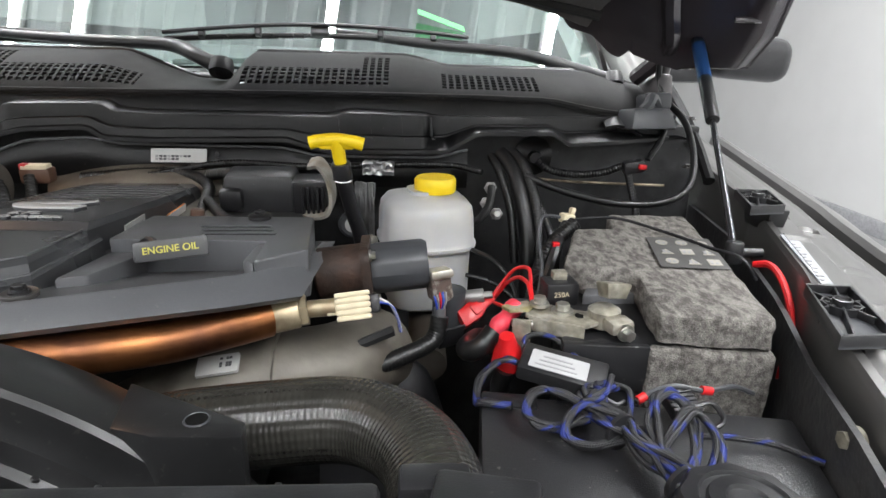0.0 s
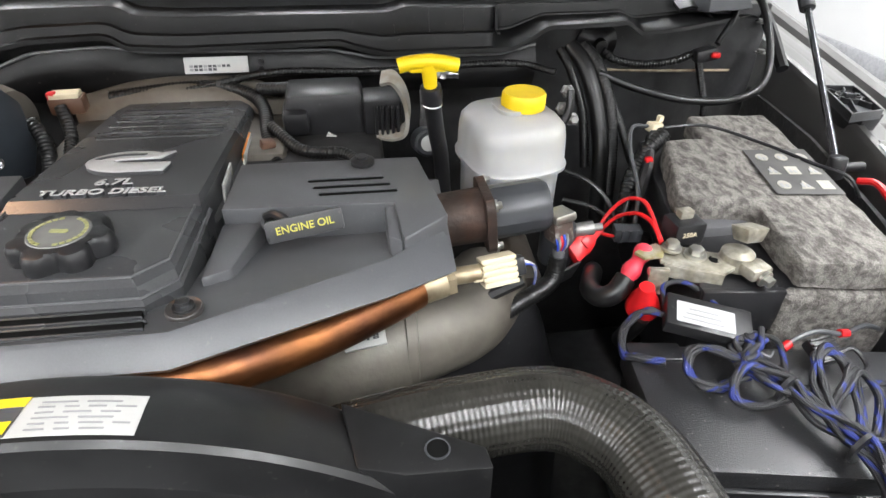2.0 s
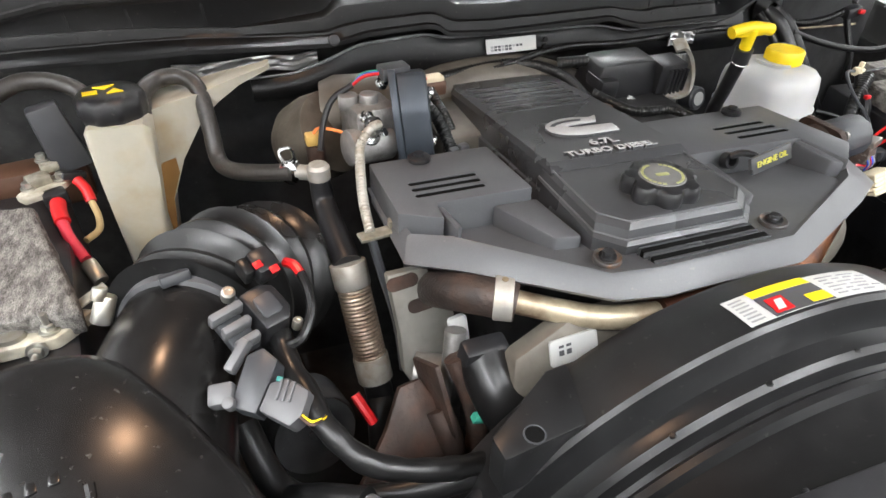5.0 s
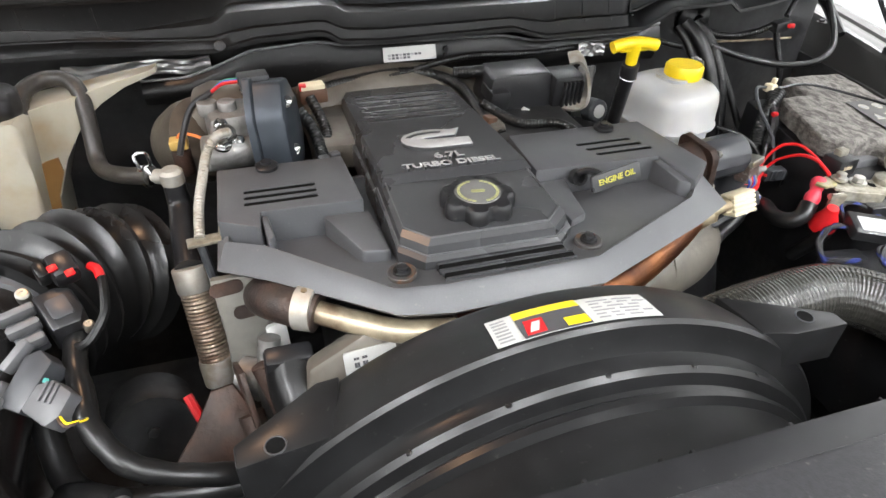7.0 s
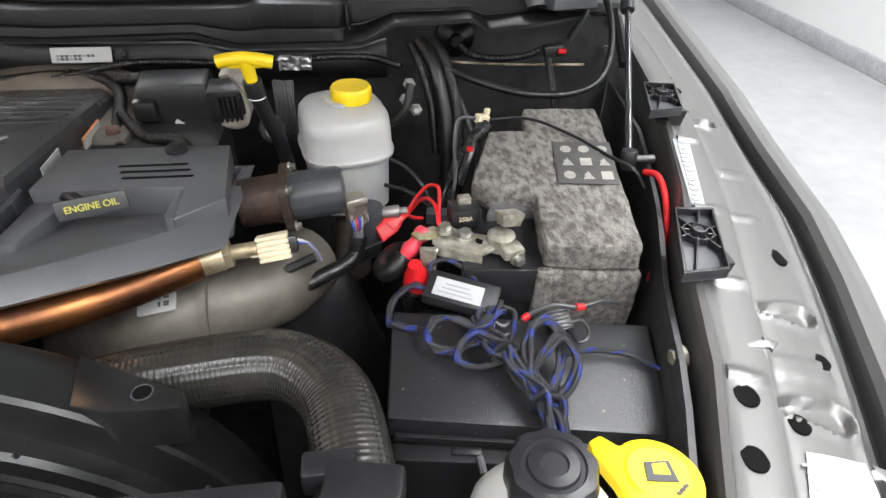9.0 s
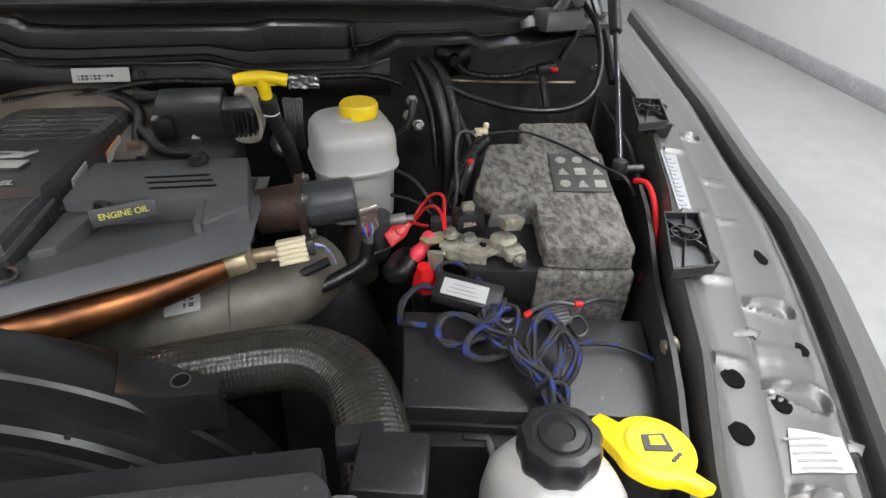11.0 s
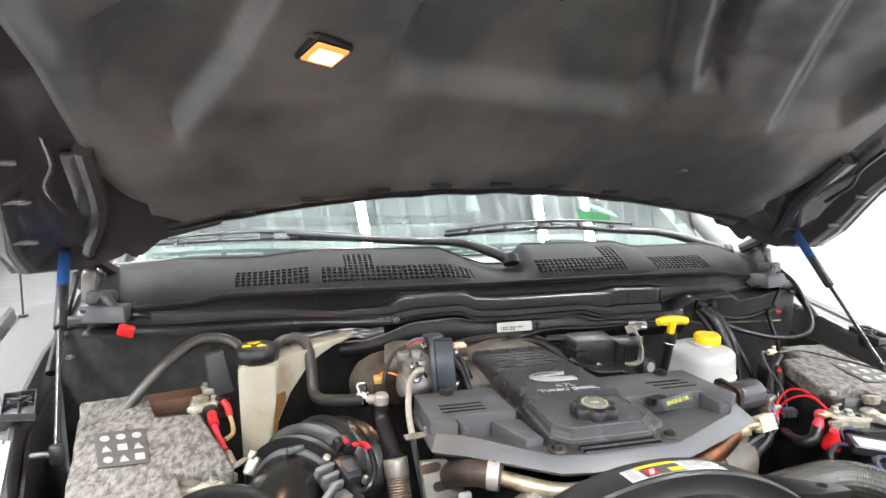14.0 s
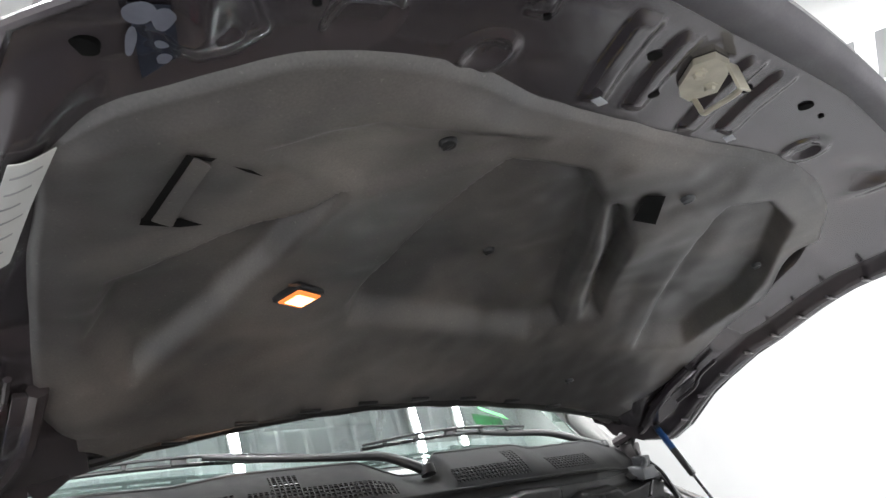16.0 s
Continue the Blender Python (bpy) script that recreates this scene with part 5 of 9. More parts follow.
part("coolant_level", bm, material("amber_coolant", (0.30, 0.17, 0.06), 0.35, vary=0.1, second=(0.22, 0.11, 0.035), mix_scale=20, subsurface=0.2), cool, "amber coolant showing through the tank")

# ---------------------------------------------------------------- air filter box and intake hose
air = thing("air_filter_box", "glossy black plastic air filter housing", "air box", (-0.56, -0.05, 0.95))
bm = B()
BOX = [(-0.640, -0.012), (-0.625, 0.032), (-0.600, 0.052), (-0.555, 0.056), (-0.505, 0.040), (-0.445, -0.035), (-0.408, -0.090), (-0.378, -0.155), (-0.385, -0.245), (-0.43, -0.28), (-0.62, -0.28), (-0.665, -0.24), (-0.660, -0.08)]
rings = []


def airbox_top(x, y):
    """The lid: a dome that falls off to the front and to the engine."""
    return 1.238 - 2.05 * (x + 0.555) ** 2 - 1.4 * min(y, 0.0) ** 2


outline = smooth_path(BOX + BOX[:1], 5)[:-1]
for drop, f in ((0.26, 1.0), (0.075, 1.0), (0.042, 0.994), (0.022, 0.978), (0.009, 0.950), (0.003, 0.915), (0.0, 0.86), (0.0, 0.72), (0.0, 0.55), (0.0, 0.36), (0.0, 0.16), (0.0, 0.04)):
    ring = [(-0.53 + (x + 0.53) * f, -0.09 + (y + 0.09) * f) for x, y in outline]
    rings.append([(x, y, airbox_top(x, y) - drop) for x, y in ring])
loft(bm, rings)
part("body", bm, GLOSSY, air, angle=70)
bm = B()
tube(bm, [(-0.500, -0.06, 1.12), (-0.494, 0.0, 1.156), (-0.483, 0.05, 1.171), (-0.462, 0.118, 1.172)], 0.062, seg=32, n=6)
part("outlet_neck", bm, GLOSSY, air)

intake = thing("intake_hose", "black corrugated rubber air intake hose", "hose", (-0.42, 0.2, 1.0))
bm = B()
tube(bm, [(-0.462, 0.115, 1.17), (-0.44, 0.16, 1.168), (-0.41, 0.20, 1.155), (-0.38, 0.235, 1.13)], 0.075, seg=36, step=0.004, radius=lambda s: 0.074 + 0.010 * math.cos(s * 2 * math.pi / 0.022) ** 3)
part("bellows", bm, RUBBER, intake)


# ---------------------------------------------------------------- engine cover details
def flat_text(text, size, m, mat, parent, name, depth=0.0006, label="", bold=0.0):
    bm = B()
    lettering(bm, text, size, depth, m, bold)
    return part(name, bm, mat, parent, label)


slope = 5.7
for text, size, tx, ty in (("TURBO DIESEL", 0.0170, -0.001, 0.1480), ("6.7L", 0.0205, 0.002, 0.1705)):
    stem = flat_text(text, size, pose(tx, ty, rear_z(ty) + 0.0014, -slope, 0, -2), COVER_BLACK, mid, "letter_stem", 0.0018, bold=0.0004)
    flat_text(text, size, pose(tx, ty, rear_z(ty) + 0.0035, -slope, 0, -2), LETTER, stem, "raised_lettering", 0.0003, "raised grey lettering", 0.0004)
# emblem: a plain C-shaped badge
bm = B()
out = [(0.041 * math.cos(a) - 0.002, 0.0285 * math.sin(a)) for a in np.linspace(radians(52), radians(282), 26)]
inn = [(0.0135 * math.cos(a) - 0.003, 0.0046 * math.sin(a) + 0.0005) for a in np.linspace(radians(275), radians(100), 14)]
badge = out + [(0.038, -0.0280), (0.040, -0.0060)] + inn + [(0.026, 0.0070), (0.036, 0.0280)]
prism(bm, badge, -0.003, 0.0012, Matrix.Translation((0.002, 0.222, rear_z(0.222) + 0.0025)) @ pose(0, 0, 0, -slope, 0, -2))
stem = part("badge_base", bm, COVER_BLACK, mid)
bm = B()
prism(bm, badge, 0.0012, 0.003, Matrix.Translation((0.002, 0.222, rear_z(0.222) + 0.0025)) @ pose(0, 0, 0, -slope, 0, -2), bev=0.0006)
emblem = part("badge", bm, LETTER, stem, "raised grey emblem")
bm = B()
sheet(bm, lambda u, v: (lambda a: Vector(((0.030 + 0.006 * v) * math.cos(a) - 0.002, (0.0135 + 0.0055 * v) * math.sin(a), 0.0033)))(radians(70 + 95 * u)), 18, 2, thick=0.0004)
local_m = Matrix.Translation((0.002, 0.222, rear_z(0.222) + 0.0025)) @ pose(0, 0, 0, -slope, 0, -2)
bmesh.ops.transform(bm, matrix=local_m, verts=bm.verts)
part("badge_band", bm, GREYPL, emblem, "dark band across the emblem")
bm = B()
box(bm, (0.0915, 0.215, 1.238), (0.002, 0.05, 0.030), (0, 4, 0), bev=0)
part("sticker", bm, PAPER, mid, "white bar-code sticker")
bm = B()
box(bm, (0.094, 0.33, 1.222), (0.002, 0.060, 0.026), (0, 8, 0), bev=0)
warn = part("warning_sticker", bm, PAPER, mid, "white and orange warning sticker")
bm = B()
box(bm, (0.0945, 0.33, 1.231), (0.0022, 0.060, 0.009), (0, 8, 0), bev=0)
part("orange_band", bm, material("orange_label", (0.70, 0.22, 0.03), 0.5), warn)
for k in range(9):
    bm = B()
    box(bm, (0.0922, 0.196 + 0.0045 * k, 1.238), (0.0016, 0.0018, 0.020), (0, 4, 0), bev=0)
    part("bar_code", bm, GREYINK, mid)
# oil cap print: a thin ring of yellow dashes
for k in range(26):
    if k % 13 in (5, 6):
        continue
    bm = B()
    a0, a1 = 2 * math.pi * k / 26, 2 * math.pi * (k + 0.78) / 26
    ring = [(r * math.cos(a), r * math.sin(a)) for r, aa in ((0.0208, np.linspace(a0, a1, 4)), (0.0180, np.linspace(a1, a0, 4))) for a in aa]
    prism(bm, ring, 0.0220, 0.0227, pose(*CAP))
    part("print_dash", bm, FADEDPRINT, cap)
bm = B()
prism(bm, rounded(0.014, 0.005, 0.002), 0.0220, 0.0227, pose(*CAP, 0, 0, -8))
part("print_mark", bm, FADEDPRINT, cap)
# cover bolts in their dirty wells
for bx, by in ((-0.094, 0.0), (0.094, 0.0)):
    bm = B()
    lathe(bm, [(0.0, 0.0006), (0.0095, 0.0006), (0.0110, 0.0012), (0.0128, 0.0020), (0.0136, 0.0012), (0.0138, -0.002), (0.0, -0.003)], pose(bx, by, 1.2515), 32)
    well = part("bolt_well", bm, material("dirty_well", (0.045, 0.042, 0.040), 0.42, second=(0.14, 0.070, 0.035), mix_scale=110, mix_low=0.50, mix_high=0.68), cover, "stained round bolt well")
    bm = B()
    lathe(bm, [(0.0, 0.0014), (0.0082, 0.0014), (0.0086, 0.0008), (0.0, 0.0)], pose(bx, by, 1.2515), 28)
    part("well_floor", bm, DARK, well)
    bm = B()
    bolt(bm, (bx, by, 1.2524), 0.0056, 0.0075)
    part("bolt", bm, RODSTEEL, cover, "grey steel flange bolt")
for bx, by, z in ((-0.20, 0.226, 1.2535), (0.232, 0.222, 1.2535)):
    bm = B()
    lathe(bm, [(0.013, 0.0), (0.013, 0.004), (0.010, 0.006), (0.006, 0.006), (0.006, 0.009), (0.0, 0.009)], pose(bx, by, z), 20)
    part("snap_pin", bm, BLACK, cover)
# pockets: front walls of the side panels step down into them
for shoulder in ([(-0.150, 0.1285), (-0.100, 0.1275), (-0.095, 0.040), (-0.122, 0.046)], [(0.098, 0.1365), (0.136, 0.1365), (0.120, 0.052), (0.097, 0.040)]):
    bm = B()
    prism(bm, shoulder, -0.030, 0.0, tilt(1.2528, 0.09), bev=0.0035)
    part("pocket_shoulder", bm, COVER, cover)
for wall in ([(-0.212, 0.128), (-0.205, 0.128), (-0.200, 0.086), (-0.207, 0.080)], [(0.250, 0.132), (0.262, 0.132), (0.262, 0.068), (0.250, 0.076)]):
    bm = B()
    prism(bm, wall, -0.030, 0.0, tilt(1.2560, 0.03), bev=0.003)
    part("pocket_side", bm, COVER, cover)
bm = B()
lathe(bm, [(0.010, 0.0), (0.0095, 0.010), (0.006, 0.010), (0.006, 0.0)], Matrix.Translation((0.146, 0.127, 1.246)) @ pose(0, 0, 0, 70, 0, 0), 20)
part("tether_boss", bm, BLACK, cover)
# oil tag on its tether
tag = thing("oil_dipstick_tag", "dark plastic tag lettered in yellow", "tag", (0.178, 0.098, 1.25))
tm = frame3((0.178, 0.096, 1.258), (0.076, 0.014, 0.006), (0.0, 0.35, 0.9))
bm = B()
prism(bm, rounded(0.068, 0.0195, 0.0025), -0.002, 0.002, tm, bev=0.0008)
part("plate", bm, COVER_BLACK, tag)
flat_text("ENGINE OIL", 0.0095, tm @ pose(0, 0, 0.0026), DULLYELLOW, tag, "lettering", 0.0005, "yellow lettering", 0.00012)
bm = B()
tube(bm, [(0.142, 0.118, 1.256), (0.150, 0.112, 1.262), (0.160, 0.103, 1.262), (0.165, 0.098, 1.258)], 0.004, seg=8, n=4)
part("loop", bm, BLACK, tag)

# ---------------------------------------------------------------- shroud details
for side, (hx, hy, hz), tri in ((1, (0.268, -0.116, 1.211), [(0.205, -0.068), (0.300, -0.118), (0.302, -0.135), (0.245, -0.133), (0.215, -0.124)]), (-1, (-0.221, -0.121, 1.207), [(-0.165, -0.066), (-0.185, -0.068), (-0.252, -0.113), (-0.250, -0.134), (-0.175, -0.124)])):
    bm = B()
    prism(bm, tri, hz - 0.045, hz, bev=0.002)
    ob = part("mounting_tab", bm, SHROUD, shroud)
    bm = B()
    # solid black plug, coloured as the shade in the bolt hole
    prism(bm, rounded(0.015, 0.015, 0.0074), hz - 0.003, hz + 0.0006, Matrix.Translation((hx, hy, 0)))
    part("hole", bm, HOLE, ob, "black plug standing for the shade in a bolt hole")
    bm = B()
    tube(bm, [(hx + 0.008 * math.cos(a), hy + 0.008 * math.sin(a), hz + 0.0003) for a in np.linspace(0, 2 * math.pi, 25)], 0.0008, seg=6, n=1)
    part("rim", bm, GREYPL, ob)
for k in range(11):
    a = radians(-50 + 10 * k)
    bm = B()
    p = shroud_at(a, -0.246, -0.030)
    box(bm, p, (0.004, 0.018, 0.035), (0, math.degrees(a), 0), bev=0.001)
    part("rib", bm, SHROUD, shroud)
for k in range(5):
    a = radians(-28 + 15 * k)
    bm = B()
    p = shroud_at(a, -0.156, -0.026)
    lathe(bm, [(0.0028, 0.0), (0.002, 0.0012), (0.0, 0.0015)], Matrix.Translation(p) @ pose(0, 0, 0, 0, math.degrees(a), 0), 12)
    part("rivet", bm, SHROUD, shroud)


def on_ring(s, y):
    """A point of the ring's top s metres along its arc, 1 mm proud."""
    a = s / FANR
    return Vector(shroud_at(a, y, interp(y, [(-0.127, 0.0), (-0.100, -0.004), (-0.070, -0.012)]) + 0.0012))


def ring_patch(s0, s1, y0, y1, lift, n=10, skew=0.0):
    bm = B()
    sheet(bm, lambda u, v: on_ring(s0 + (s1 - s0) * u + skew * v, y0 + (y1 - y0) * v) + Vector((0, 0, lift)), n, 3, thick=0.0004)
    return bm


flabel = thing("shroud_label", "white and yellow emission label stuck on the fan shroud", "label", (0.02, -0.108, 1.268))
part("paper", ring_patch(-0.068, 0.074, -0.124, -0.090, 0.0), PAPER, flabel)
part("yellow_band", ring_patch(-0.046, 0.010, -0.099, -0.090, 0.0008), YELLOW, flabel)
part("dark_panel", ring_patch(-0.046, 0.010, -0.124, -0.100, 0.0008), INK, flabel)
part("red_symbol", ring_patch(-0.043, -0.027, -0.1215, -0.1045, 0.0013, skew=0.002), RED, flabel)
part("white_symbol", ring_patch(-0.0400, -0.0330, -0.1190, -0.1080, 0.0018, skew=0.005), PAPER, flabel)
part("yellow_symbol", ring_patch(-0.010, 0.009, -0.122, -0.112, 0.0013), YELLOW, flabel)
for k in range(7):
    part("bar_code", ring_patch(-0.065, -0.053, -0.121 + 0.0042 * k, -0.1195 + 0.0042 * k, 0.0008, 3), GREYINK, flabel)
rnd = random.Random(4)
for k in range(6):
    s = 0.018
    while s < 0.062:
        w = rnd.uniform(0.006, 0.022)
        part("print_line", ring_patch(s, min(s + w, 0.070), -0.120 + 0.0046 * k, -0.1188 + 0.0046 * k, 0.0008, 3), GREYINK, flabel)
        s += w + 0.005

# fan behind the shroud's ring and radiator clips
fan = thing("cooling_fan", "black engine cooling fan", "fan", (0.02, -0.03, 0.94))
bm = B()
lathe(bm, [(0.0, -0.02), (0.09, -0.02), (0.10, 0.0), (0.09, 0.03), (0.0, 0.03)], Matrix.Translation((0.02, -0.03, 0.94)) @ pose(0, 0, 0, 90, 0, 0), 32)
part("hub", bm, DARK, fan)
for k in range(9):
    a = 2 * math.pi * k / 9
    bm = B()
    box(bm, (0, 0.18, 0), (0.075, 0.20, 0.004), (0, 28, 0), bev=0.001)
    bmesh.ops.transform(bm, matrix=Matrix.Translation((0.02, -0.03, 0.94)) @ pose(0, 0, 0, 90, 0, 0) @ pose(0, 0, 0, 0, 0, math.degrees(a)), verts=bm.verts)
    part("blade", bm, DARK, fan)
bm = B()
box(bm, (0.44, -0.255, 1.245), (0.05, 0.05, 0.03), (0, 0, -12), bev=0.004)
box(bm, (0.42, -0.225, 1.243), (0.035, 0.02, 0.022), bev=0.003)
part("hose_bracket", bm, BLACK, rad)
for k, (x, y, z, s) in enumerate(((0.408, -0.30, 1.272, 0.018), (0.415, -0.33, 1.268, 0.022), (0.425, -0.295, 1.262, 0.014), (0.445, -0.30, 1.262, 0.012), (0.41, -0.36, 1.262, 0.02))):
    bm = B()
    box(bm, (x, y, z), (s, s * 1.2, s), (8 * k, 12, 15 * k), bev=0.004)
    part("clip", bm, LTGREY, rad, "pale plastic clip")
bm = B()
cyl(bm, (0.44, -0.315, 1.272), (0.475, -0.318, 1.272), 0.006, seg=12)
part("drain_stub", bm, LTGREY, rad)
for x in np.linspace(-0.5, 0.35, 12):
    bm = B()
    box(bm, (x, -0.246, 1.245), (0.003, 0.014, 0.036), bev=0.0008)
    part("lip_rib", bm, BLACK, rad)

# ---------------------------------------------------------------- hose clamp
bm = B()
lathe(bm, [(0.034, -0.008), (0.0355, -0.007), (0.0355, 0.007), (0.034, 0.008)], frame3((0.432, -0.262, 1.128), (1, 0, 0), (0, 0.25, 1)), 36)
part("clamp", bm, ZINC, hose, "steel band clamp")

# ---------------------------------------------------------------- exhaust gas pipe along the cover's front
pipe = thing("egr_crossover_pipe", "heat-tinted steel crossover pipe, copper to straw coloured", "pipe", (0.0, -0.03, 1.19))
bm = B()
tube(bm, [(0.272, 0.070, 1.198), (0.235, 0.046, 1.197), (0.191, 0.020, 1.197), (0.121, -0.020, 1.206), (0.07, -0.034, 1.208), (0.01, -0.038, 1.206), (-0.05, -0.034, 1.201)], 0.0190, seg=20, n=8)
part("copper_run", bm, COPPER, pipe, "copper-coloured heat-tinted run")
bm = B()
tube(bm, [(-0.045, -0.035, 1.201), (-0.097, -0.022, 1.199), (-0.140, 0.0, 1.202), (-0.185, 0.024, 1.209)], 0.0115, seg=20, n=8)
part("straw_run", bm, STRAW, pipe, "straw-coloured run")
bm = B()
cyl(bm, (0.268, 0.068, 1.198), (0.300, 0.076, 1.202), 0.0165, seg=24, bev=0.002)
cyl(bm, (0.300, 0.076, 1.202), (0.308, 0.0775, 1.203), 0.0165, seg=6, bev=0.001)
cyl(bm, (0.308, 0.0775, 1.203), (0.335, 0.079, 1.205), 0.0085, seg=16, bev=0.001)
part("end_fitting", bm, GOLD, pipe)
bm = B()
tube(bm, [(-0.172, 0.017, 1.207), (-0.192, 0.029, 1.209), (-0.210, 0.050, 1.202), (-0.222, 0.080, 1.185), (-0.226, 0.13, 1.15)], 0.0198, seg=24, n=8)
part("elbow", bm, SLEEVE, pipe, "dark brown rubber-sleeved elbow")
cm = frame3((-0.182, 0.023, 1.2095), (0.45, 0.89, 0.0), (0, 0, 1))
bm = B()
lathe(bm, [(0.0202, -0.009), (0.0218, -0.0085), (0.0218, 0.0085), (0.0202, 0.009)], cm, 36)
clampb = part("band_clamp", bm, TAN, pipe, "bright steel band clamp")
for a in (40, 90):
    bm = B()
    lathe(bm, [(0.0, 0.0014), (0.003, 0.001), (0.0032, 0.0)], cm @ pose(0, 0, 0, 0, 0, a) @ Matrix.Translation((0.0218, 0, 0)) @ pose(0, 0, 0, 0, 90, 0), 10)
    part("rivet", bm, GOLD, clampb)

sensor = thing("pressure_sensor", "ribbed beige plastic sensor plug on a steel fitting", "sensor", (0.36, 0.08, 1.2))
ax = Vector((0.99, 0.10, 0.10)).normalized()
sm = frame3((0.352, 0.081, 1.205), ax, (0, 0.4, 0.9))
for k in range(5):
    bm = B()
    box(bm, (0, -0.0115 + 0.00575 * k, 0), (0.034, 0.0048, 0.022), bev=0.0015)
    bmesh.ops.transform(bm, matrix=sm, verts=bm.verts)
    part("rib", bm, BEIGE, sensor)
bm = B()
box(bm, (0, 0, 0), (0.030, 0.024, 0.019), bev=0.002)
box(bm, (-0.020, 0, 0), (0.012, 0.014, 0.014), bev=0.002)
bmesh.ops.transform(bm, matrix=sm, verts=bm.verts)
part("body", bm, BEIGE, sensor)
bm = B()
box(bm, (0.021, 0, 0), (0.010, 0.019, 0.016), bev=0.003)
bmesh.ops.transform(bm, matrix=sm, verts=bm.verts)
part("plug", bm, BLACK, sensor)
for k, mat in enumerate((BLUE, PAPER)):
    bm = B()
    tube(bm, [(0.377, 0.083, 1.208 + 0.004 * k), (0.388, 0.086, 1.204), (0.395, 0.095, 1.185), (0.398, 0.105, 1.165)], 0.0016, seg=6, n=5)
    part("wire", bm, mat, sensor)

# ---------------------------------------------------------------- EGR valve
egr = thing("egr_valve", "electric EGR valve with brown cast body", "valve", (0.36, 0.17, 1.2))
ax = Vector((0.97, 0.02, 0.10)).normalized()
em = frame3((0.360, 0.180, 1.207), ax, (0, 0, 1))
turn = pose(0, 0, 0, 0, 90, 0)
bm = B()
lathe(bm, [(0.026, -0.058), (0.029, -0.055), (0.030, -0.010), (0.030, 0.0), (0.0, 0.0)], em @ turn, 32)
part("cast_body", bm, RUST, egr, "brown cast iron body")
bm = B()
prism(bm, rounded(0.072, 0.066, 0.014), -0.005, 0.005, em @ turn, bev=0.0015)
ob = part("flange", bm, RUST, egr)
for a, b in ((0.028, 0.025), (0.028, -0.025), (-0.028, 0.025), (-0.028, -0.025)):
    bm = B()
    p = em @ turn @ Vector((a, b, 0.005))
    bolt(bm, p, 0.0045, 0.007, ax)
    part("bolt", bm, ZINC, ob)
bm = B()
lathe(bm, [(0.0, 0.005), (0.028, 0.005), (0.029, 0.010), (0.0285, 0.062), (0.025, 0.068), (0.0, 0.069)], em @ turn, 32, lambda a, k: 1 + 0.03 * math.cos(12 * a))
part("motor", bm, GREYPL, egr, "ribbed dark grey motor housing")
bm = B()
prism(bm, rounded(0.024, 0.036, 0.006), -0.011, 0.011, frame3((0.440, 0.168, 1.192), (0.95, 0.3, 0.1), (-0.1, 0.15, 1)), bev=0.002)
plug = part("connector", bm, PLUGBROWN, egr, "dull brown and silver wire connector")
bm = B()
prism(bm, rounded(0.026, 0.010, 0.003), -0.0125, 0.0125, frame3((0.440, 0.168, 1.206), (0.95, 0.3, 0.1), (-0.1, 0.15, 1)), bev=0.001)
part("retainer", bm, ZINC, plug, "bright spring retainer")
for k, mat in enumerate((BLUE, GREYINK, RED, BLUE, GREYINK)):
    bm = B()
    tube(bm, [(0.433 + 0.0035 * k, 0.157, 1.188), (0.436 + 0.0028 * k, 0.152, 1.178), (0.439 + 0.001 * k, 0.157, 1.164)], 0.0013, seg=6, n=5)
    part("wire", bm, mat, plug)
bm = B()
cyl(bm, (0.455, 0.205, 1.120), (0.455, 0.205, 1.172), 0.021, seg=24, bev=0.004)
bypass = single("bypass_valve", bm, GREYPL, "dull dark cast valve with a side stub", "valve")
bm = B()
cyl(bm, (0.470, 0.202, 1.162), (0.496, 0.200, 1.166), 0.0085, seg=16, bev=0.0015)
cyl(bm, (0.496, 0.200, 1.166), (0.506, 0.199, 1.1675), 0.0045, seg=8)
part("stub", bm, CAST, bypass, "bare metal stub")

# ---------------------------------------------------------------- castings below the cover
def casting(name, label, pts, r, mat, category="engine casting"):
    bm = B()
    tube(bm, pts, r, seg=24, n=8)
    return single(name, bm, mat, label, category)


horn = casting("intake_horn", "grey cast intake horn under the copper pipe", [(0.10, 0.12, 1.06), (0.20, 0.085, 1.100), (0.27, 0.10, 1.112), (0.33, 0.13, 1.110), (0.37, 0.19, 1.10)], 0.050, GREYCAST)
bm = B()
lathe(bm, [(0.051, -0.006), (0.055, -0.005), (0.055, 0.005), (0.051, 0.006)], frame3((0.268, 0.100, 1.112), (0, 0.2, 1), (0, 1, -0.1)) @ pose(0, 0, 0, 0, 0, 0), 36)
part("flange_ring", bm, GREYCAST, horn)
hm = frame3((0.2225, 0.0605, 1.1525), (1, 0.05, 0.13), (0, 0.9, 0.4))
bm = B()
prism(bm, rounded(0.040, 0.022, 0.001, 2), -0.003, 0.0008, hm)
lab = part("sticker", bm, PAPER, horn, "small white bar-code sticker")
for a in range(5):
    for b in range(5):
        if (a * 3 + b * 5 + a * b) % 3:
            bm = B()
            prism(bm, [(0.002 + 0.003 * a + dx, -0.0075 + 0.003 * b + dy) for dx, dy in ((0, 0), (0.0026, 0), (0.0026, 0.0026), (0, 0.0026))], 0.0008, 0.0012, hm)
            part("print_dot", bm, INK, lab)
engine = thing("engine_block", "dark diesel engine block below the plastic cover", "engine", (0, 0.2, 0.8))
bm = B()
box(bm, (0.02, 0.29, 0.985), (0.36, 0.40, 0.34), bev=0.03)
part("block", bm, DARK, engine)
bm = B()
box(bm, (0.0, 0.40, 1.205), (0.28, 0.16, 0.04), bev=0.01)
part("rear_head", bm, GREYCAST, engine)
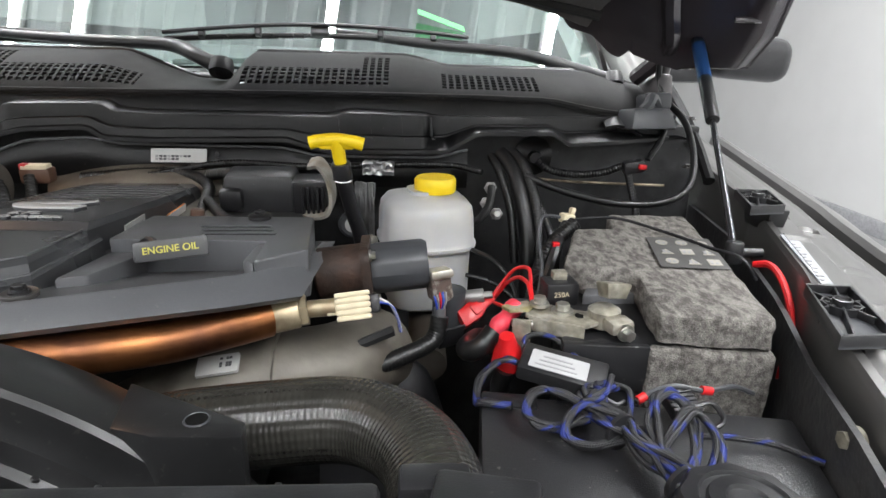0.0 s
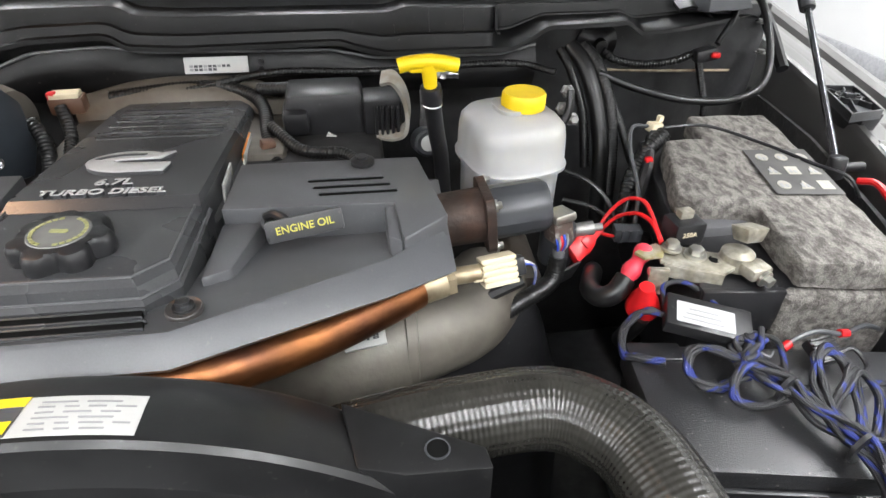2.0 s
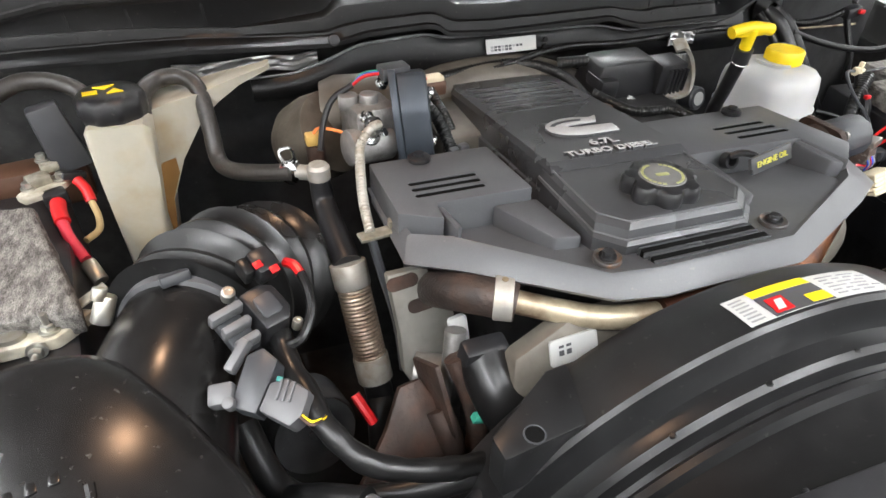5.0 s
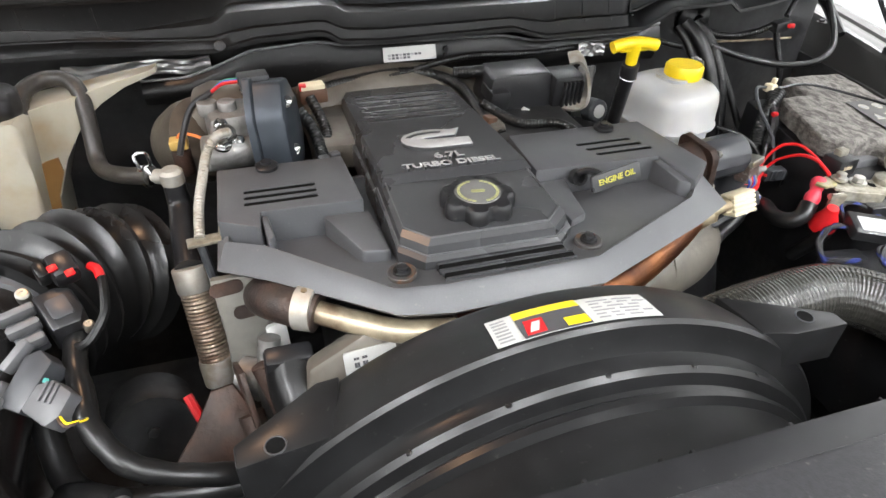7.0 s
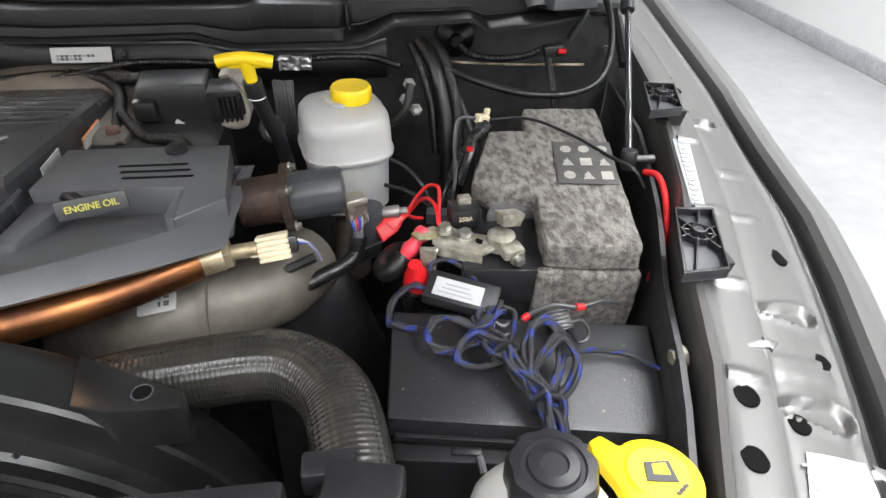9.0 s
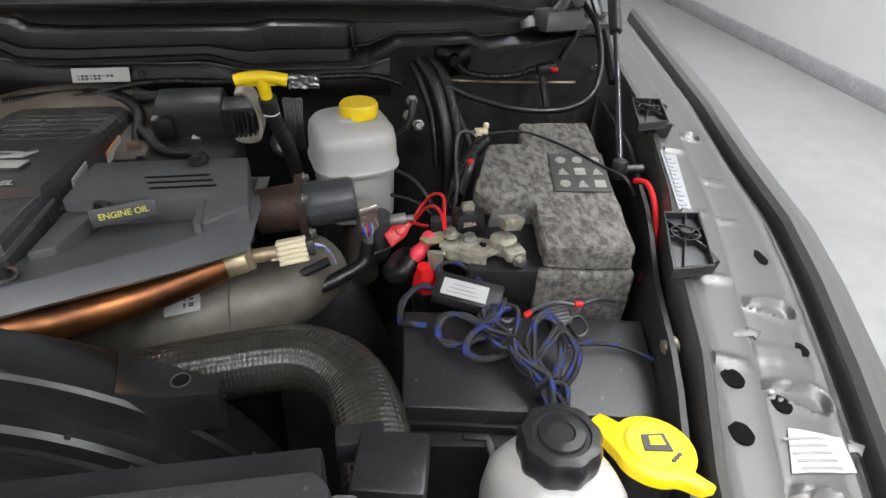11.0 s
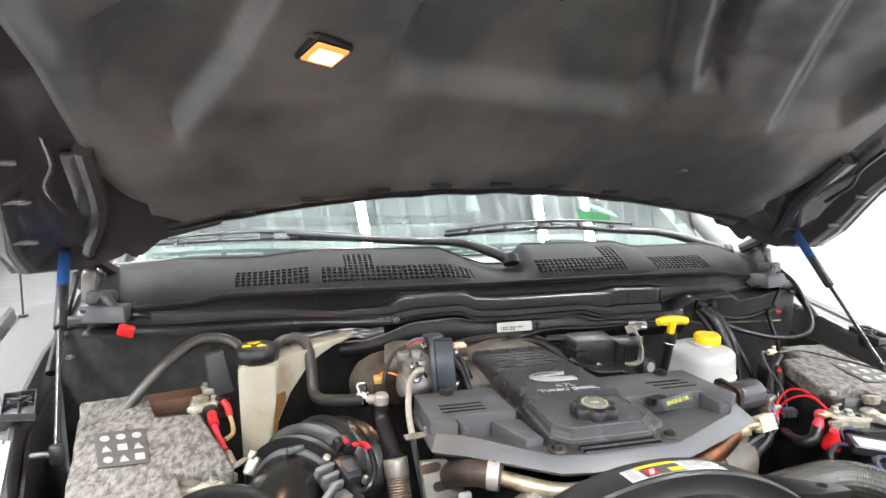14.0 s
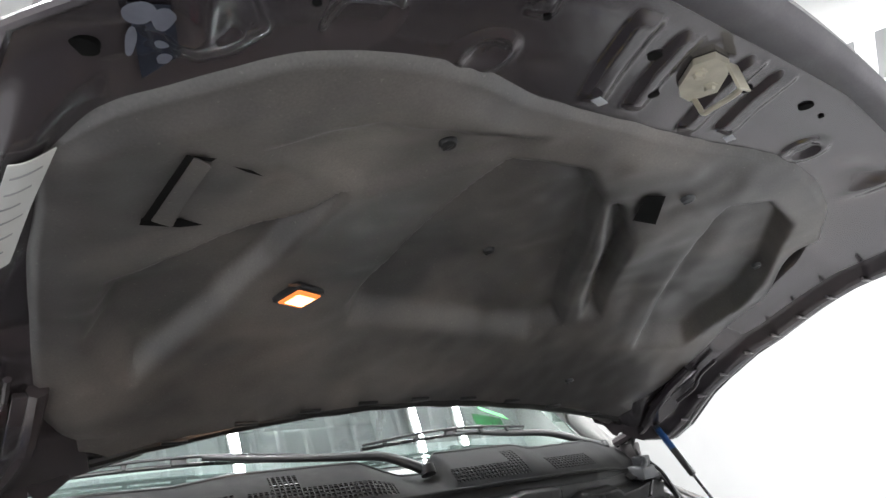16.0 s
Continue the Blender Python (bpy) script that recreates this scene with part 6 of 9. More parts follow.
bm = B()
box(bm, (0.13, 0.35, 1.17), (0.26, 0.12, 0.09), bev=0.012)
part("side_casting", bm, DARK, engine)
plate = thing("timing_cover", "pale grey timing cover plate with a bar-code tag", "engine casting", (-0.13, -0.03, 1.1))
bm = B()
prism(bm, [(-0.10, -0.06), (0.10, -0.06), (0.12, 0.0), (0.09, 0.055), (-0.03, 0.055), (-0.085, 0.03)], -0.012, 0.012, frame3((-0.105, -0.025, 1.145), (1, 0, 0), (0, 0.35, 0.94)), bev=0.006)
part("plate", bm, GREYCAST, plate)
pm = frame3((-0.132, -0.023, 1.175), (1, 0.05, 0.02), (0, 0.35, 0.94))
bm = B()
prism(bm, rounded(0.050, 0.026, 0.003), 0.004, 0.0065, pm)
tagp = part("bar_code_tag", bm, PAPER, plate, "white paper bar-code tag")
for a in range(5):
    for b in range(5):
        if (a * 3 + b * 7 + a * b) % 3:
            bm = B()
            prism(bm, [(-0.016 + 0.0026 * a, -0.006 + 0.0026 * b), (-0.0136 + 0.0026 * a, -0.006 + 0.0026 * b), (-0.0136 + 0.0026 * a, -0.0036 + 0.0026 * b), (-0.016 + 0.0026 * a, -0.0036 + 0.0026 * b)], 0.0065, 0.0070, pm)
            part("print_dot", bm, INK, tagp)

# ---------------------------------------------------------------- wiring by the EGR valve
def cable(name, label, pts, r, mat=RUBBER, category="cable", loom=0.0, seg=8):
    bm = B()
    tube(bm, pts, r, seg=seg, n=8, step=0.0014 if loom else None, radius=(lambda s: r + 0.6 * loom * math.sin(s * 2 * math.pi / 0.0048)) if loom else None)
    return single(name, bm, mat, label, category)


loom = cable("wiring_loom", "thick black taped wiring loom beside the engine", [(0.441, 0.158, 1.158), (0.437, 0.152, 1.138), (0.424, 0.143, 1.128), (0.385, 0.126, 1.118), (0.340, 0.098, 1.112), (0.295, 0.080, 1.092), (0.25, 0.07, 1.06)], 0.0102, RUBBER, loom=0.0005, seg=14)
bm = B()
tube(bm, [(0.441, 0.160, 1.168), (0.441, 0.157, 1.150), (0.437, 0.152, 1.138)], 0.0066, seg=10, n=5)
part("sleeve", bm, LTGREY, loom, "dusty grey sleeve")
bm = B()
box(bm, (0.456, 0.162, 1.130), (0.030, 0.003, 0.030), (20, 0, 30), bev=0.001)
part("tab", bm, BLACK, loom)
for p in ((0.340, 0.098, 1.112), (0.280, 0.077, 1.082)):
    bm = B()
    lathe(bm, [(0.0104, -0.003), (0.0118, -0.0025), (0.0118, 0.0025), (0.0104, 0.003)], frame3(p, (0.0, 1, 0.1), (-0.5, 0, 0.8)), 16)
    part("tie", bm, CLIPGREY, loom, "pale cable tie")
bm = B()
tube(bm, [(0.39, 0.118, 1.16), (0.34, 0.112, 1.14), (0.27, 0.10, 1.112)], 0.006, seg=6, n=4)
part("bracket_bar", bm, DARK, loom)
bm = B()
box(bm, (0.551, 0.222, 1.140), (0.034, 0.018, 0.018), (0, 0, -8), bev=0.002)
for k in range(3):
    box(bm, (0.541 + 0.010 * k, 0.2125, 1.141), (0.003, 0.003, 0.016), (0, 0, -8), bev=0.0006)
relay = single("loose_connector", bm, GREYPL, "small dark grey loose wire connector", "connector")
bm = B()
tube(bm, [(0.566, 0.222, 1.140), (0.585, 0.228, 1.130), (0.60, 0.24, 1.10)], 0.003, seg=6, n=5)
part("lead", bm, RUBBER, relay)
fuse = thing("inline_fuse", "bright red inline fuse holder with red wires", "fuse holder", (0.485, 0.185, 1.14))
fm = frame3((0.487, 0.195, 1.150), (0.044, 0.027, 0.020), (-0.35, 0.5, 0.6))
bm = B()
prism(bm, [(-0.027, -0.011), (-0.004, -0.012), (0.006, -0.009), (0.010, -0.006), (0.026, -0.005), (0.026, 0.004), (0.010, 0.006), (0.004, 0.010), (-0.006, 0.012), (-0.024, 0.010)], -0.006, 0.006, fm, bev=0.002)
body = part("body", bm, RED, fuse)
bm = B()
prism(bm, rounded(0.012, 0.014, 0.003, 3, -0.002, 0.0), 0.006, 0.0085, fm, bev=0.0008)
part("lid", bm, RED, body)
for pts in ([(0.508, 0.210, 1.160), (0.520, 0.216, 1.176), (0.534, 0.210, 1.196), (0.545, 0.192, 1.204), (0.543, 0.165, 1.204), (0.539, 0.140, 1.200), (0.538, 0.122, 1.194)],
            [(0.510, 0.206, 1.160), (0.521, 0.196, 1.182), (0.530, 0.172, 1.200), (0.536, 0.150, 1.203), (0.537, 0.134, 1.199), (0.537, 0.121, 1.193)], [(0.506, 0.204, 1.156), (0.516, 0.203, 1.152), (0.528, 0.212, 1.144)]):
    bm = B()
    tube(bm, pts, 0.0024, seg=8, n=8)
    part("wire", bm, RED, fuse)
bm = B()
sheet(bm, lambda u, v: (0.300 + 0.17 * u, 0.075 + 0.14 * v, 1.105 - 0.30 * (u - 0.45) ** 2 - 1.1 * (v - 0.75) ** 2 - 0.06 * smoothstep(0.75, 1.0, u)), 20, 16, thick=0.004)
single("splash_cover", bm, BLACK, "smooth black moulded duct beside the engine", "cover", angle=60)

# ---------------------------------------------------------------- dipstick
dip = thing("transmission_dipstick", "yellow T-handled dipstick in a black tube", "dipstick", (0.335, 0.35, 1.15))
bm = B()
tube(bm, [(0.279, 0.308, 1.329), (0.292, 0.308, 1.332), (0.313, 0.308, 1.3335), (0.334, 0.307, 1.331), (0.347, 0.307, 1.328)], 0.0085, seg=12, n=5)
tube(bm, [(0.313, 0.308, 1.332), (0.315, 0.311, 1.315), (0.317, 0.314, 1.298)], 0.0088, seg=12, n=3, radius=lambda s: 0.0095 - 0.05 * s)
box(bm, (0.313, 0.308, 1.327), (0.046, 0.010, 0.012), bev=0.004)
part("handle", bm, YELLOW, dip, "yellow plastic T-handle")
bm = B()
cyl(bm, (0.3165, 0.313, 1.303), (0.319, 0.318, 1.280), 0.0125, seg=20, bev=0.001)
tube(bm, [(0.319, 0.318, 1.282), (0.327, 0.337, 1.235), (0.336, 0.357, 1.189), (0.345, 0.375, 1.10)], 0.0105, seg=16, n=6)
tb = part("tube", bm, BLACK, dip)
bm = B()
lathe(bm, [(0.0126, -0.0012), (0.0132, 0.0), (0.0126, 0.0012)], frame3((0.3188, 0.3175, 1.281), (1, 0, 0), (0, 0.9, 0.2)), 20)
part("rim", bm, CHROME, tb)

# ---------------------------------------------------------------- driver's battery top
batt_r = [o for o in bpy.data.objects if o.name == "battery"][0]
term = thing("battery_terminal", "zinc-plated battery clamp with fuse block and red boots", "battery terminal", (0.60, 0.105, 1.176))
bm = B()
prism(bm, [(0.503, 0.110), (0.510, 0.098), (0.530, 0.100), (0.538, 0.112), (0.532, 0.123), (0.518, 0.118)], 1.1895, 1.193, bev=0.0008)
part("cable_lug", bm, LUGBRASS, term, "tarnished yellow cable lug")
bm = B()
prism(bm, [(0.526, 0.096), (0.548, 0.083), (0.582, 0.068), (0.600, 0.078), (0.598, 0.100), (0.570, 0.112), (0.548, 0.126), (0.534, 0.122)], 1.1855, 1.1893, bev=0.0008)
prism(bm, [(0.530, 0.094), (0.550, 0.0825), (0.580, 0.0695), (0.580, 0.0655), (0.548, 0.079), (0.528, 0.091)], 1.174, 1.1885, bev=0.0008)
prism(bm, [(0.512, 0.090), (0.530, 0.084), (0.529, 0.079), (0.511, 0.085)], 1.158, 1.188, bev=0.0008)
part("strap", bm, BRASS, term, "dull zinc strap")
bm = B()
cyl(bm, (0.532, 0.087, 1.182), (0.511, 0.089, 1.183), 0.0042, seg=12, bev=0.0006)
part("stud", bm, ZINC, term)
bm = B()
lathe(bm, [(0.0075, 0.020), (0.010, 0.020), (0.0165, 0.016), (0.018, 0.0), (0.0075, 0.0)], pose(0.606, 0.091, 1.181), 28)
box(bm, (0.614, 0.070, 1.189), (0.026, 0.022, 0.014), (0, 0, 14), bev=0.004)
box(bm, (0.590, 0.090, 1.186), (0.020, 0.026, 0.008), (0, 0, 14), bev=0.003)
clamp = part("post_clamp", bm, BRASS, term, "dull grey lead clamp")
bm = B()
frustum(bm, (0.614, 0.094, 1.208), (0.022, 0.018), (0.030, 0.024), 0.016, (-14, 8, 14), bev=0.002)
part("wedge", bm, BRASS, clamp, "pale folded cap")
for p, a, r in (((0.543, 0.110, 1.193), (0, 0, 1), 0.0070), ((0.565, 0.100, 1.1895), (0, 0, 1), 0.0078), ((0.618, 0.060, 1.186), (0.3, -0.9, -0.1), 0.0062)):
    bm = B()
    bolt(bm, p, r, 0.010, a)
    part("nut", bm, ZINC, term)
bm = B()
lathe(bm, [(0.0, 0.0), (0.0095, 0.0), (0.0095, 0.0012), (0.0, 0.0012)], pose(0.543, 0.110, 1.1925), 20)
part("washer", bm, LUGBRASS, term)
bm = B()
# black disc for the shade in the strap's hole
lathe(bm, [(0.0, 0.0), (0.0058, 0.0), (0.0062, 0.0006), (0.0, 0.0008)], pose(0.582, 0.091, 1.1893), 18)
part("hole", bm, HOLE, term)
bm = B()
box(bm, (0.570, 0.140, 1.197), (0.036, 0.030, 0.026), (0, 0, 6), bev=0.003)
fb = part("fuse_block", bm, BLACK, term, "black 250 ampere fuse block")
bm = B()
box(bm, (0.570, 0.144, 1.214), (0.016, 0.012, 0.010), (0, 0, 6), bev=0.002)
part("fuse_tab", bm, BRASS, fb)
flat_text("250A", 0.008, frame3((0.570, 0.1245, 1.198), (1, 0.1, 0), (0, 0, 1)), BEIGE, fb, "lettering", 0.0003)
bm = B()
tube(bm, [(0.521, 0.120, 1.189), (0.508, 0.109, 1.180), (0.494, 0.099, 1.166)], 0.0090, seg=14, n=6, radius=lambda d: 0.0090 + 0.0016 * math.sin(d * 260))
boot = part("boot", bm, PINKRED, term, "pinkish red rubber boot")
bm = B()
tube(bm, [(0.495, 0.100, 1.167), (0.482, 0.093, 1.154), (0.471, 0.101, 1.144), (0.469, 0.124, 1.137), (0.486, 0.160, 1.130), (0.50, 0.19, 1.11)], 0.0112, seg=14, n=7)
part("cable_end", bm, RUBBER, boot, "thick dusty black cable")
bm = B()
lathe(bm, [(0.0, 0.012), (0.0075, 0.011), (0.0095, 0.002), (0.0150, -0.010), (0.0175, -0.022), (0.0165, -0.026), (0.0, -0.026)], pose(0.505, 0.074, 1.166, 12, -8, 0), 24)
boot = part("boot", bm, RED, term, "red bell-shaped rubber boot")
bm = B()
tube(bm, [(0.503, 0.068, 1.142), (0.500, 0.075, 1.12), (0.505, 0.10, 1.08)], 0.0100, seg=12, n=5)
part("cable_end", bm, RUBBER, boot, "black cable")
bm = B()
prism(bm, [(0.600, 0.150), (0.664, 0.152), (0.668, 0.172), (0.612, 0.176)], 1.176, 1.188, bev=0.003)
part("vent_cap", bm, LTGREY, batt_r, "pale grey cell cap")
bm = B()
box(bm, (0.600, 0.058, 1.15), (0.085, 0.010, 0.05), (0, 0, -6), bev=0.002)
part("case_ledge", bm, BLACK, batt_r)


def warning_label(corners, parent):
    """The dark square of nine pale symbols on a blanket: corners front-left, front-right, back-right, back-left."""
    a, b, c, d = [Vector((*p, 1.2138)) for p in corners]
    at = lambda u, v: (a * (1 - u) + b * u) * (1 - v) + (d * (1 - u) + c * u) * v

    def patch(u0, u1, v0, v1, lift, shape=0):
        bm = B()
        if shape == 0:
            pts = [(u0, v0), (u1, v0), (u1, v1), (u0, v1)]
        elif shape == 1:
            pts = [((u0 + u1) / 2 + (u1 - u0) / 2 * math.cos(t), (v0 + v1) / 2 + (v1 - v0) / 2 * math.sin(t)) for t in np.linspace(0, 2 * math.pi, 16, endpoint=False)]
        else:
            pts = [(u0, v0), (u1, v0), ((u0 + u1) / 2, v1)]
        lo = [bm.verts.new(at(*p) + Vector((0, 0, lift - 0.0006))) for p in pts]
        hi = [bm.verts.new(at(*p) + Vector((0, 0, lift))) for p in pts]
        bm.faces.new(hi)
        for i in range(len(pts)):
            bm.faces.new((lo[i], lo[(i + 1) % len(pts)], hi[(i + 1) % len(pts)], hi[i]))
        return bm

    ob = part("warning_label", patch(0, 1, 0, 1, 0.0), LABELDK, parent, "dark label with nine pale safety symbols")
    for i in range(3):
        for j in range(3):
            s = (1, 2, 1, 2, 0, 1, 0, 2, 1)[i * 3 + j]
            u, v = 0.08 + 0.31 * i, 0.08 + 0.31 * j
            sym = part("symbol", patch(u + 0.03, u + 0.22, v + 0.02, v + 0.19, 0.0006, s), SYMBOL, ob)
            for q in range(2):
                part("symbol_line", patch(u + 0.06 + 0.07 * q, u + 0.10 + 0.07 * q, v + 0.05, v + 0.13 - 0.03 * q, 0.0011), GREYINK, ob)


warning_label([(0.696, 0.172), (0.774, 0.162), (0.802, 0.279), (0.720, 0.286)], batt_r)
clip = thing("cable_clip", "beige wire clip with thin black leads behind the battery", "connector", (0.636, 0.362, 1.2))
bm = B()
box(bm, (0.632, 0.360, 1.218), (0.020, 0.016, 0.014), (0, 10, 20), bev=0.003)
box(bm, (0.640, 0.364, 1.228), (0.008, 0.008, 0.010), (0, 10, 20), bev=0.002)
part("body", bm, BEIGE, clip)
bm = B()
tube(bm, [(0.642, 0.356, 1.218), (0.70, 0.348, 1.222), (0.755, 0.30, 1.2155), (0.785, 0.235, 1.2155), (0.806, 0.20, 1.214), (0.823, 0.19, 1.19)], 0.0024, seg=6, n=8)
part("lead", bm, BLACK, clip)
bm = B()
tube(bm, [(0.622, 0.360, 1.220), (0.596, 0.352, 1.222), (0.585, 0.32, 1.20), (0.580, 0.27, 1.17), (0.565, 0.23, 1.12)], 0.0028, seg=6, n=8)
part("lead", bm, GREYPL, clip)
bm = B()
tube(bm, [(0.630, 0.352, 1.212), (0.618, 0.335, 1.20), (0.605, 0.305, 1.185), (0.590, 0.285, 1.15)], 0.008, seg=8, n=6)
part("sleeve", bm, BLACK, clip)
bm = B()
box(bm, (0.606, 0.308, 1.195), (0.010, 0.008, 0.008), bev=0.002)
part("red_lock", bm, RED, clip)
cable("red_battery_cable", "red cable beside the battery", [(0.826, 0.205, 1.205), (0.835, 0.185, 1.21), (0.834, 0.15, 1.195), (0.822, 0.11, 1.165), (0.80, 0.08, 1.12)], 0.0042, RED)

# ---------------------------------------------------------------- braided cable bundle on the fuse box
bundle = thing("cable_bundle", "tied bundle of blue and black braided cable", "cable", (0.58, -0.05, 1.13))


def strand(pts, r=0.0029, mat=WIREBLUE):
    bm = B()
    tube(bm, pts, r, seg=10, n=8, uv=True)
    return part("strand", bm, mat, bundle)


rnd = random.Random(11)


def jitter(pts, s, lift=0.0):
    return [(x + rnd.uniform(-s, s), y + rnd.uniform(-s, s), z + rnd.uniform(0, s) + lift) for x, y, z in pts]


TRUNK = [(0.586, 0.006, 1.152), (0.572, -0.004, 1.148), (0.562, -0.020, 1.145), (0.578, -0.044, 1.146), (0.592, -0.072, 1.145), (0.604, -0.100, 1.146), (0.612, -0.130, 1.142), (0.612, -0.165, 1.120)]
for k in range(12):
    strand(jitter(TRUNK, 0.0115, 0.002 * (k % 4)))
for k in range(4):
    strand(jitter([(0.560, -0.014, 1.150), (0.540, -0.006, 1.156), (0.522, 0.000, 1.156), (0.507, -0.012, 1.150), (0.512, -0.030, 1.144), (0.534, -0.036, 1.142), (0.560, -0.028, 1.146)], 0.005))
for k in range(3):
    strand(jitter([(0.578, -0.040, 1.150), (0.556, -0.028, 1.160), (0.538, -0.036, 1.156), (0.536, -0.052, 1.146), (0.552, -0.060, 1.142), (0.580, -0.056, 1.146)], 0.004))
for k in range(4):
    strand(jitter([(0.598, -0.090, 1.150), (0.604, -0.060, 1.160), (0.612, -0.036, 1.170), (0.630, -0.030, 1.170), (0.642, -0.044, 1.160), (0.636, -0.070, 1.150), (0.616, -0.104, 1.146)], 0.005))
for k in range(3):
    strand(jitter([(0.600, -0.080, 1.146), (0.622, -0.066, 1.166), (0.640, -0.054, 1.172), (0.652, -0.070, 1.158), (0.640, -0.094, 1.146), (0.618, -0.116, 1.144)], 0.004))
for k in range(3):
    strand(jitter([(0.512, 0.050, 1.158), (0.500, 0.056, 1.156), (0.488, 0.056, 1.148), (0.474, 0.046, 1.138), (0.470, 0.030, 1.128), (0.478, 0.020, 1.134), (0.500, 0.006, 1.138)], 0.003))
strand([(0.520, 0.060, 1.160), (0.524, 0.076, 1.172), (0.545, 0.078, 1.174), (0.566, 0.060, 1.166), (0.575, 0.045, 1.156)], 0.0028)
strand([(0.640, -0.058, 1.152), (0.68, -0.045, 1.140), (0.715, -0.052, 1.137), (0.742, -0.075, 1.136)], 0.0030)
strand([(0.590, 0.016, 1.156), (0.604, 0.002, 1.158), (0.600, -0.018, 1.154), (0.590, -0.040, 1.15)], 0.0028)
for pts in ([(0.600, -0.004, 1.150), (0.590, -0.012, 1.152), (0.582, -0.006, 1.154)], [(0.604, -0.014, 1.148), (0.594, -0.022, 1.150), (0.586, -0.026, 1.152)]):
    bm = B()
    tube(bm, pts, 0.0016, seg=6, n=4)
    part("tie_tail", bm, CLIPGREY, bundle, "pale tie tail")
for p, d in (((0.606, -0.113, 1.150), (0.3, -0.9, 0)), ((0.580, -0.052, 1.152), (0.4, -0.8, 0))):
    bm = B()
    lathe(bm, [(0.0145, -0.0022), (0.0158, -0.0018), (0.0158, 0.0018), (0.0145, 0.0022)], frame3(p, Vector(d).cross(Vector((0, 0, 1))), (0, 0, 1)), 20)
    part("cable_tie", bm, BLACK, bundle, "black cable tie")
cbox = thing("inline_module", "small black inline module with a white label", "module", (0.547, 0.035, 1.14))
mm = pose(0.548, 0.035, 1.158, 12, 6, -22)
bm = B()
box(bm, (0.004, 0.002, 0), (0.082, 0.040, 0.016), bev=0.003)
bmesh.ops.transform(bm, matrix=mm, verts=bm.verts)
part("case", bm, BLACK, cbox)
bm = B()
prism(bm, rounded(0.055, 0.025, 0.001, 2), 0.0078, 0.0086, mm)
lb = part("label", bm, DULLPAPER, cbox, "white printed label")
for k in range(3):
    bm = B()
    prism(bm, rounded(0.040 - 0.006 * k, 0.0018, 0.0005, 1, -0.002, -0.007 + 0.006 * k), 0.0086, 0.0090, mm)
    part("print_line", bm, GREYINK, lb)
blade = thing("blade_fuse_holder", "ribbed black blade fuse holder with red heat shrink", "fuse holder", (0.652, -0.004, 1.14))
bm = B()
box(bm, (0, 0, 0), (0.028, 0.026, 0.012), bev=0.002)
bmesh.ops.transform(bm, matrix=pose(0.652, -0.006, 1.146, 18, 0, 10), verts=bm.verts)
holder = part("body", bm, BLACK, blade)
for k in range(5):
    bm = B()
    box(bm, (0, -0.010 + 0.005 * k, 0.006), (0.026, 0.0022, 0.003), bev=0.0006)
    bmesh.ops.transform(bm, matrix=pose(0.652, -0.006, 1.146, 18, 0, 10), verts=bm.verts)
    part("rib", bm, BLACK, holder)
bm = B()
tube(bm, [(0.612, 0.000, 1.146), (0.628, 0.006, 1.152), (0.652, 0.010, 1.156), (0.680, 0.008, 1.152), (0.712, 0.018, 1.150), (0.735, 0.022, 1.14)], 0.0026, seg=8, n=6)
part("lead", bm, GREYPL, blade)
for p0, p1 in (((0.614, 0.001, 1.147), (0.622, 0.004, 1.150)), ((0.676, 0.008, 1.153), (0.686, 0.009, 1.151))):
    bm = B()
    cyl(bm, p0, p1, 0.0042, seg=10)
    part("heat_shrink", bm, RED, blade)
bm = B()
tube(bm, [(0.660, -0.012, 1.148), (0.676, -0.012, 1.152), (0.680, -0.028, 1.146), (0.668, -0.034, 1.142), (0.662, -0.018, 1.146)], 0.0024, seg=6, n=6)
part("cap_strap", bm, BLACK, blade)
# fuse box front latches
bm = B()
box(bm, (0.59, -0.128, 1.108), (0.25, 0.006, 0.010), (0, 0, -10.5), bev=0.002)
part("lid_lip", bm, BLACK, pdc)
for x, y in ((0.535, -0.122), (0.655, -0.146)):
    bm = B()
    box(bm, (x, y, 1.088), (0.030, 0.014, 0.030), (0, 0, -10), bev=0.003)
    part("latch", bm, BLACK, pdc)
bm = B()
cyl(bm, (0.545, -0.132, 1.102), (0.547, -0.148, 1.098), 0.004, seg=8)
part("pin", bm, LTGREY, pdc)

# ---------------------------------------------------------------- bottles by the radiator
deg = thing("coolant_bottle", "white plastic bottle with a black ribbed cap", "bottle", (0.567, -0.245, 1.0))
bm = B()
lathe(bm, [(0.046, 1.00), (0.049, 1.02), (0.049, 1.17), (0.046, 1.195), (0.038, 1.212), (0.027, 1.222), (0.0, 1.222)], pose(0.567, -0.246, 0, 0, 0, 20), 48, squircle)
part("bottle", bm, MILK, deg)
bm = B()
lathe(bm, [(0.0265, 1.218), (0.030, 1.221), (0.031, 1.226), (0.031, 1.242), (0.0285, 1.247), (0.022, 1.2485), (0.021, 1.2465), (0.018, 1.2465), (0.017, 1.249), (0.010, 1.250), (0.009, 1.248), (0.0, 1.248)], pose(0.566, -0.240, 0), 72, lambda a, k: 1 + 0.035 * math.cos(9 * a) * (1 if 1 <= k <= 4 else 0))
part("cap", bm, BLACK, deg, "black ribbed screw cap")
wash = thing("washer_filler", "yellow washer fluid filler with flip lid", "filler", (0.65, -0.232, 1.1))
bm = B()
cyl(bm, (0.645, -0.235, 1.08), (0.648, -0.232, 1.195), 0.026, seg=24)
part("neck", bm, BLACK, wash)
bm = B()
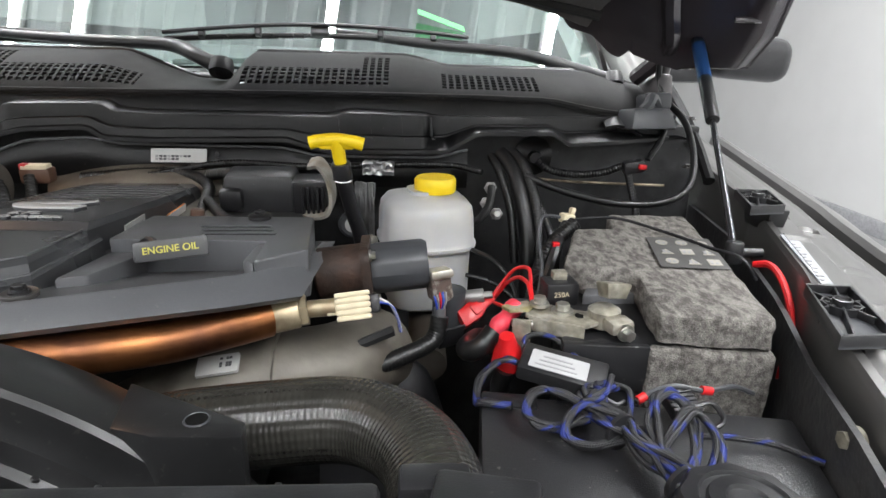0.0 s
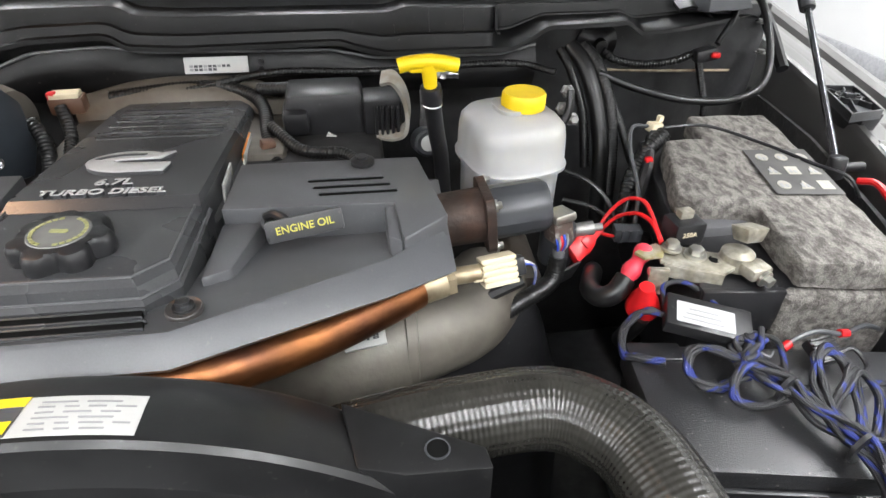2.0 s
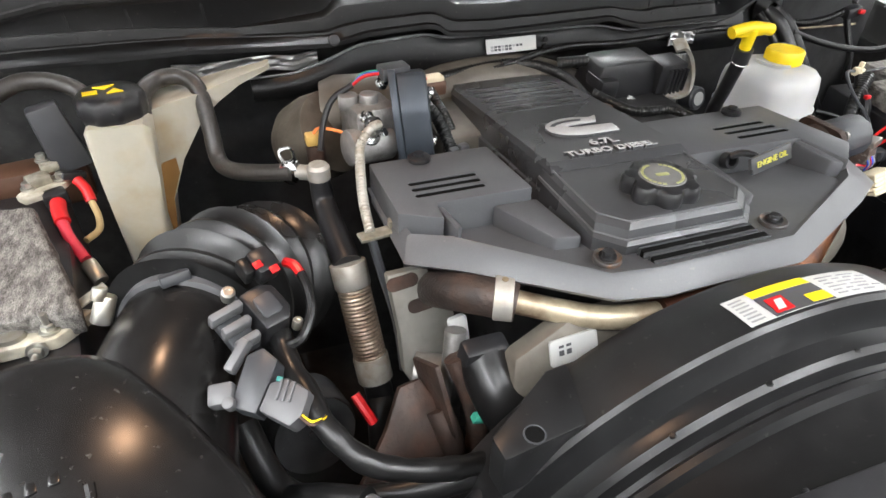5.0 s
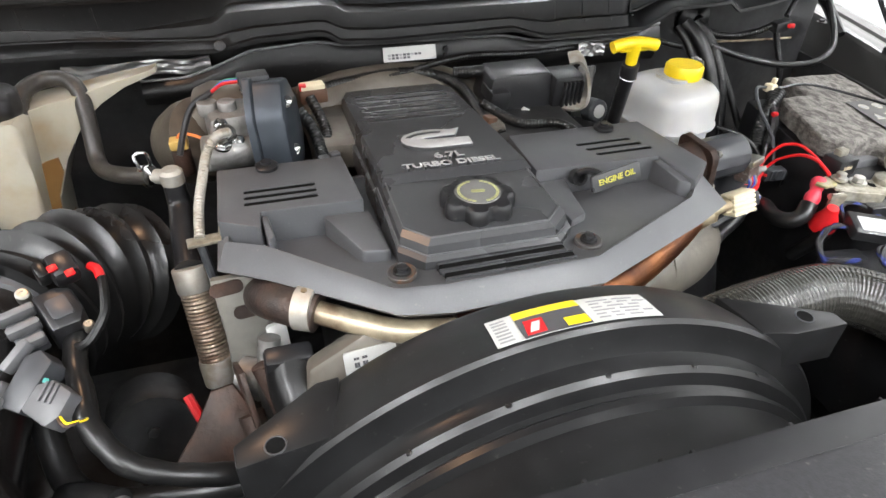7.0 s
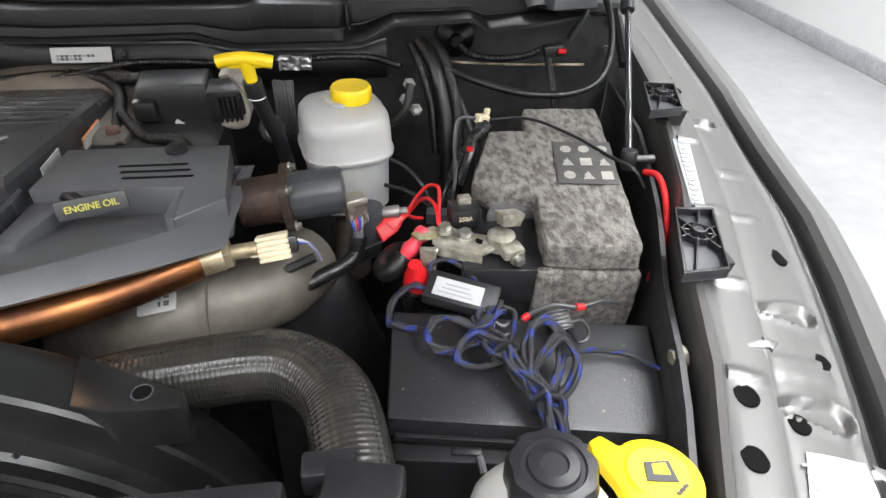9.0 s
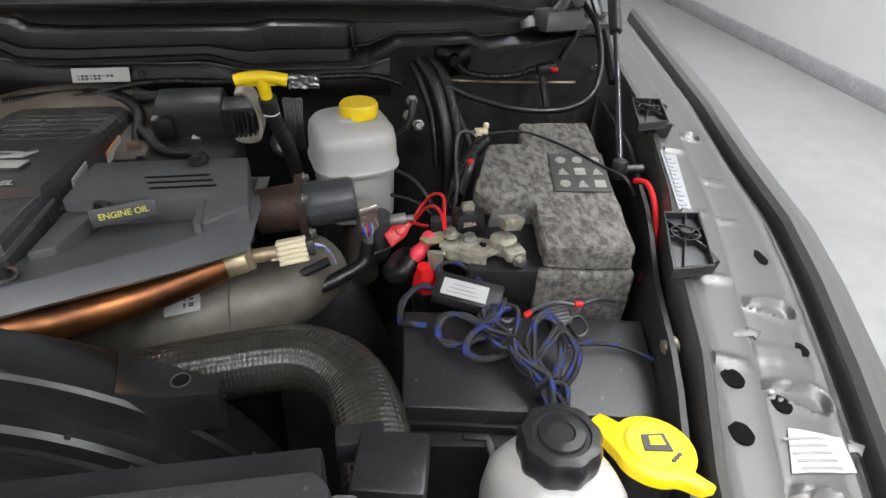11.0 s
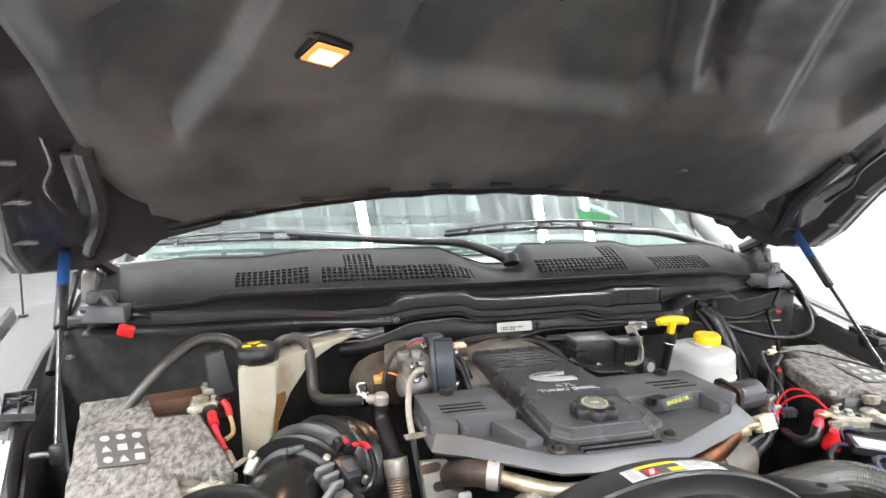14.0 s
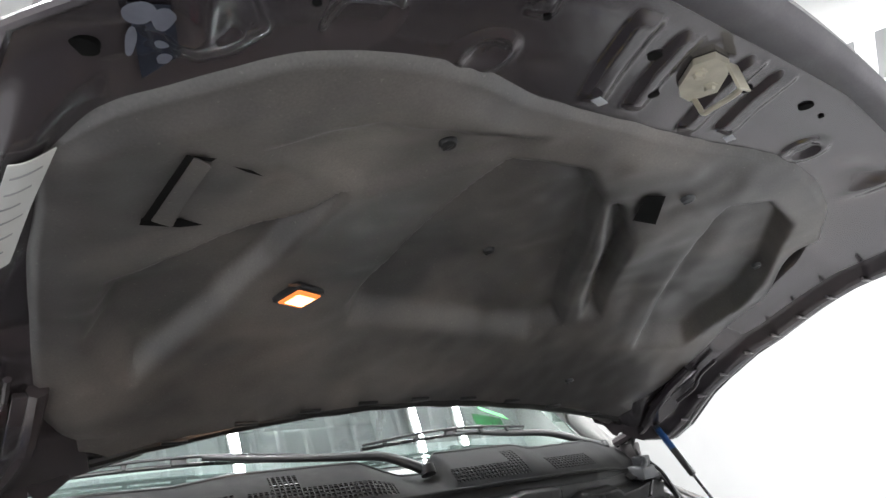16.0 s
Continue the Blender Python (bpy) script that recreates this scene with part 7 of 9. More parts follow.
lid = [(0.034 * math.cos(a), 0.034 * math.sin(a)) for a in np.linspace(radians(-60), radians(115), 18)] + [(-0.024, 0.044), (-0.036, 0.040), (-0.038, 0.028), (-0.033, 0.0)] + [(0.034 * math.cos(a), 0.034 * math.sin(a)) for a in np.linspace(radians(190), radians(270), 9)] + [(0.012, -0.046), (0.026, -0.046)]
prism(bm, lid, 0.0, 0.010, pose(0.652, -0.232, 1.197, -4, 4, 8), bev=0.003)
lathe(bm, [(0.0, 0.0125), (0.023, 0.0125), (0.026, 0.009)], pose(0.652, -0.232, 1.197, -4, 4, 8), 28)
lidp = part("lid", bm, YELLOW, wash, "yellow flip lid")
wm = pose(0.652, -0.232, 1.2105, -4, 4, 8)
for poly in ([(-0.012, -0.004), (0.010, -0.010), (0.013, 0.008), (-0.006, 0.011)],):
    bm = B()
    prism(bm, poly, -0.0008, 0.0004, wm)
    sym = part("windshield_symbol", bm, INK, lidp, "printed washer symbol")
    bm = B()
    prism(bm, [(0.55 * x + 0.002, 0.55 * y + 0.002) for x, y in poly], 0.0, 0.0008, wm)
    part("symbol_field", bm, YELLOW, sym)
for k in range(3):
    bm = B()
    prism(bm, rounded(0.004, 0.0025, 0.001, 2, 0.013 - 0.004 * k, -0.014 - 0.002 * k), -0.0008, 0.0005, wm)
    part("droplet", bm, INK, lidp)

# ---------------------------------------------------------------- fender trays, labels, screws, struts
def fender_tray(side, a, b, c, d, z, label):
    """A spoked plastic rest on the fender flange with a centre peg; corners from the back edge round."""
    base = Vector(((a[0] + c[0]) / 2 * side, (a[1] + c[1]) / 2, z - 0.02))
    t = thing("hood_rest", label, "hood rest", base, "hood rests on the fenders")
    poly = [(side * p[0], p[1]) for p in (a, b, c, d)]
    if side < 0:
        poly = poly[::-1]
    cx, cy = sum(p[0] for p in poly) / 4, sum(p[1] for p in poly) / 4
    px, py = cx + 0.004 * side, cy + 0.012
    bm = B()
    prism(bm, poly, z - 0.0125, z - 0.009, bev=0.001)
    part("floor", bm, GREYPL, t)
    bm = B()
    frustum(bm, (cx + 0.012 * side, cy, z - 0.045), (0.022, 0.06), (0.030, 0.07), 0.034, bev=0.003)
    part("foot", bm, BLACK, t)
    bm = B()
    inner_p = [(cx + (x - cx) * 0.88, cy + (y - cy) * 0.93) for x, y in poly]
    for i in range(4):
        q = [poly[i], poly[(i + 1) % 4], inner_p[(i + 1) % 4], inner_p[i]]
        prism(bm, q, z - 0.0105, z, bev=0.0008)
    part("rim", bm, BLACK, t)
    bm = B()
    lathe(bm, [(0.017, -0.010), (0.017, -0.001), (0.0155, -0.001), (0.0155, -0.010)], pose(px, py, z), 28)
    part("ring", bm, BLACK, t)
    bm = B()
    lathe(bm, [(0.009, -0.011), (0.0085, 0.0015), (0.0085, 0.003), (0.007, 0.0035), (0.0062, 0.001), (0.0, 0.001)], pose(px, py, z), 20)
    part("peg", bm, BLACK, t)
    for k in range(8):
        ang = 2 * math.pi * k / 8 + 0.3
        dx, dy = math.cos(ang), math.sin(ang)
        far = 0.017
        while inside(px + dx * (far + 0.002), py + dy * (far + 0.002), inner_p):
            far += 0.002
        bm = B()
        mx, my = px + dx * (0.009 + far) / 2, py + dy * (0.009 + far) / 2
        box(bm, (mx, my, z - 0.006), (far - 0.009, 0.0024, 0.009), (0, 0, math.degrees(ang)), bev=0.0006)
        part("spoke", bm, BLACK, t)


for side in (1, -1):
    fender_tray(side, (0.805, 0.082), (0.850, 0.076), (0.810, -0.034), (0.760, -0.036), 1.230, "black spoked plastic hood rest with a centre peg")
    fender_tray(side, (0.890, 0.392), (0.938, 0.384), (0.908, 0.292), (0.856, 0.284), 1.258, "black spoked plastic hood rest with a centre peg")
    quad = [(0.838, 0.106), (0.860, 0.106), (0.908, 0.250), (0.880, 0.250)]
    lab = tagged(part("paper_label", draped([(side * x, y) for x, y in quad], flange_z, 0.0022), LABELGREY, None), "printed label on the fender flange, its shade put into the grey", "label")
    for k in range(12):
        v = 0.06 + 0.075 * k
        L = lambda u, v: (side * ((quad[0][0] * (1 - u) + quad[1][0] * u) * (1 - v) + (quad[3][0] * (1 - u) + quad[2][0] * u) * v), quad[0][1] * (1 - v) + quad[3][1] * v)
        part("print_line", draped([L(0.15, v), L(0.8 - 0.15 * (k % 2), v), L(0.8 - 0.15 * (k % 2), v + 0.028), L(0.15, v + 0.028)], flange_z, 0.0030, 0.0006), GREYINK, lab)
    bm = B()
    bolt(bm, (side * 0.752, -0.088, 1.168), 0.0075, 0.014, (-side, 0, 0))
    single("fender_bolt", bm, BRASS, "dull plated bolt on the inner fender", "bolt")
    strut = thing("hood_strut", "gas strut propping the hood, black cylinder with blue print", "hood strut", (side * 0.812, 0.228, 1.2), "hood struts")
    lo, mid_p, hi = Vector((side * 0.812, 0.228, 1.212)), Vector((side * 0.860, 0.432, 1.352)), Vector((side * 0.892, 0.600, 1.478))
    lo2 = mid_p + (mid_p - hi) * 0.02
    bm = B()
    cyl(bm, lo, mid_p, 0.0045, seg=14)
    part("rod", bm, RODSTEEL, strut, "dark polished steel rod")
    bm = B()
    cyl(bm, mid_p, hi, 0.0105, seg=18, bev=0.002)
    cy = part("cylinder", bm, BLACK, strut)
    bm = B()
    cyl(bm, mid_p + (hi - mid_p) * 0.45, mid_p + (hi - mid_p) * 0.85, 0.0108, seg=18)
    part("print_sleeve", bm, material("blue_print", (0.012, 0.05, 0.16), 0.4), cy, "blue printed sleeve")
    for p, s in ((lo, 0.011), (hi, 0.012)):
        bm = B()
        cyl(bm, p - Vector((0, 0, 0.014)), p + Vector((0, 0.003, 0.014)), s, seg=16, bev=0.003)
        cyl(bm, p, p + Vector((side * 0.035, 0, 0.0)), 0.006, seg=12)
        part("socket", bm, BLACK, strut)
bm = draped([(0.778, -0.248), (0.842, -0.25), (0.850, -0.217), (0.801, -0.206)], flange_z, 0.0022)
lab = tagged(part("caution_label", bm, PAPER, None), "white caution label on the fender flange", "label")
for k in range(5):
    bm = draped([(0.790, -0.246 + 0.007 * k), (0.83, -0.247 + 0.007 * k), (0.83, -0.2445 + 0.007 * k), (0.790, -0.2435 + 0.007 * k)], flange_z, 0.003, 0.0006)
    part("print_line", bm, GREYINK, lab)


# ---------------------------------------------------------------- passenger side: coolant hoses
COOLHOSE = material("grey_brown_rubber", (0.034, 0.031, 0.028), 0.36, vary=0.25, scale=200, bump=0.15, bump_scale=700, dust=0.2)
casting("coolant_hose", "grey-black moulded coolant overflow hose", [(-0.82, 0.30, 1.13), (-0.76, 0.38, 1.20), (-0.69, 0.435, 1.27), (-0.64, 0.468, 1.300), (-0.60, 0.474, 1.302), (-0.565, 0.462, 1.290), (-0.55, 0.44, 1.27)], 0.0105, COOLHOSE, "hose")
ch = casting("coolant_hose", "bent black coolant hose running to the engine", [(-0.497, 0.430, 1.262), (-0.492, 0.455, 1.282), (-0.473, 0.480, 1.288), (-0.445, 0.478, 1.288), (-0.428, 0.462, 1.275), (-0.423, 0.435, 1.235), (-0.421, 0.410, 1.200), (-0.408, 0.380, 1.196), (-0.375, 0.330, 1.212), (-0.335, 0.286, 1.229)], 0.0108, COOLHOSE, "hose")
bm = B()
lathe(bm, [(0.0128, -0.006), (0.0145, -0.005), (0.0145, 0.005), (0.0128, 0.006)], frame3((-0.338, 0.288, 1.229), (0, 0.2, 1), (-0.6, 0.6, 0)), 20)
tube(bm, [(-0.345, 0.285, 1.242), (-0.348, 0.29, 1.256), (-0.335, 0.29, 1.258), (-0.332, 0.288, 1.243)], 0.0022, seg=6, n=4)
part("spring_clamp", bm, CHROME, ch, "bright spring clamp")
fit = thing("coolant_fitting", "pale metal coolant fitting with black pipe", "fitting", (-0.309, 0.265, 1.2))
bm = B()
lathe(bm, [(0.011, -0.012), (0.0135, -0.010), (0.0135, 0.004), (0.010, 0.008), (0.0, 0.009)], pose(-0.309, 0.266, 1.238), 20)
cyl(bm, (-0.33, 0.283, 1.230), (-0.309, 0.266, 1.234), 0.009, seg=14)
part("valve", bm, TAN, fit)
bm = B()
tube(bm, [(-0.309, 0.266, 1.228), (-0.308, 0.258, 1.20), (-0.306, 0.225, 1.186), (-0.3005, 0.172, 1.168)], 0.0145, seg=18, n=6, radius=lambda s: 0.0125 + 0.03 * s)
part("pipe", bm, BLACK, fit)
BRAID = material("tarnished_braid", (0.36, 0.29, 0.22), 0.4, metal=0.6, vary=0.3, scale=400, second=(0.22, 0.16, 0.12), mix_scale=30)
flex = thing("flex_pipe", "braided steel flexible pipe with crimped ends", "pipe", (-0.295, 0.12, 1.05))
A0, A1 = Vector((-0.3005, 0.174, 1.170)), Vector((-0.290, 0.117, 1.036))
at = lambda t: A0 + (A1 - A0) * t
bm = B()
tube(bm, [at(0.18), at(0.5), at(0.80)], 0.019, seg=24, step=0.0012, radius=lambda s: 0.0186 + 0.0007 * math.sin(s * 2 * math.pi / 0.0045))
part("braid", bm, BRAID, flex, "braided steel sleeve")
for a, b in ((0.0, 0.2), (0.78, 1.0)):
    bm = B()
    cyl(bm, at(a), at(b), 0.0206, seg=24, bev=0.0015)
    part("ferrule", bm, TAN, flex, "crimped ferrule")
bm = B()
tube(bm, [at(1.0), at(1.15), (-0.292, 0.09, 1.0), (-0.30, 0.06, 0.93)], 0.0165, seg=16, n=5)
part("lower_hose", bm, RUBBER, flex)
for k in range(3):
    bm = B()
    box(bm, (-0.318 + 0.005 * k, 0.222 - 0.012 * k, 1.155 + 0.006 * k), (0.008, 0.012, 0.01), (20 * k, 10, 5), bev=0.002)
    part("clip", bm, LTGREY, flex)

# ---------------------------------------------------------------- turbo actuator
ACTUATOR = material("blue_grey_casting", (0.052, 0.062, 0.076), 0.40, metal=0.4, vary=0.1)
TANCAST = material("tan_casting", (0.095, 0.082, 0.064), 0.55, metal=0.3, vary=0.2, second=(0.060, 0.046, 0.034), mix_scale=16, bump=0.3, bump_scale=150)
turbo = thing("turbo_actuator", "blue-grey turbocharger actuator with cast aluminium body", "turbo actuator", (-0.2, 0.32, 1.2))
bm = B()
prism(bm, [(-0.045, -0.05), (0.030, -0.055), (0.048, -0.02), (0.042, 0.03), (0.010, 0.058), (-0.030, 0.060), (-0.048, 0.02)], -0.010, 0.024, frame3((-0.182, 0.318, 1.262), (0.25, 0.95, -0.2), (-0.05, 0.2, 1)), bev=0.006)
part("actuator_cover", bm, ACTUATOR, turbo, "smooth blue-grey cover")
bm = B()
prism(bm, [(-0.052, -0.055), (0.036, -0.060), (0.054, -0.02), (0.048, 0.035), (0.012, 0.064), (-0.034, 0.066), (-0.054, 0.02)], -0.020, -0.011, frame3((-0.182, 0.318, 1.262), (0.25, 0.95, -0.2), (-0.05, 0.2, 1)), bev=0.004)
part("flange", bm, ACTUATOR, turbo)
bm = B()
box(bm, (-0.235, 0.318, 1.268), (0.055, 0.06, 0.05), (0, 0, 10), bev=0.008)
cyl(bm, (-0.258, 0.32, 1.285), (-0.258, 0.32, 1.302), 0.012, seg=16, bev=0.002)
cyl(bm, (-0.235, 0.312, 1.29), (-0.235, 0.312, 1.304), 0.011, seg=16, bev=0.002)
cyl(bm, (-0.215, 0.30, 1.245), (-0.27, 0.285, 1.250), 0.022, seg=20, bev=0.003)
part("valve_body", bm, CAST, turbo, "cast aluminium valve body")
for p in ((-0.246, 0.288, 1.284), (-0.230, 0.286, 1.262), (-0.212, 0.345, 1.300), (-0.166, 0.292, 1.24), (-0.162, 0.35, 1.262), (-0.168, 0.30, 1.30)):
    bm = B()
    bolt(bm, p, 0.0055, 0.010, (0.5, -0.6, 0.5))
    part("bolt", bm, CHROME, turbo)
bm = B()
box(bm, (-0.200, 0.325, 1.322), (0.036, 0.024, 0.016), (0, 0, 8), bev=0.003)
conn = part("connector", bm, GREYPL, turbo)
for k, mat in enumerate((RED, BLUE, material("green_wire", (0.02, 0.3, 0.2), 0.4))):
    bm = B()
    tube(bm, [(-0.218, 0.322 + 0.004 * k, 1.322), (-0.236, 0.324 + 0.004 * k, 1.320), (-0.25, 0.325, 1.311)], 0.0022, seg=6, n=4)
    part("wire", bm, mat, conn)
bm = B()
tube(bm, [(-0.25, 0.325, 1.311), (-0.275, 0.328, 1.295), (-0.29, 0.32, 1.27), (-0.30, 0.30, 1.245)], 0.004, seg=8, n=6)
part("lead", bm, BLACK, turbo)
bm = B()
lathe(bm, [(0.045, -0.05), (0.055, -0.03), (0.058, 0.0), (0.055, 0.03), (0.03, 0.045), (0.0, 0.05)], Matrix.Translation((-0.285, 0.40, 1.215)) @ pose(0, 0, 0, 60, 0, 40), 32)
single("turbo_housing", bm, TANCAST, "tan-brown cast turbocharger housing", "turbocharger")
bm = B()
lathe(bm, [(0.040, -0.05), (0.048, -0.03), (0.048, 0.03), (0.040, 0.05), (0.0, 0.052)], Matrix.Translation((-0.23, 0.40, 1.245)) @ pose(0, 0, 0, 90, 0, 80), 32)
single("exhaust_manifold", bm, GREYCAST, "tan-grey exhaust casting behind the actuator", "engine casting")
casting("heat_shield", "tan heat shield behind the engine cover", [(-0.14, 0.48, 1.20), (-0.05, 0.50, 1.215), (0.06, 0.50, 1.215), (0.14, 0.47, 1.19)], 0.045, GREYCAST, "heat shield")

bm = B()
tube(bm, [(-0.236, 0.262, 1.286), (-0.248, 0.250, 1.288), (-0.262, 0.245, 1.272), (-0.270, 0.215, 1.255), (-0.276, 0.180, 1.240), (-0.278, 0.146, 1.223)], 0.0055, seg=12, step=0.0015, radius=lambda s: 0.0054 + 0.0005 * math.sin(s * 2 * math.pi / 0.0042))
wh = single("speed_sensor_hose", bm, TAN, "pale ribbed sensor hose", "hose")
for p in ((-0.240, 0.272, 1.280), (-0.246, 0.266, 1.270)):
    bm = B()
    bolt(bm, p, 0.008, 0.010, (0.2, -0.5, 0.8))
    part("clip", bm, CHROME, wh)
bm = B()
box(bm, (-0.266, 0.145, 1.221), (0.050, 0.016, 0.004), (0, 0, 8), bev=0.001)
box(bm, (-0.252, 0.150, 1.227), (0.012, 0.010, 0.010), bev=0.002)
part("bracket", bm, BRASS, wh, "plated bracket")
bm = B()
tube(bm, [(-0.278, 0.142, 1.219), (-0.272, 0.130, 1.18), (-0.262, 0.115, 1.12), (-0.258, 0.11, 1.05)], 0.005, seg=8, n=4)
part("lower_lead", bm, GREYPL, wh)
snr = thing("temperature_sensor", "rust-red sensor plug with a yellow collar", "sensor", (-0.30, 0.33, 1.2))
bm = B()
cyl(bm, (-0.302, 0.330, 1.205), (-0.302, 0.330, 1.240), 0.012, seg=18, bev=0.002)
part("body", bm, RUST, snr)
bm = B()
box(bm, (-0.302, 0.330, 1.247), (0.022, 0.018, 0.014), bev=0.003)
part("collar", bm, material("ochre_plastic", (0.55, 0.36, 0.10), 0.5), snr)
bm = B()
tube(bm, [(-0.302, 0.33, 1.254), (-0.295, 0.325, 1.262), (-0.275, 0.31, 1.262), (-0.26, 0.30, 1.255)], 0.002, seg=6, n=5)
part("wire", bm, material("orange_wire", (0.7, 0.2, 0.05), 0.4), snr)

# wiring between the actuator and the centre panel
cable("wiring_loom", "black ribbed loom beside the actuator", [(-0.15, 0.36, 1.262), (-0.135, 0.345, 1.24), (-0.128, 0.32, 1.215), (-0.125, 0.28, 1.20)], 0.0085, RUBBER, loom=0.0008, seg=10)
cable("wiring_loom", "black ribbed loom beside the actuator", [(-0.13, 0.40, 1.262), (-0.118, 0.375, 1.235), (-0.115, 0.34, 1.215)], 0.0075, RUBBER, loom=0.0008, seg=10)
inj = thing("injector_connector", "pale and red injector wire connector", "connector", (-0.12, 0.41, 1.25))
bm = B()
box(bm, (-0.125, 0.412, 1.262), (0.040, 0.026, 0.022), (0, 0, 6), bev=0.004)
part("body", bm, BROWNPL, inj)
bm = B()
box(bm, (-0.125, 0.410, 1.274), (0.034, 0.020, 0.008), (0, 0, 6), bev=0.002)
part("cap", bm, BEIGE, inj)
bm = B()
box(bm, (-0.138, 0.404, 1.275), (0.010, 0.010, 0.010), bev=0.002)
part("red_lock", bm, RED, inj)
for p in ((-0.128, 0.305, 1.213), (-0.112, 0.312, 1.213)):
    bm = B()
    box(bm, p, (0.014, 0.012, 0.012), (0, 0, 20), bev=0.003)
    single("wire_clip", bm, LTGREY, "pale plastic wire clip beside the cover", "clip")

# ---------------------------------------------------------------- lower front, passenger side
br = thing("engine_bracket", "rust-brown steel bracket low beside the fan", "bracket", (-0.28, 0.02, 1.05))
bm = B()
prism(bm, [(-0.085, -0.040), (0.030, -0.055), (0.048, 0.010), (0.040, 0.050), (0.018, 0.052), (-0.012, 0.020)], -0.004, 0.004, frame3((-0.292, -0.010, 1.080), (0.95, 0.2, 0.12), (0.12, 0.62, 0.77)), bev=0.002)
box(bm, (-0.252, 0.012, 1.110), (0.006, 0.05, 0.075), (-30, 0, 14), bev=0.002)
part("plate", bm, RUST, br)
PALECAST = material("pale_casting", (0.18, 0.174, 0.155), 0.5, metal=0.2, vary=0.15, second=(0.17, 0.155, 0.13), mix_scale=14, bump=0.2, bump_scale=150)
lpm = frame3((-0.238, 0.088, 1.130), (1, 0.1, 0.05), (0.05, 0.35, 1))
bm = B()
prism(bm, [(-0.030, 0.072), (0.012, 0.068), (0.034, 0.030), (0.030, -0.075), (-0.020, -0.080), (-0.034, -0.040), (-0.030, 0.006)], -0.006, 0.006, lpm, bev=0.003)
lift = single("engine_lift_plate", bm, PALECAST, "pale grey lifting plate with dark slots", "engine casting")
for sx, sy, sw in ((-0.016, 0.060, 0.034), (0.004, 0.030, 0.040)):
    bm = B()
    prism(bm, rounded(sw, 0.015, 0.007, 4, sx, sy), 0.0055, 0.0072, lpm)
    part("slot", bm, RUST, lift, "dark slot")
bm = B()
prism(bm, rounded(0.020, 0.034, 0.004), -0.003, 0.003, frame3((-0.214, 0.052, 1.150), (1, 0.2, 0), (0, 0.3, 0.95)), bev=0.001)
single("mounting_tab", bm, PAPER, "white plastic tab beside the black guard", "tab")
casting("oil_drain_pipe", "dull curved steel pipe beside the guard", [(-0.222, 0.040, 1.165), (-0.228, 0.030, 1.135), (-0.232, 0.026, 1.10), (-0.230, 0.03, 1.04)], 0.011, CAST, "pipe")
casting("lower_pipe", "grey cast water pipe low in the bay", [(-0.26, 0.06, 1.10), (-0.225, 0.045, 1.095), (-0.20, 0.05, 1.06), (-0.20, 0.07, 1.0)], 0.020, CAST, "pipe")
casting("lower_pipe", "dark brown pipe low in the bay", [(-0.232, 0.015, 1.155), (-0.222, 0.0, 1.12), (-0.215, -0.01, 1.07), (-0.22, 0.0, 0.98)], 0.011, RUST, "pipe")
casting("lower_pipe", "dark brown pipe low in the bay", [(-0.252, 0.005, 1.10), (-0.245, -0.015, 1.07), (-0.24, -0.02, 1.0)], 0.013, RUST, "pipe")
casting("water_outlet", "black rubber elbow below the steel pipe", [(-0.205, 0.01, 1.150), (-0.20, -0.02, 1.13), (-0.185, -0.035, 1.10), (-0.15, -0.035, 1.05)], 0.026, RUBBER, "hose")
casting("radiator_hose", "black lower hose crossing in front of the engine", [(-0.43, 0.02, 1.13), (-0.41, -0.03, 1.10), (-0.37, -0.06, 1.10), (-0.31, -0.08, 1.115), (-0.25, -0.085, 1.12), (-0.18, -0.07, 1.09)], 0.0125, RUBBER, "hose")
casting("radiator_hose", "black lower hose crossing in front of the engine", [(-0.30, -0.14, 1.08), (-0.26, -0.115, 1.11), (-0.21, -0.105, 1.12), (-0.17, -0.10, 1.05)], 0.016, BLACK, "hose")
ac = thing("air_conditioning_line", "bare aluminium line with a black sleeve", "pipe", (-0.335, -0.14, 1.1))
bm = B()
tube(bm, [(-0.345, -0.105, 1.155), (-0.332, -0.125, 1.160), (-0.322, -0.145, 1.150), (-0.325, -0.17, 1.115), (-0.34, -0.19, 1.05)], 0.0095, seg=16, n=6)
part("line", bm, LTGREY, ac)
bm = B()
tube(bm, [(-0.40, -0.06, 1.12), (-0.375, -0.08, 1.14), (-0.345, -0.104, 1.156)], 0.0125, seg=16, n=5)
part("sleeve", bm, RUBBER, ac)
pulley = thing("idler_pulley", "dark grooved pulley low in the engine bay", "pulley", (-0.375, 0.105, 1.0))
pm = Matrix.Translation((-0.375, 0.105, 1.005)) @ pose(0, 0, 0, 72, 0, 12)
bm = B()
lathe(bm, [(0.030, -0.03), (0.046, -0.03)] + [(0.050 - 0.004 * (k % 2), -0.027 + 0.006 * k) for k in range(10)] + [(0.046, 0.03), (0.030, 0.024)], pm, 40)
part("rim", bm, DARK, pulley)
bm = B()
lathe(bm, [(0.0, 0.020), (0.012, 0.022), (0.016, 0.014), (0.030, 0.012), (0.031, 0.0), (0.0, -0.005)], pm, 32)
part("hub", bm, GREYPL, pulley)
bm = B()
bolt(bm, pm @ Vector((0, 0, 0.020)), 0.007, 0.008, pm.to_3x3() @ Vector((0, 0, 1)))
part("bolt", bm, DARK, pulley)
bm = B()
box(bm, (-0.209, 0.015, 1.128), (0.046, 0.022, 0.095), (12, 4, 4), bev=0.005)
single("belt_guard", bm, BLACK, "matt black guard beside the timing cover", "guard")
bm = B()
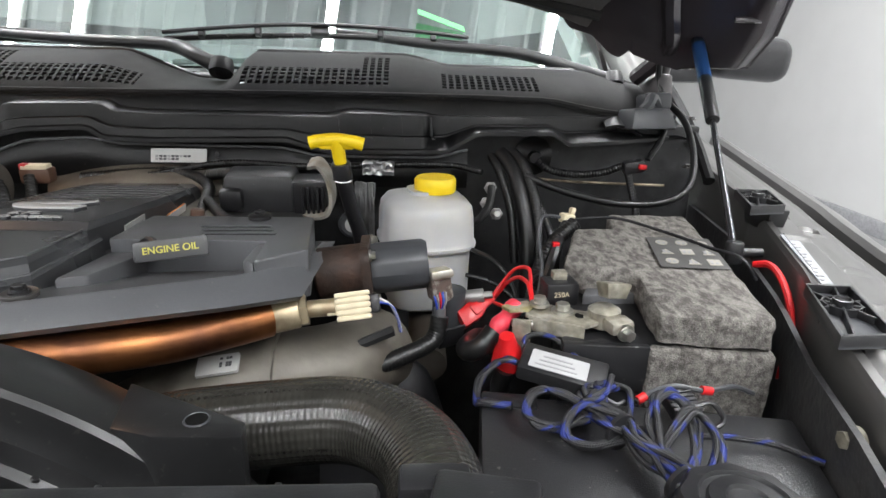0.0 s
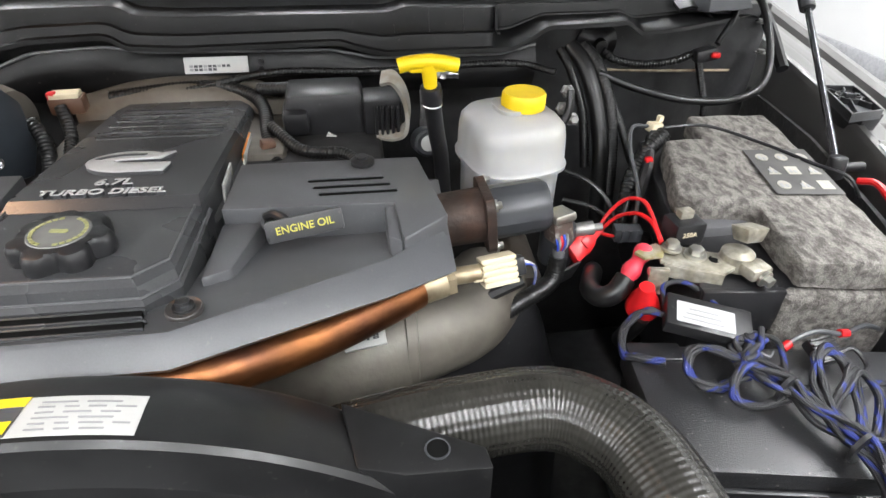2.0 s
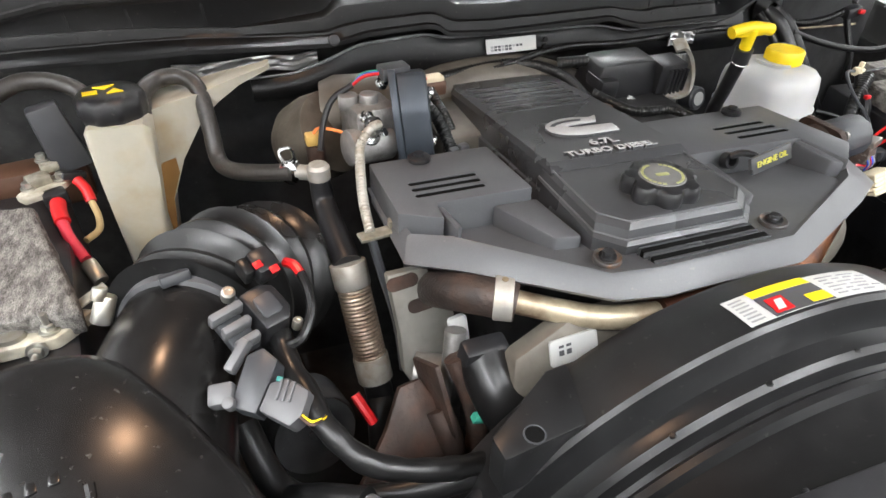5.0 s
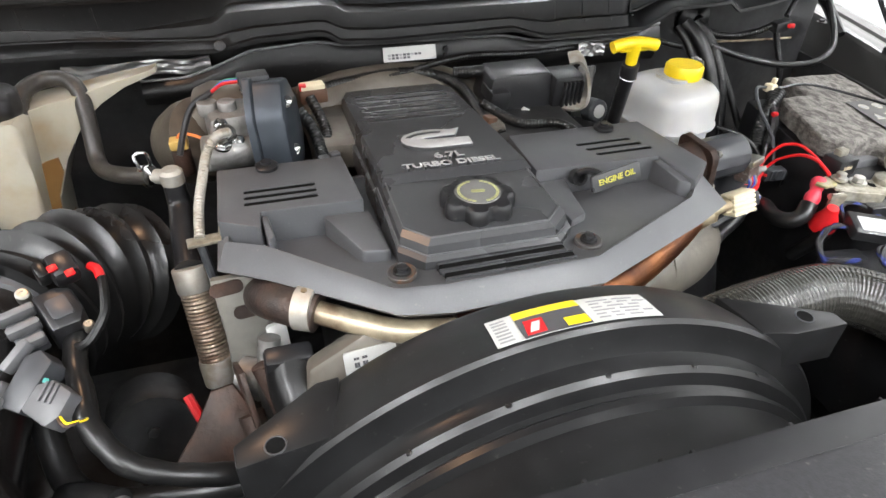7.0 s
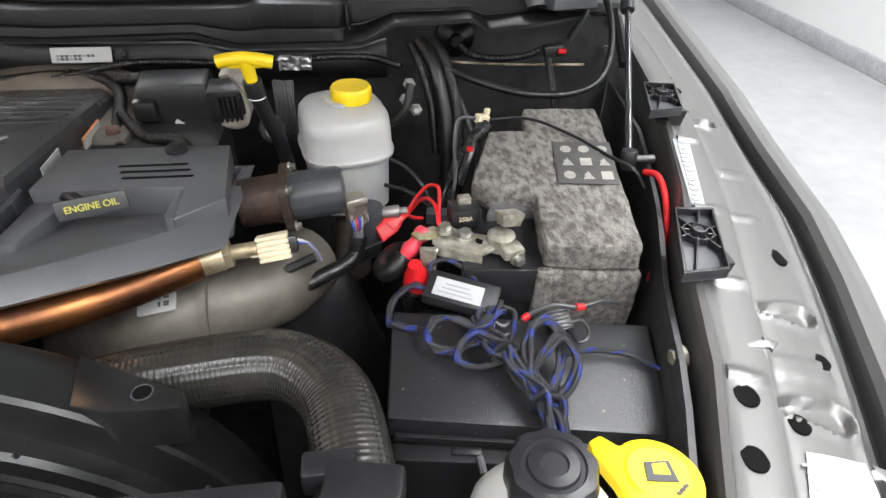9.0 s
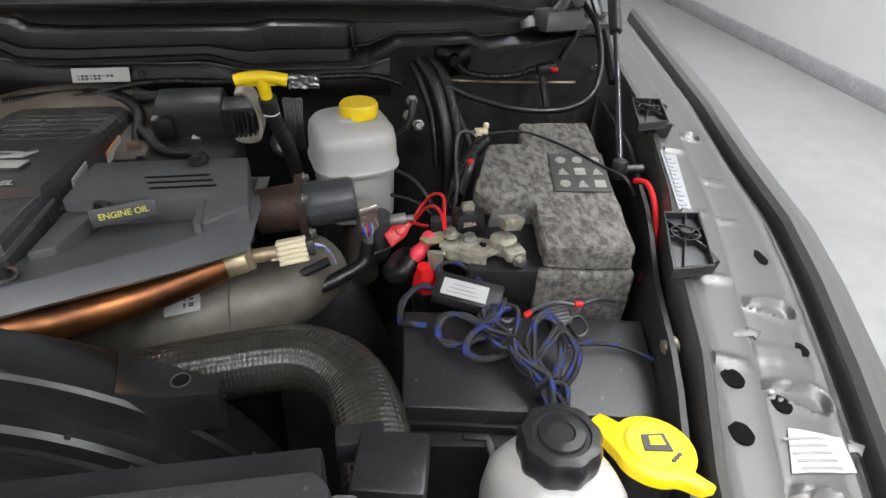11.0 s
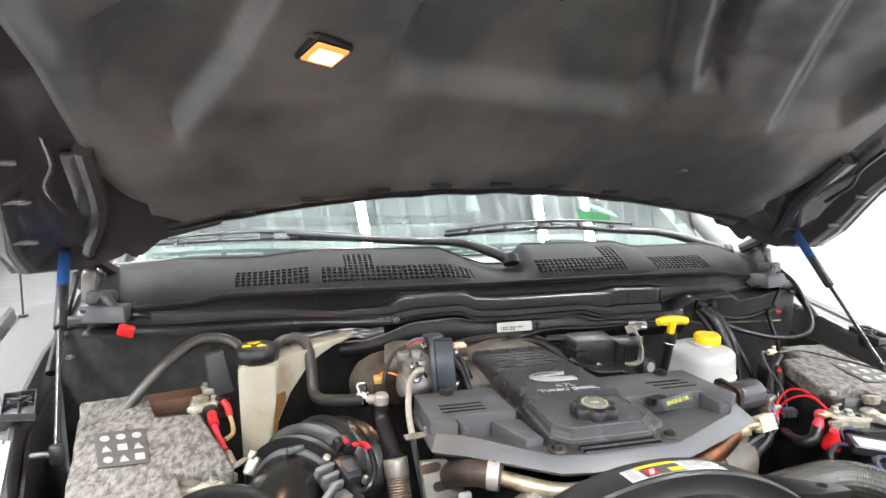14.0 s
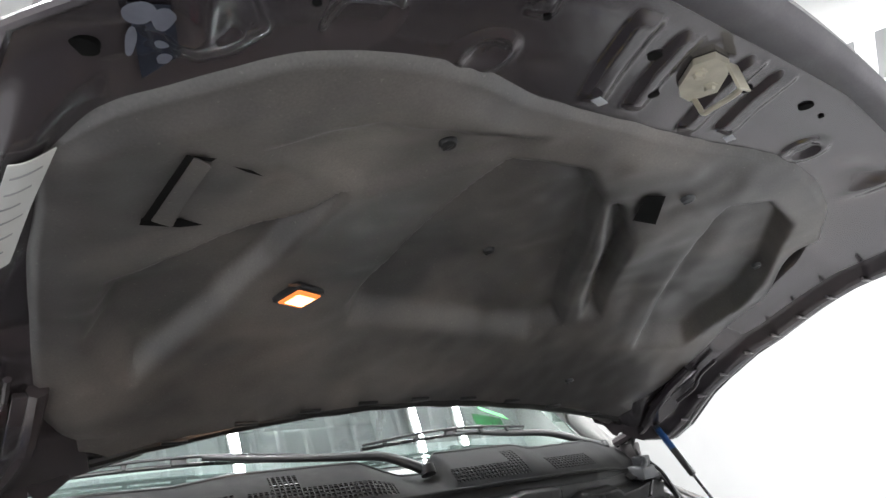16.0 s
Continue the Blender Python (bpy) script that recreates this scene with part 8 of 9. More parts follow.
box(bm, (-0.218, -0.018, 1.100), (0.014, 0.010, 0.010), (10, 20, 0), bev=0.002)
single("green_clip", bm, material("green_plastic", (0.05, 0.35, 0.25), 0.4), "small green wire clip", "clip")
cable("red_cable", "short red cable end low in the bay", [(-0.322, 0.075, 1.068), (-0.314, 0.060, 1.055), (-0.308, 0.050, 1.045)], 0.0055, RED)

# ---------------------------------------------------------------- air box and intake details
bm = B()
lathe(bm, [(0.0645, -0.006), (0.067, -0.005), (0.067, 0.005), (0.0645, 0.006)], frame3((-0.462, 0.112, 1.172), (0.94, -0.33, 0), (0, 0, 1)) @ pose(0, 0, 0, 0, 0, 0), 48)
clampi = part("neck_clamp", bm, LTGREY, intake, "dull steel band clamp")
bm = B()
box(bm, (-0.462, 0.108, 1.240), (0.026, 0.012, 0.010), (-20, 0, 18), bev=0.002)
part("clamp_screw", bm, GREYPL, clampi)
bm = B()
cyl(bm, (-0.528, 0.098, 1.214), (-0.518, 0.108, 1.236), 0.009, seg=12, bev=0.002)
cyl(bm, (-0.524, 0.102, 1.236), (-0.520, 0.106, 1.246), 0.006, seg=10, bev=0.001)
part("clamp_bolt", bm, ZINC, intake)
maf = thing("air_flow_sensor", "black air flow sensor on a ribbed grey mount", "sensor", (-0.40, 0.05, 1.2))
sm = frame3((-0.390, 0.054, 1.230), (0.88, 0.47, 0.02), (-0.40, 0.80, 0.40))


def local(bm, m):
    bmesh.ops.transform(bm, matrix=m, verts=bm.verts)
    return bm


bm = B()
prism(bm, [(-0.015, -0.020), (0.009, -0.022), (0.017, -0.010), (0.016, 0.016), (0.004, 0.023), (-0.016, 0.022)], -0.030, 0.006, bev=0.003, taper=0.06)
part("body", local(bm, sm), BLACK, maf)
bm = B()
prism(bm, rounded(0.018, 0.022, 0.004), 0.0055, 0.0075, bev=0.0008)
part("body_lid", local(bm, sm), GREYPL, maf)
for k in range(3):
    bm = B()
    box(bm, (-0.030, 0.015 - 0.0155 * k, -0.002), (0.030 - 0.004 * k, 0.0075, 0.016), bev=0.0025)
    part("mount_rib", local(bm, sm), CLIPGREY, maf, "pale grey moulded rib")
bm = B()
box(bm, (-0.030, 0.0, -0.012), (0.022, 0.040, 0.012), bev=0.002)
part("mount", local(bm, sm), GREYPL, maf)
for p, r in (((0.012, -0.026, 0.004), 0.0045), ((-0.018, 0.030, 0.002), 0.006)):
    bm = B()
    lathe(bm, [(r, -0.010), (r, 0.0), (r * 0.7, 0.002), (r * 0.4, 0.002), (r * 0.4, 0.0), (0.0, 0.0)], pose(*p), 16)
    part("screw", local(bm, sm), ZINC, maf, "steel screw")
bm = B()
box(bm, (0.018, 0.034, 0.008), (0.022, 0.026, 0.024), bev=0.005)
cap2 = part("plug", local(bm, sm), BLACK, maf, "black wire plug")
bm = B()
box(bm, (0.002, 0.036, 0.010), (0.010, 0.018, 0.018), bev=0.003)
part("plug_latch", local(bm, sm), RUBBER, cap2)
for p in ((0.010, 0.030, 0.0205), (0.020, 0.020, 0.0190)):
    bm = B()
    box(bm, p, (0.008, 0.007, 0.003), bev=0.001)
    part("lock_tab", local(bm, sm), RED, cap2, "red locking tab")
bm = B()
tube(bm, [(-0.368, 0.094, 1.245), (-0.361, 0.086, 1.246), (-0.357, 0.076, 1.243)], 0.0045, seg=8, n=4)
part("red_sleeve", bm, RED, maf)
bm = B()
tube(bm, [(-0.357, 0.078, 1.243), (-0.354, 0.060, 1.236), (-0.355, 0.042, 1.226), (-0.368, 0.024, 1.214), (-0.384, 0.030, 1.206)], 0.0042, seg=8, n=6)
part("lead", bm, RUBBER, maf)
maf2 = thing("wire_connector", "grey multi-pin connector with a taped loom", "connector", (-0.41, -0.03, 1.2))
cn = frame3((-0.408, -0.008, 1.212), (0.86, -0.50, 0.0), (0.42, 0.80, 0.42))
bm = B()
prism(bm, [(-0.012, -0.024), (0.010, -0.026), (0.014, 0.018), (-0.002, 0.026), (-0.013, 0.018)], -0.018, 0.004, bev=0.002)
part("socket", local(bm, cn), GREYPL, maf2)
bm = B()
box(bm, (-0.020, 0.016, 0.002), (0.008, 0.028, 0.012), (0, 0, -12), bev=0.002)
part("clip_arm", local(bm, cn), CLIPGREY, maf2, "pale grey clip")
bm = B()
box(bm, (-0.022, -0.016, 0.0), (0.020, 0.018, 0.016), (0, 0, 20), bev=0.003)
part("clip_foot", local(bm, cn), CLIPGREY, maf2, "pale grey clip")
bm = B()
cyl(bm, (-0.012, -0.022, 0.0), (-0.012, -0.022, 0.010), 0.005, seg=12, bev=0.001)
part("clip_peg", local(bm, cn), CLIPGREY, maf2)
bm = B()
prism(bm, [(-0.016, -0.014), (0.012, -0.018), (0.018, -0.008), (0.016, 0.012), (-0.006, 0.016), (-0.017, 0.008)], -0.014, 0.008, bev=0.0025)
mate = part("plug", local(bm, cn @ pose(0.030, -0.012, 0.0, 0, 0, -8)), LTGREY, maf2, "grey connector plug")
for k in range(3):
    bm = B()
    box(bm, (0.024 + 0.005 * k, -0.006, 0.0085), (0.0025, 0.016, 0.003), bev=0.0006)
    part("plug_rib", local(bm, cn), LTGREY, mate)
bm = B()
box(bm, (0.022, 0.002, 0.0088), (0.005, 0.004, 0.002), bev=0.0006)
part("teal_lock", local(bm, cn), material("teal_plastic", (0.03, 0.22, 0.20), 0.4), mate)
for k, mt in enumerate((YELLOW, RUST)):
    bm = B()
    tube(bm, [(-0.382, -0.045 - 0.003 * k, 1.208), (-0.374, -0.057 - 0.003 * k, 1.207), (-0.366, -0.056, 1.205), (-0.362, -0.050, 1.200)], 0.0014, seg=6, n=4)
    part("wire", bm, mt, maf2)
bm = B()
tube(bm, [(-0.384, 0.046, 1.205), (-0.381, 0.013, 1.200), (-0.371, -0.021, 1.196), (-0.364, -0.048, 1.188), (-0.335, -0.078, 1.165), (-0.28, -0.088, 1.145), (-0.22, -0.078, 1.12)], 0.0095, seg=12, step=0.004, radius=lambda s: 0.0098 + 0.0004 * math.sin(s * 240) + 0.0004 * math.sin(s * 97))
part("loom", bm, RUBBER, maf2, "black taped loom")
for px, py, a in ((-0.57, -0.045, 70), (-0.50, -0.10, 120)):
    bm = B()
    box(bm, (px, py, airbox_top(px, py)), (0.016, 0.006, 0.003), (0, 10, a), bev=0.001)
    part("pale_clip", bm, LTGREY, air)
bm = B()
tube(bm, [(x, y, airbox_top(x, y) - 0.002) for x, y in ((-0.515, -0.075), (-0.505, -0.13), (-0.50, -0.19))], 0.004, seg=8, n=5)
part("seam", bm, GLOSSY, air)
for r in range(2):
    for k in range(7):
        bm = B()
        box(bm, (-0.610 + 0.0125 * k, -0.085 - 0.020 * r + 0.003 * k, airbox_top(-0.610 + 0.0125 * k, -0.085 - 0.020 * r + 0.003 * k) - 0.0010), (0.007, 0.011, 0.003), (0, 0, 12), bev=0.0012)
        part("moulded_mark", bm, GLOSSY, air)

# passenger battery fittings
batt_l = [o for o in bpy.data.objects if o.name == "battery.001"][0]
warning_label([(-0.739, 0.167), (-0.671, 0.169), (-0.702, 0.288), (-0.778, 0.284)], batt_l)
tl = thing("battery_terminal", "pale zinc battery clamp on the passenger battery", "battery terminal", (-0.585, 0.14, 1.176))
bm = B()
prism(bm, [(-0.636, 0.128), (-0.622, 0.146), (-0.600, 0.150), (-0.575, 0.146), (-0.556, 0.158), (-0.546, 0.152), (-0.560, 0.134), (-0.574, 0.120), (-0.604, 0.118), (-0.626, 0.116)], 1.178, 1.190, bev=0.003)
part("clamp", bm, PALECLAMP, tl, "pale cream clamp")
bm = B()
box(bm, (-0.551, 0.160, 1.197), (0.040, 0.012, 0.003), (0, -14, 30), bev=0.001)
part("strap", bm, BRASS, tl)
bm = B()
lathe(bm, [(0.011, 0.0), (0.010, 0.004), (0.0, 0.0045)], pose(-0.612, 0.133, 1.1905) @ Matrix.Diagonal((1.25, 1, 1, 1)), 24)
part("post", bm, ZINC, tl)
for p, a in (((-0.580, 0.132, 1.190), (0, 0, 1)), ((-0.590, 0.117, 1.184), (0, -1, 0))):
    bm = B()
    bolt(bm, p, 0.0062, 0.009, a)
    cyl(bm, p, Vector(p) + 0.021 * Vector(a), 0.0032, seg=10, bev=0.0006)
    part("nut", bm, ZINC, tl)
rt = thing("battery_terminal", "black and zinc rear battery clamp with red cables", "battery terminal", (-0.63, 0.45, 1.19))
bm = B()
prism(bm, [(-0.652, 0.386), (-0.640, 0.372), (-0.618, 0.384), (-0.600, 0.404), (-0.596, 0.424), (-0.616, 0.432), (-0.640, 0.416)], 1.192, 1.199, bev=0.002)
part("clamp", bm, PALECLAMP, rt, "pale cream clamp")
bm = B()
box(bm, (-0.630, 0.410, 1.204), (0.026, 0.020, 0.014), (0, 0, 30), bev=0.003)
box(bm, (-0.618, 0.428, 1.212), (0.020, 0.018, 0.012), (0, 0, 20), bev=0.003)
part("lug", bm, BRASS, rt)
for p in ((-0.640, 0.398, 1.199), (-0.624, 0.432, 1.218), (-0.606, 0.412, 1.199)):
    bm = B()
    bolt(bm, p, 0.0056, 0.010, (0, 0, 1))
    part("nut", bm, ZINC, rt)
bm = B()
box(bm, (-0.612, 0.386, 1.188), (0.026, 0.022, 0.022), (0, 0, 24), bev=0.004)
part("fuse_block", bm, BLACK, rt)
bm = B()
box(bm, (-0.594, 0.418, 1.200), (0.030, 0.012, 0.010), (0, 22, 40), bev=0.003)
part("holder", bm, BLACK, rt)
bm = B()
tube(bm, [(-0.606, 0.366, 1.192), (-0.602, 0.345, 1.190), (-0.598, 0.330, 1.186)], 0.0088, seg=12, n=5)
part("boot", bm, RED, rt, "red rubber boot")
bm = B()
tube(bm, [(-0.600, 0.334, 1.187), (-0.592, 0.312, 1.174), (-0.578, 0.288, 1.158)], 0.0064, seg=12, n=6)
cab = part("red_cable", bm, PINKRED, rt, "faded red battery cable")
bm = B()
cyl(bm, (-0.576, 0.284, 1.156), (-0.564, 0.262, 1.142), 0.0085, seg=16, bev=0.0015)
part("ferrule", bm, ZINC, cab, "bright metal ferrule")
bm = B()
tube(bm, [(-0.590, 0.412, 1.196), (-0.582, 0.402, 1.188), (-0.577, 0.388, 1.176)], 0.0066, seg=10, n=5)
part("red_sleeve", bm, RED, rt, "red sleeve")
bm = B()
tube(bm, [(-0.577, 0.388, 1.176), (-0.571, 0.370, 1.164), (-0.570, 0.348, 1.158), (-0.582, 0.328, 1.158)], 0.0042, seg=10, n=6)
part("yellow_cable", bm, material("ochre_cable", (0.40, 0.29, 0.14), 0.5), rt)
bm = B()
frustum(bm, (-0.606, 0.474, 1.222), (0.030, 0.020), (0.026, 0.016), 0.014, (15, 20, 35), bev=0.003)
part("red_cap", bm, RED, rt, "red terminal cap")
bm = B()
box(bm, (-0.665, 0.475, 1.165), (0.15, 0.05, 0.06), (0, 0, 12), bev=0.008)
single("fuse_link_box", bm, BROWNPL, "brown plastic cover behind the battery", "cover")
bm = B()
frustum(bm, (-0.595, 0.445, 1.20), (0.045, 0.03), (0.035, 0.022), 0.085, (0, -8, 15), bev=0.004)
single("relay_bracket", bm, GREYPL, "dark grey plastic bracket", "bracket")
bm = B()
prism(bm, [(0.0, -0.006), (0.012, 0.006), (-0.012, 0.006)], 1.3005, 1.302, pose(-0.530, 0.43, 0, 0, 0, 10))
prism(bm, [(-0.022, -0.004), (-0.006, -0.004), (-0.006, 0.006), (-0.022, 0.006)], 1.3005, 1.302, pose(-0.530, 0.418, 0, 0, 0, 10))
prism(bm, [(0.004, -0.006), (0.022, -0.006), (0.013, 0.006)], 1.3005, 1.302, pose(-0.530, 0.416, 0, 0, 0, 10))
part("cap_print", bm, YELLOW, cool, "yellow warning print")
for k in range(7):
    bm = B()
    box(bm, (-0.775 + 0.012 * k, 0.035 - 0.02 * (k % 2), 1.10), (0.004, 0.09, 0.012), (0, 0, 20), bev=0.001)
    single("battery_tray_rib", bm, BLACK, "black plastic battery tray rib", "tray", "tray ribs in front of the battery")

# ---------------------------------------------------------------- firewall fittings
beam = thing("firewall_beam", "black steel beam along the firewall with a white label", "beam", (0, 0.52, 1.25))
bm = B()
BEAMTOP = [(-0.36, 1.262), (-0.30, 1.262), (-0.25, 1.276), (-0.20, 1.295), (-0.10, 1.301), (-0.06, 1.292), (0.20, 1.289), (0.26, 1.276), (0.45, 1.276), (0.50, 1.29)]
sheet(bm, lambda u, v: (lambda x: (x, 0.520 - 0.012 * math.sin(v * 3.14), 1.225 + (ease(x, BEAMTOP) - 1.225) * v))(-0.36 + 0.86 * u), 60, 6, thick=0.004)
part("web", bm, TRIM, beam)
# the highlight on the beam's top edge, put in as a pale tube
bm = B()
tube(bm, [(x, 0.518, ease(x, BEAMTOP)) for x in np.linspace(-0.36, 0.50, 90)], 0.0022, seg=8, n=1)
part("web_edge", bm, EDGEGLINT, beam, "seal edge, its highlight put in as pale grey")
for bx, bz in ((0.10, 1.279), (0.10, 1.268), (0.36, 1.266)):
    bm = B()
    lathe(bm, [(0.0045, 0.0), (0.004, 0.002), (0.0, 0.0022)], frame3((bx, 0.506, bz), (1, 0, 0), (0, 0, 1)), 14)
    part("plug", bm, BLACK, beam)
lm = frame3((0.040, 0.505, 1.276), (1, 0.012, 0), (0, 0.35, 0.94))
bm = B()
prism(bm, rounded(0.086, 0.022, 0.001, 2), 0.0, 0.0012, lm)
lb = part("label", bm, PAPER, beam, "white printed label")
for r in range(2):
    for k in range(9 - 3 * r):
        bm = B()
        prism(bm, [(-0.036 + 0.0062 * k, -0.003 - 0.0045 * r), (-0.0312 + 0.0062 * k, -0.003 - 0.0045 * r), (-0.0312 + 0.0062 * k, 0.0004 - 0.0045 * r), (-0.036 + 0.0062 * k, 0.0004 - 0.0045 * r)], 0.0012, 0.0016, lm)
        part("print_bar", bm, INK if k % 3 else GREYINK, lb)
for p, s in (((0.02, 0.495, 1.248), (0.07, 0.02, 0.016)), ((0.355, 0.49, 1.262), (0.05, 0.02, 0.022)), ((-0.36, 0.53, 1.275), (0.20, 0.02, 0.022)), ((0.335, 0.46, 1.20), (0.03, 0.02, 0.09))):
    bm = B()
    sheet(bm, lambda u, v: (p[0] + s[0] * (u - 0.5), p[1] + 0.004 * noise.noise((u * 9, v * 5, p[0] * 9)), p[2] + s[2] * (v - 0.5) + 0.004 * noise.noise((u * 7, 3.1, p[0]))), 16, 8, thick=0.003)
    single("foil_shield", bm, FOIL, "crumpled foil insulation on the firewall", "insulation")
mod = thing("vacuum_module", "black module with a pale curved metal bracket", "module", (0.22, 0.42, 1.2))
bm = B()
frustum(bm, (0.188, 0.428, 1.205), (0.125, 0.074), (0.096, 0.056), 0.066, (6, 0, 2), bev=0.006)
box(bm, (0.262, 0.405, 1.240), (0.050, 0.045, 0.050), (6, 0, 2), bev=0.005)
housing = part("housing", bm, BLACK, mod)
for k in range(5):
    bm = B()
    box(bm, (0.254 + 0.007 * k, 0.386, 1.236), (0.004, 0.02, 0.040), (6, 0, 2), bev=0.001)
    part("fin", bm, BLACK, housing)
bm = B()
box(bm, (0.150, 0.405, 1.235), (0.034, 0.05, 0.034), (6, 0, 2), bev=0.008)
part("side_port", bm, BLACK, housing)
bm = B()
strap_line = smooth_path([(0.262, 0.395, 1.288), (0.278, 0.390, 1.290), (0.292, 0.386, 1.272), (0.298, 0.382, 1.245), (0.294, 0.380, 1.222), (0.276, 0.382, 1.214), (0.255, 0.388, 1.216)], 8)
strap_n = len(strap_line) - 1
sheet(bm, lambda u, v: strap_line[round(u * strap_n)] + Vector((0.004 * (v - 0.5), 0.020 * (v - 0.5), 0.010 * (v - 0.5))), strap_n, 2, thick=0.005)
part("strap", bm, TAN, mod, "pale aluminium strap")
bm = B()
lathe(bm, [(0.0, 0.0), (0.019, 0.0), (0.019, 0.022), (0.016, 0.025), (0.0, 0.025)], frame3((0.318, 0.405, 1.195), (1, 0.2, 0), (0, 0.2, 1)), 28)
mot = part("motor", bm, GREYPL, mod, "round grey motor end")
bm = B()
lathe(bm, [(0.0, 0.0255), (0.011, 0.0255), (0.011, 0.024)], frame3((0.318, 0.405, 1.195), (1, 0.2, 0), (0, 0.2, 1)), 24)
part("end_disc", bm, PAPER, mot)
bm = B()
box(bm, (0.207, 0.382, 1.205), (0.045, 0.003, 0.012), (0, 28, -10), bev=0)
part("sticker", bm, PAPER, mod, "white paper sticker")
for pts, r in (([(-0.10, 0.475, 1.245), (0.0, 0.490, 1.252), (0.07, 0.475, 1.250), (0.105, 0.435, 1.240), (0.115, 0.37, 1.222), (0.13, 0.32, 1.210)], 0.0085), ([(0.10, 0.46, 1.255), (0.14, 0.44, 1.262), (0.18, 0.45, 1.262)], 0.009), ([(0.12, 0.38, 1.235), (0.16, 0.33, 1.222), (0.21, 0.31, 1.225), (0.23, 0.28, 1.22)], 0.007), ([(0.0, 0.48, 1.25), (0.12, 0.49, 1.268), (0.25, 0.50, 1.262), (0.45, 0.50, 1.268), (0.52, 0.47, 1.262)], 0.005)):
    cable("wiring_loom", "black ribbed wiring loom behind the engine", pts, r, RUBBER, loom=0.0007, seg=10)
bm = B()
box(bm, (0.118, 0.34, 1.226), (0.018, 0.016, 0.014), (0, 10, 20), bev=0.003)
single("injector_plug", bm, BROWNPL, "brown injector plug beside the centre panel", "connector")

fw = thing("firewall_grommet", "black rubber grommet with a cable through the firewall", "grommet", (0.62, 0.58, 1.27))
bm = B()
lathe(bm, [(0.034, 0.0), (0.034, 0.006), (0.024, 0.012), (0.012, 0.018), (0.010, 0.03), (0.0, 0.03)], frame3((0.622, 0.588, 1.270), (1, 0, 0), (0, 0, 1)), 28)
part("rubber", bm, RUBBER, fw)
bm = B()
tube(bm, [(0.624, 0.556, 1.266), (0.645, 0.548, 1.252), (0.69, 0.545, 1.245), (0.735, 0.540, 1.250), (0.765, 0.535, 1.262)], 0.0065, seg=10, step=0.0014, radius=lambda s: 0.0062 + 0.0006 * math.sin(s * 1300))
part("cable", bm, RUBBER, fw)
bm = B()
box(bm, (0.785, 0.532, 1.262), (0.034, 0.020, 0.020), (0, -10, 0), bev=0.003)
sw = part("plug", bm, BLACK, fw)
bm = B()
box(bm, (0.797, 0.520, 1.264), (0.014, 0.008, 0.008), bev=0.002)
part("red_lock", bm, RED, sw)
bm = B()
tube(bm, [(0.775, 0.530, 1.255), (0.782, 0.52, 1.225), (0.788, 0.50, 1.185), (0.786, 0.49, 1.14)], 0.006, seg=8, step=0.0014, radius=lambda s: 0.006 + 0.0004 * math.sin(s * 1300))
part("drop_loom", bm, RUBBER, fw)
cable("firewall_cable", "thick black cable sweeping round the firewall corner", [(0.865, 0.60, 1.36), (0.880, 0.56, 1.33), (0.878, 0.51, 1.28), (0.850, 0.46, 1.24), (0.80, 0.44, 1.222), (0.725, 0.44, 1.222), (0.65, 0.46, 1.235), (0.59, 0.48, 1.255)], 0.0058, RUBBER, seg=10)
cable("firewall_cable", "thin straight line along the firewall", [(0.60, 0.565, 1.235), (0.70, 0.565, 1.228), (0.86, 0.57, 1.222)], 0.0024, STRAW)
for k, pts in enumerate(([(0.555, 0.52, 1.285), (0.572, 0.492, 1.262), (0.585, 0.46, 1.215), (0.592, 0.43, 1.15), (0.59, 0.40, 1.05)], [(0.575, 0.52, 1.285), (0.592, 0.492, 1.262), (0.606, 0.455, 1.21), (0.610, 0.43, 1.14), (0.605, 0.40, 1.05)], [(0.54, 0.52, 1.28), (0.552, 0.495, 1.255), (0.568, 0.465, 1.20), (0.575, 0.44, 1.12)], [(0.60, 0.47, 1.24), (0.625, 0.44, 1.18), (0.645, 0.41, 1.12)])):
    cable("harness", "black taped wiring harness from the firewall", pts, (0.0125, 0.010, 0.007, 0.006)[k], RUBBER, seg=12, loom=0.0006 if k else 0.0)
for p in ((0.530, 0.435, 1.245), (0.540, 0.43, 1.205), (0.524, 0.43, 1.222)):
    bm = B()
    lathe(bm, [(0.009, -0.008), (0.010, -0.006), (0.010, 0.0), (0.0075, 0.001), (0.0075, 0.008), (0.005, 0.010), (0.0, 0.010)], frame3(p, (1, 0, 0), (0, 0.3, 1)), 6)
    single("brake_line_fitting", bm, CAST, "plated brake line fitting", "fitting")
cable("brake_line", "black hose behind the brake reservoir", [(0.53, 0.425, 1.25), (0.525, 0.41, 1.225), (0.51, 0.40, 1.205), (0.49, 0.40, 1.195)], 0.006, RUBBER)
for pts in ([(0.49, 0.30, 1.19), (0.515, 0.275, 1.185), (0.535, 0.25, 1.165), (0.55, 0.23, 1.12)], [(0.48, 0.27, 1.165), (0.515, 0.255, 1.16), (0.545, 0.24, 1.14)], [(0.60, 0.30, 1.15), (0.57, 0.27, 1.16), (0.555, 0.25, 1.12)]):
    cable("thin_lead", "thin black leads between reservoir and battery", pts, 0.003, RUBBER)
cable("harness", "ribbed black loom beside the battery", [(0.64, 0.345, 1.215), (0.612, 0.33, 1.195), (0.588, 0.31, 1.165), (0.57, 0.28, 1.11)], 0.0105, RUBBER, loom=0.0009, seg=12)

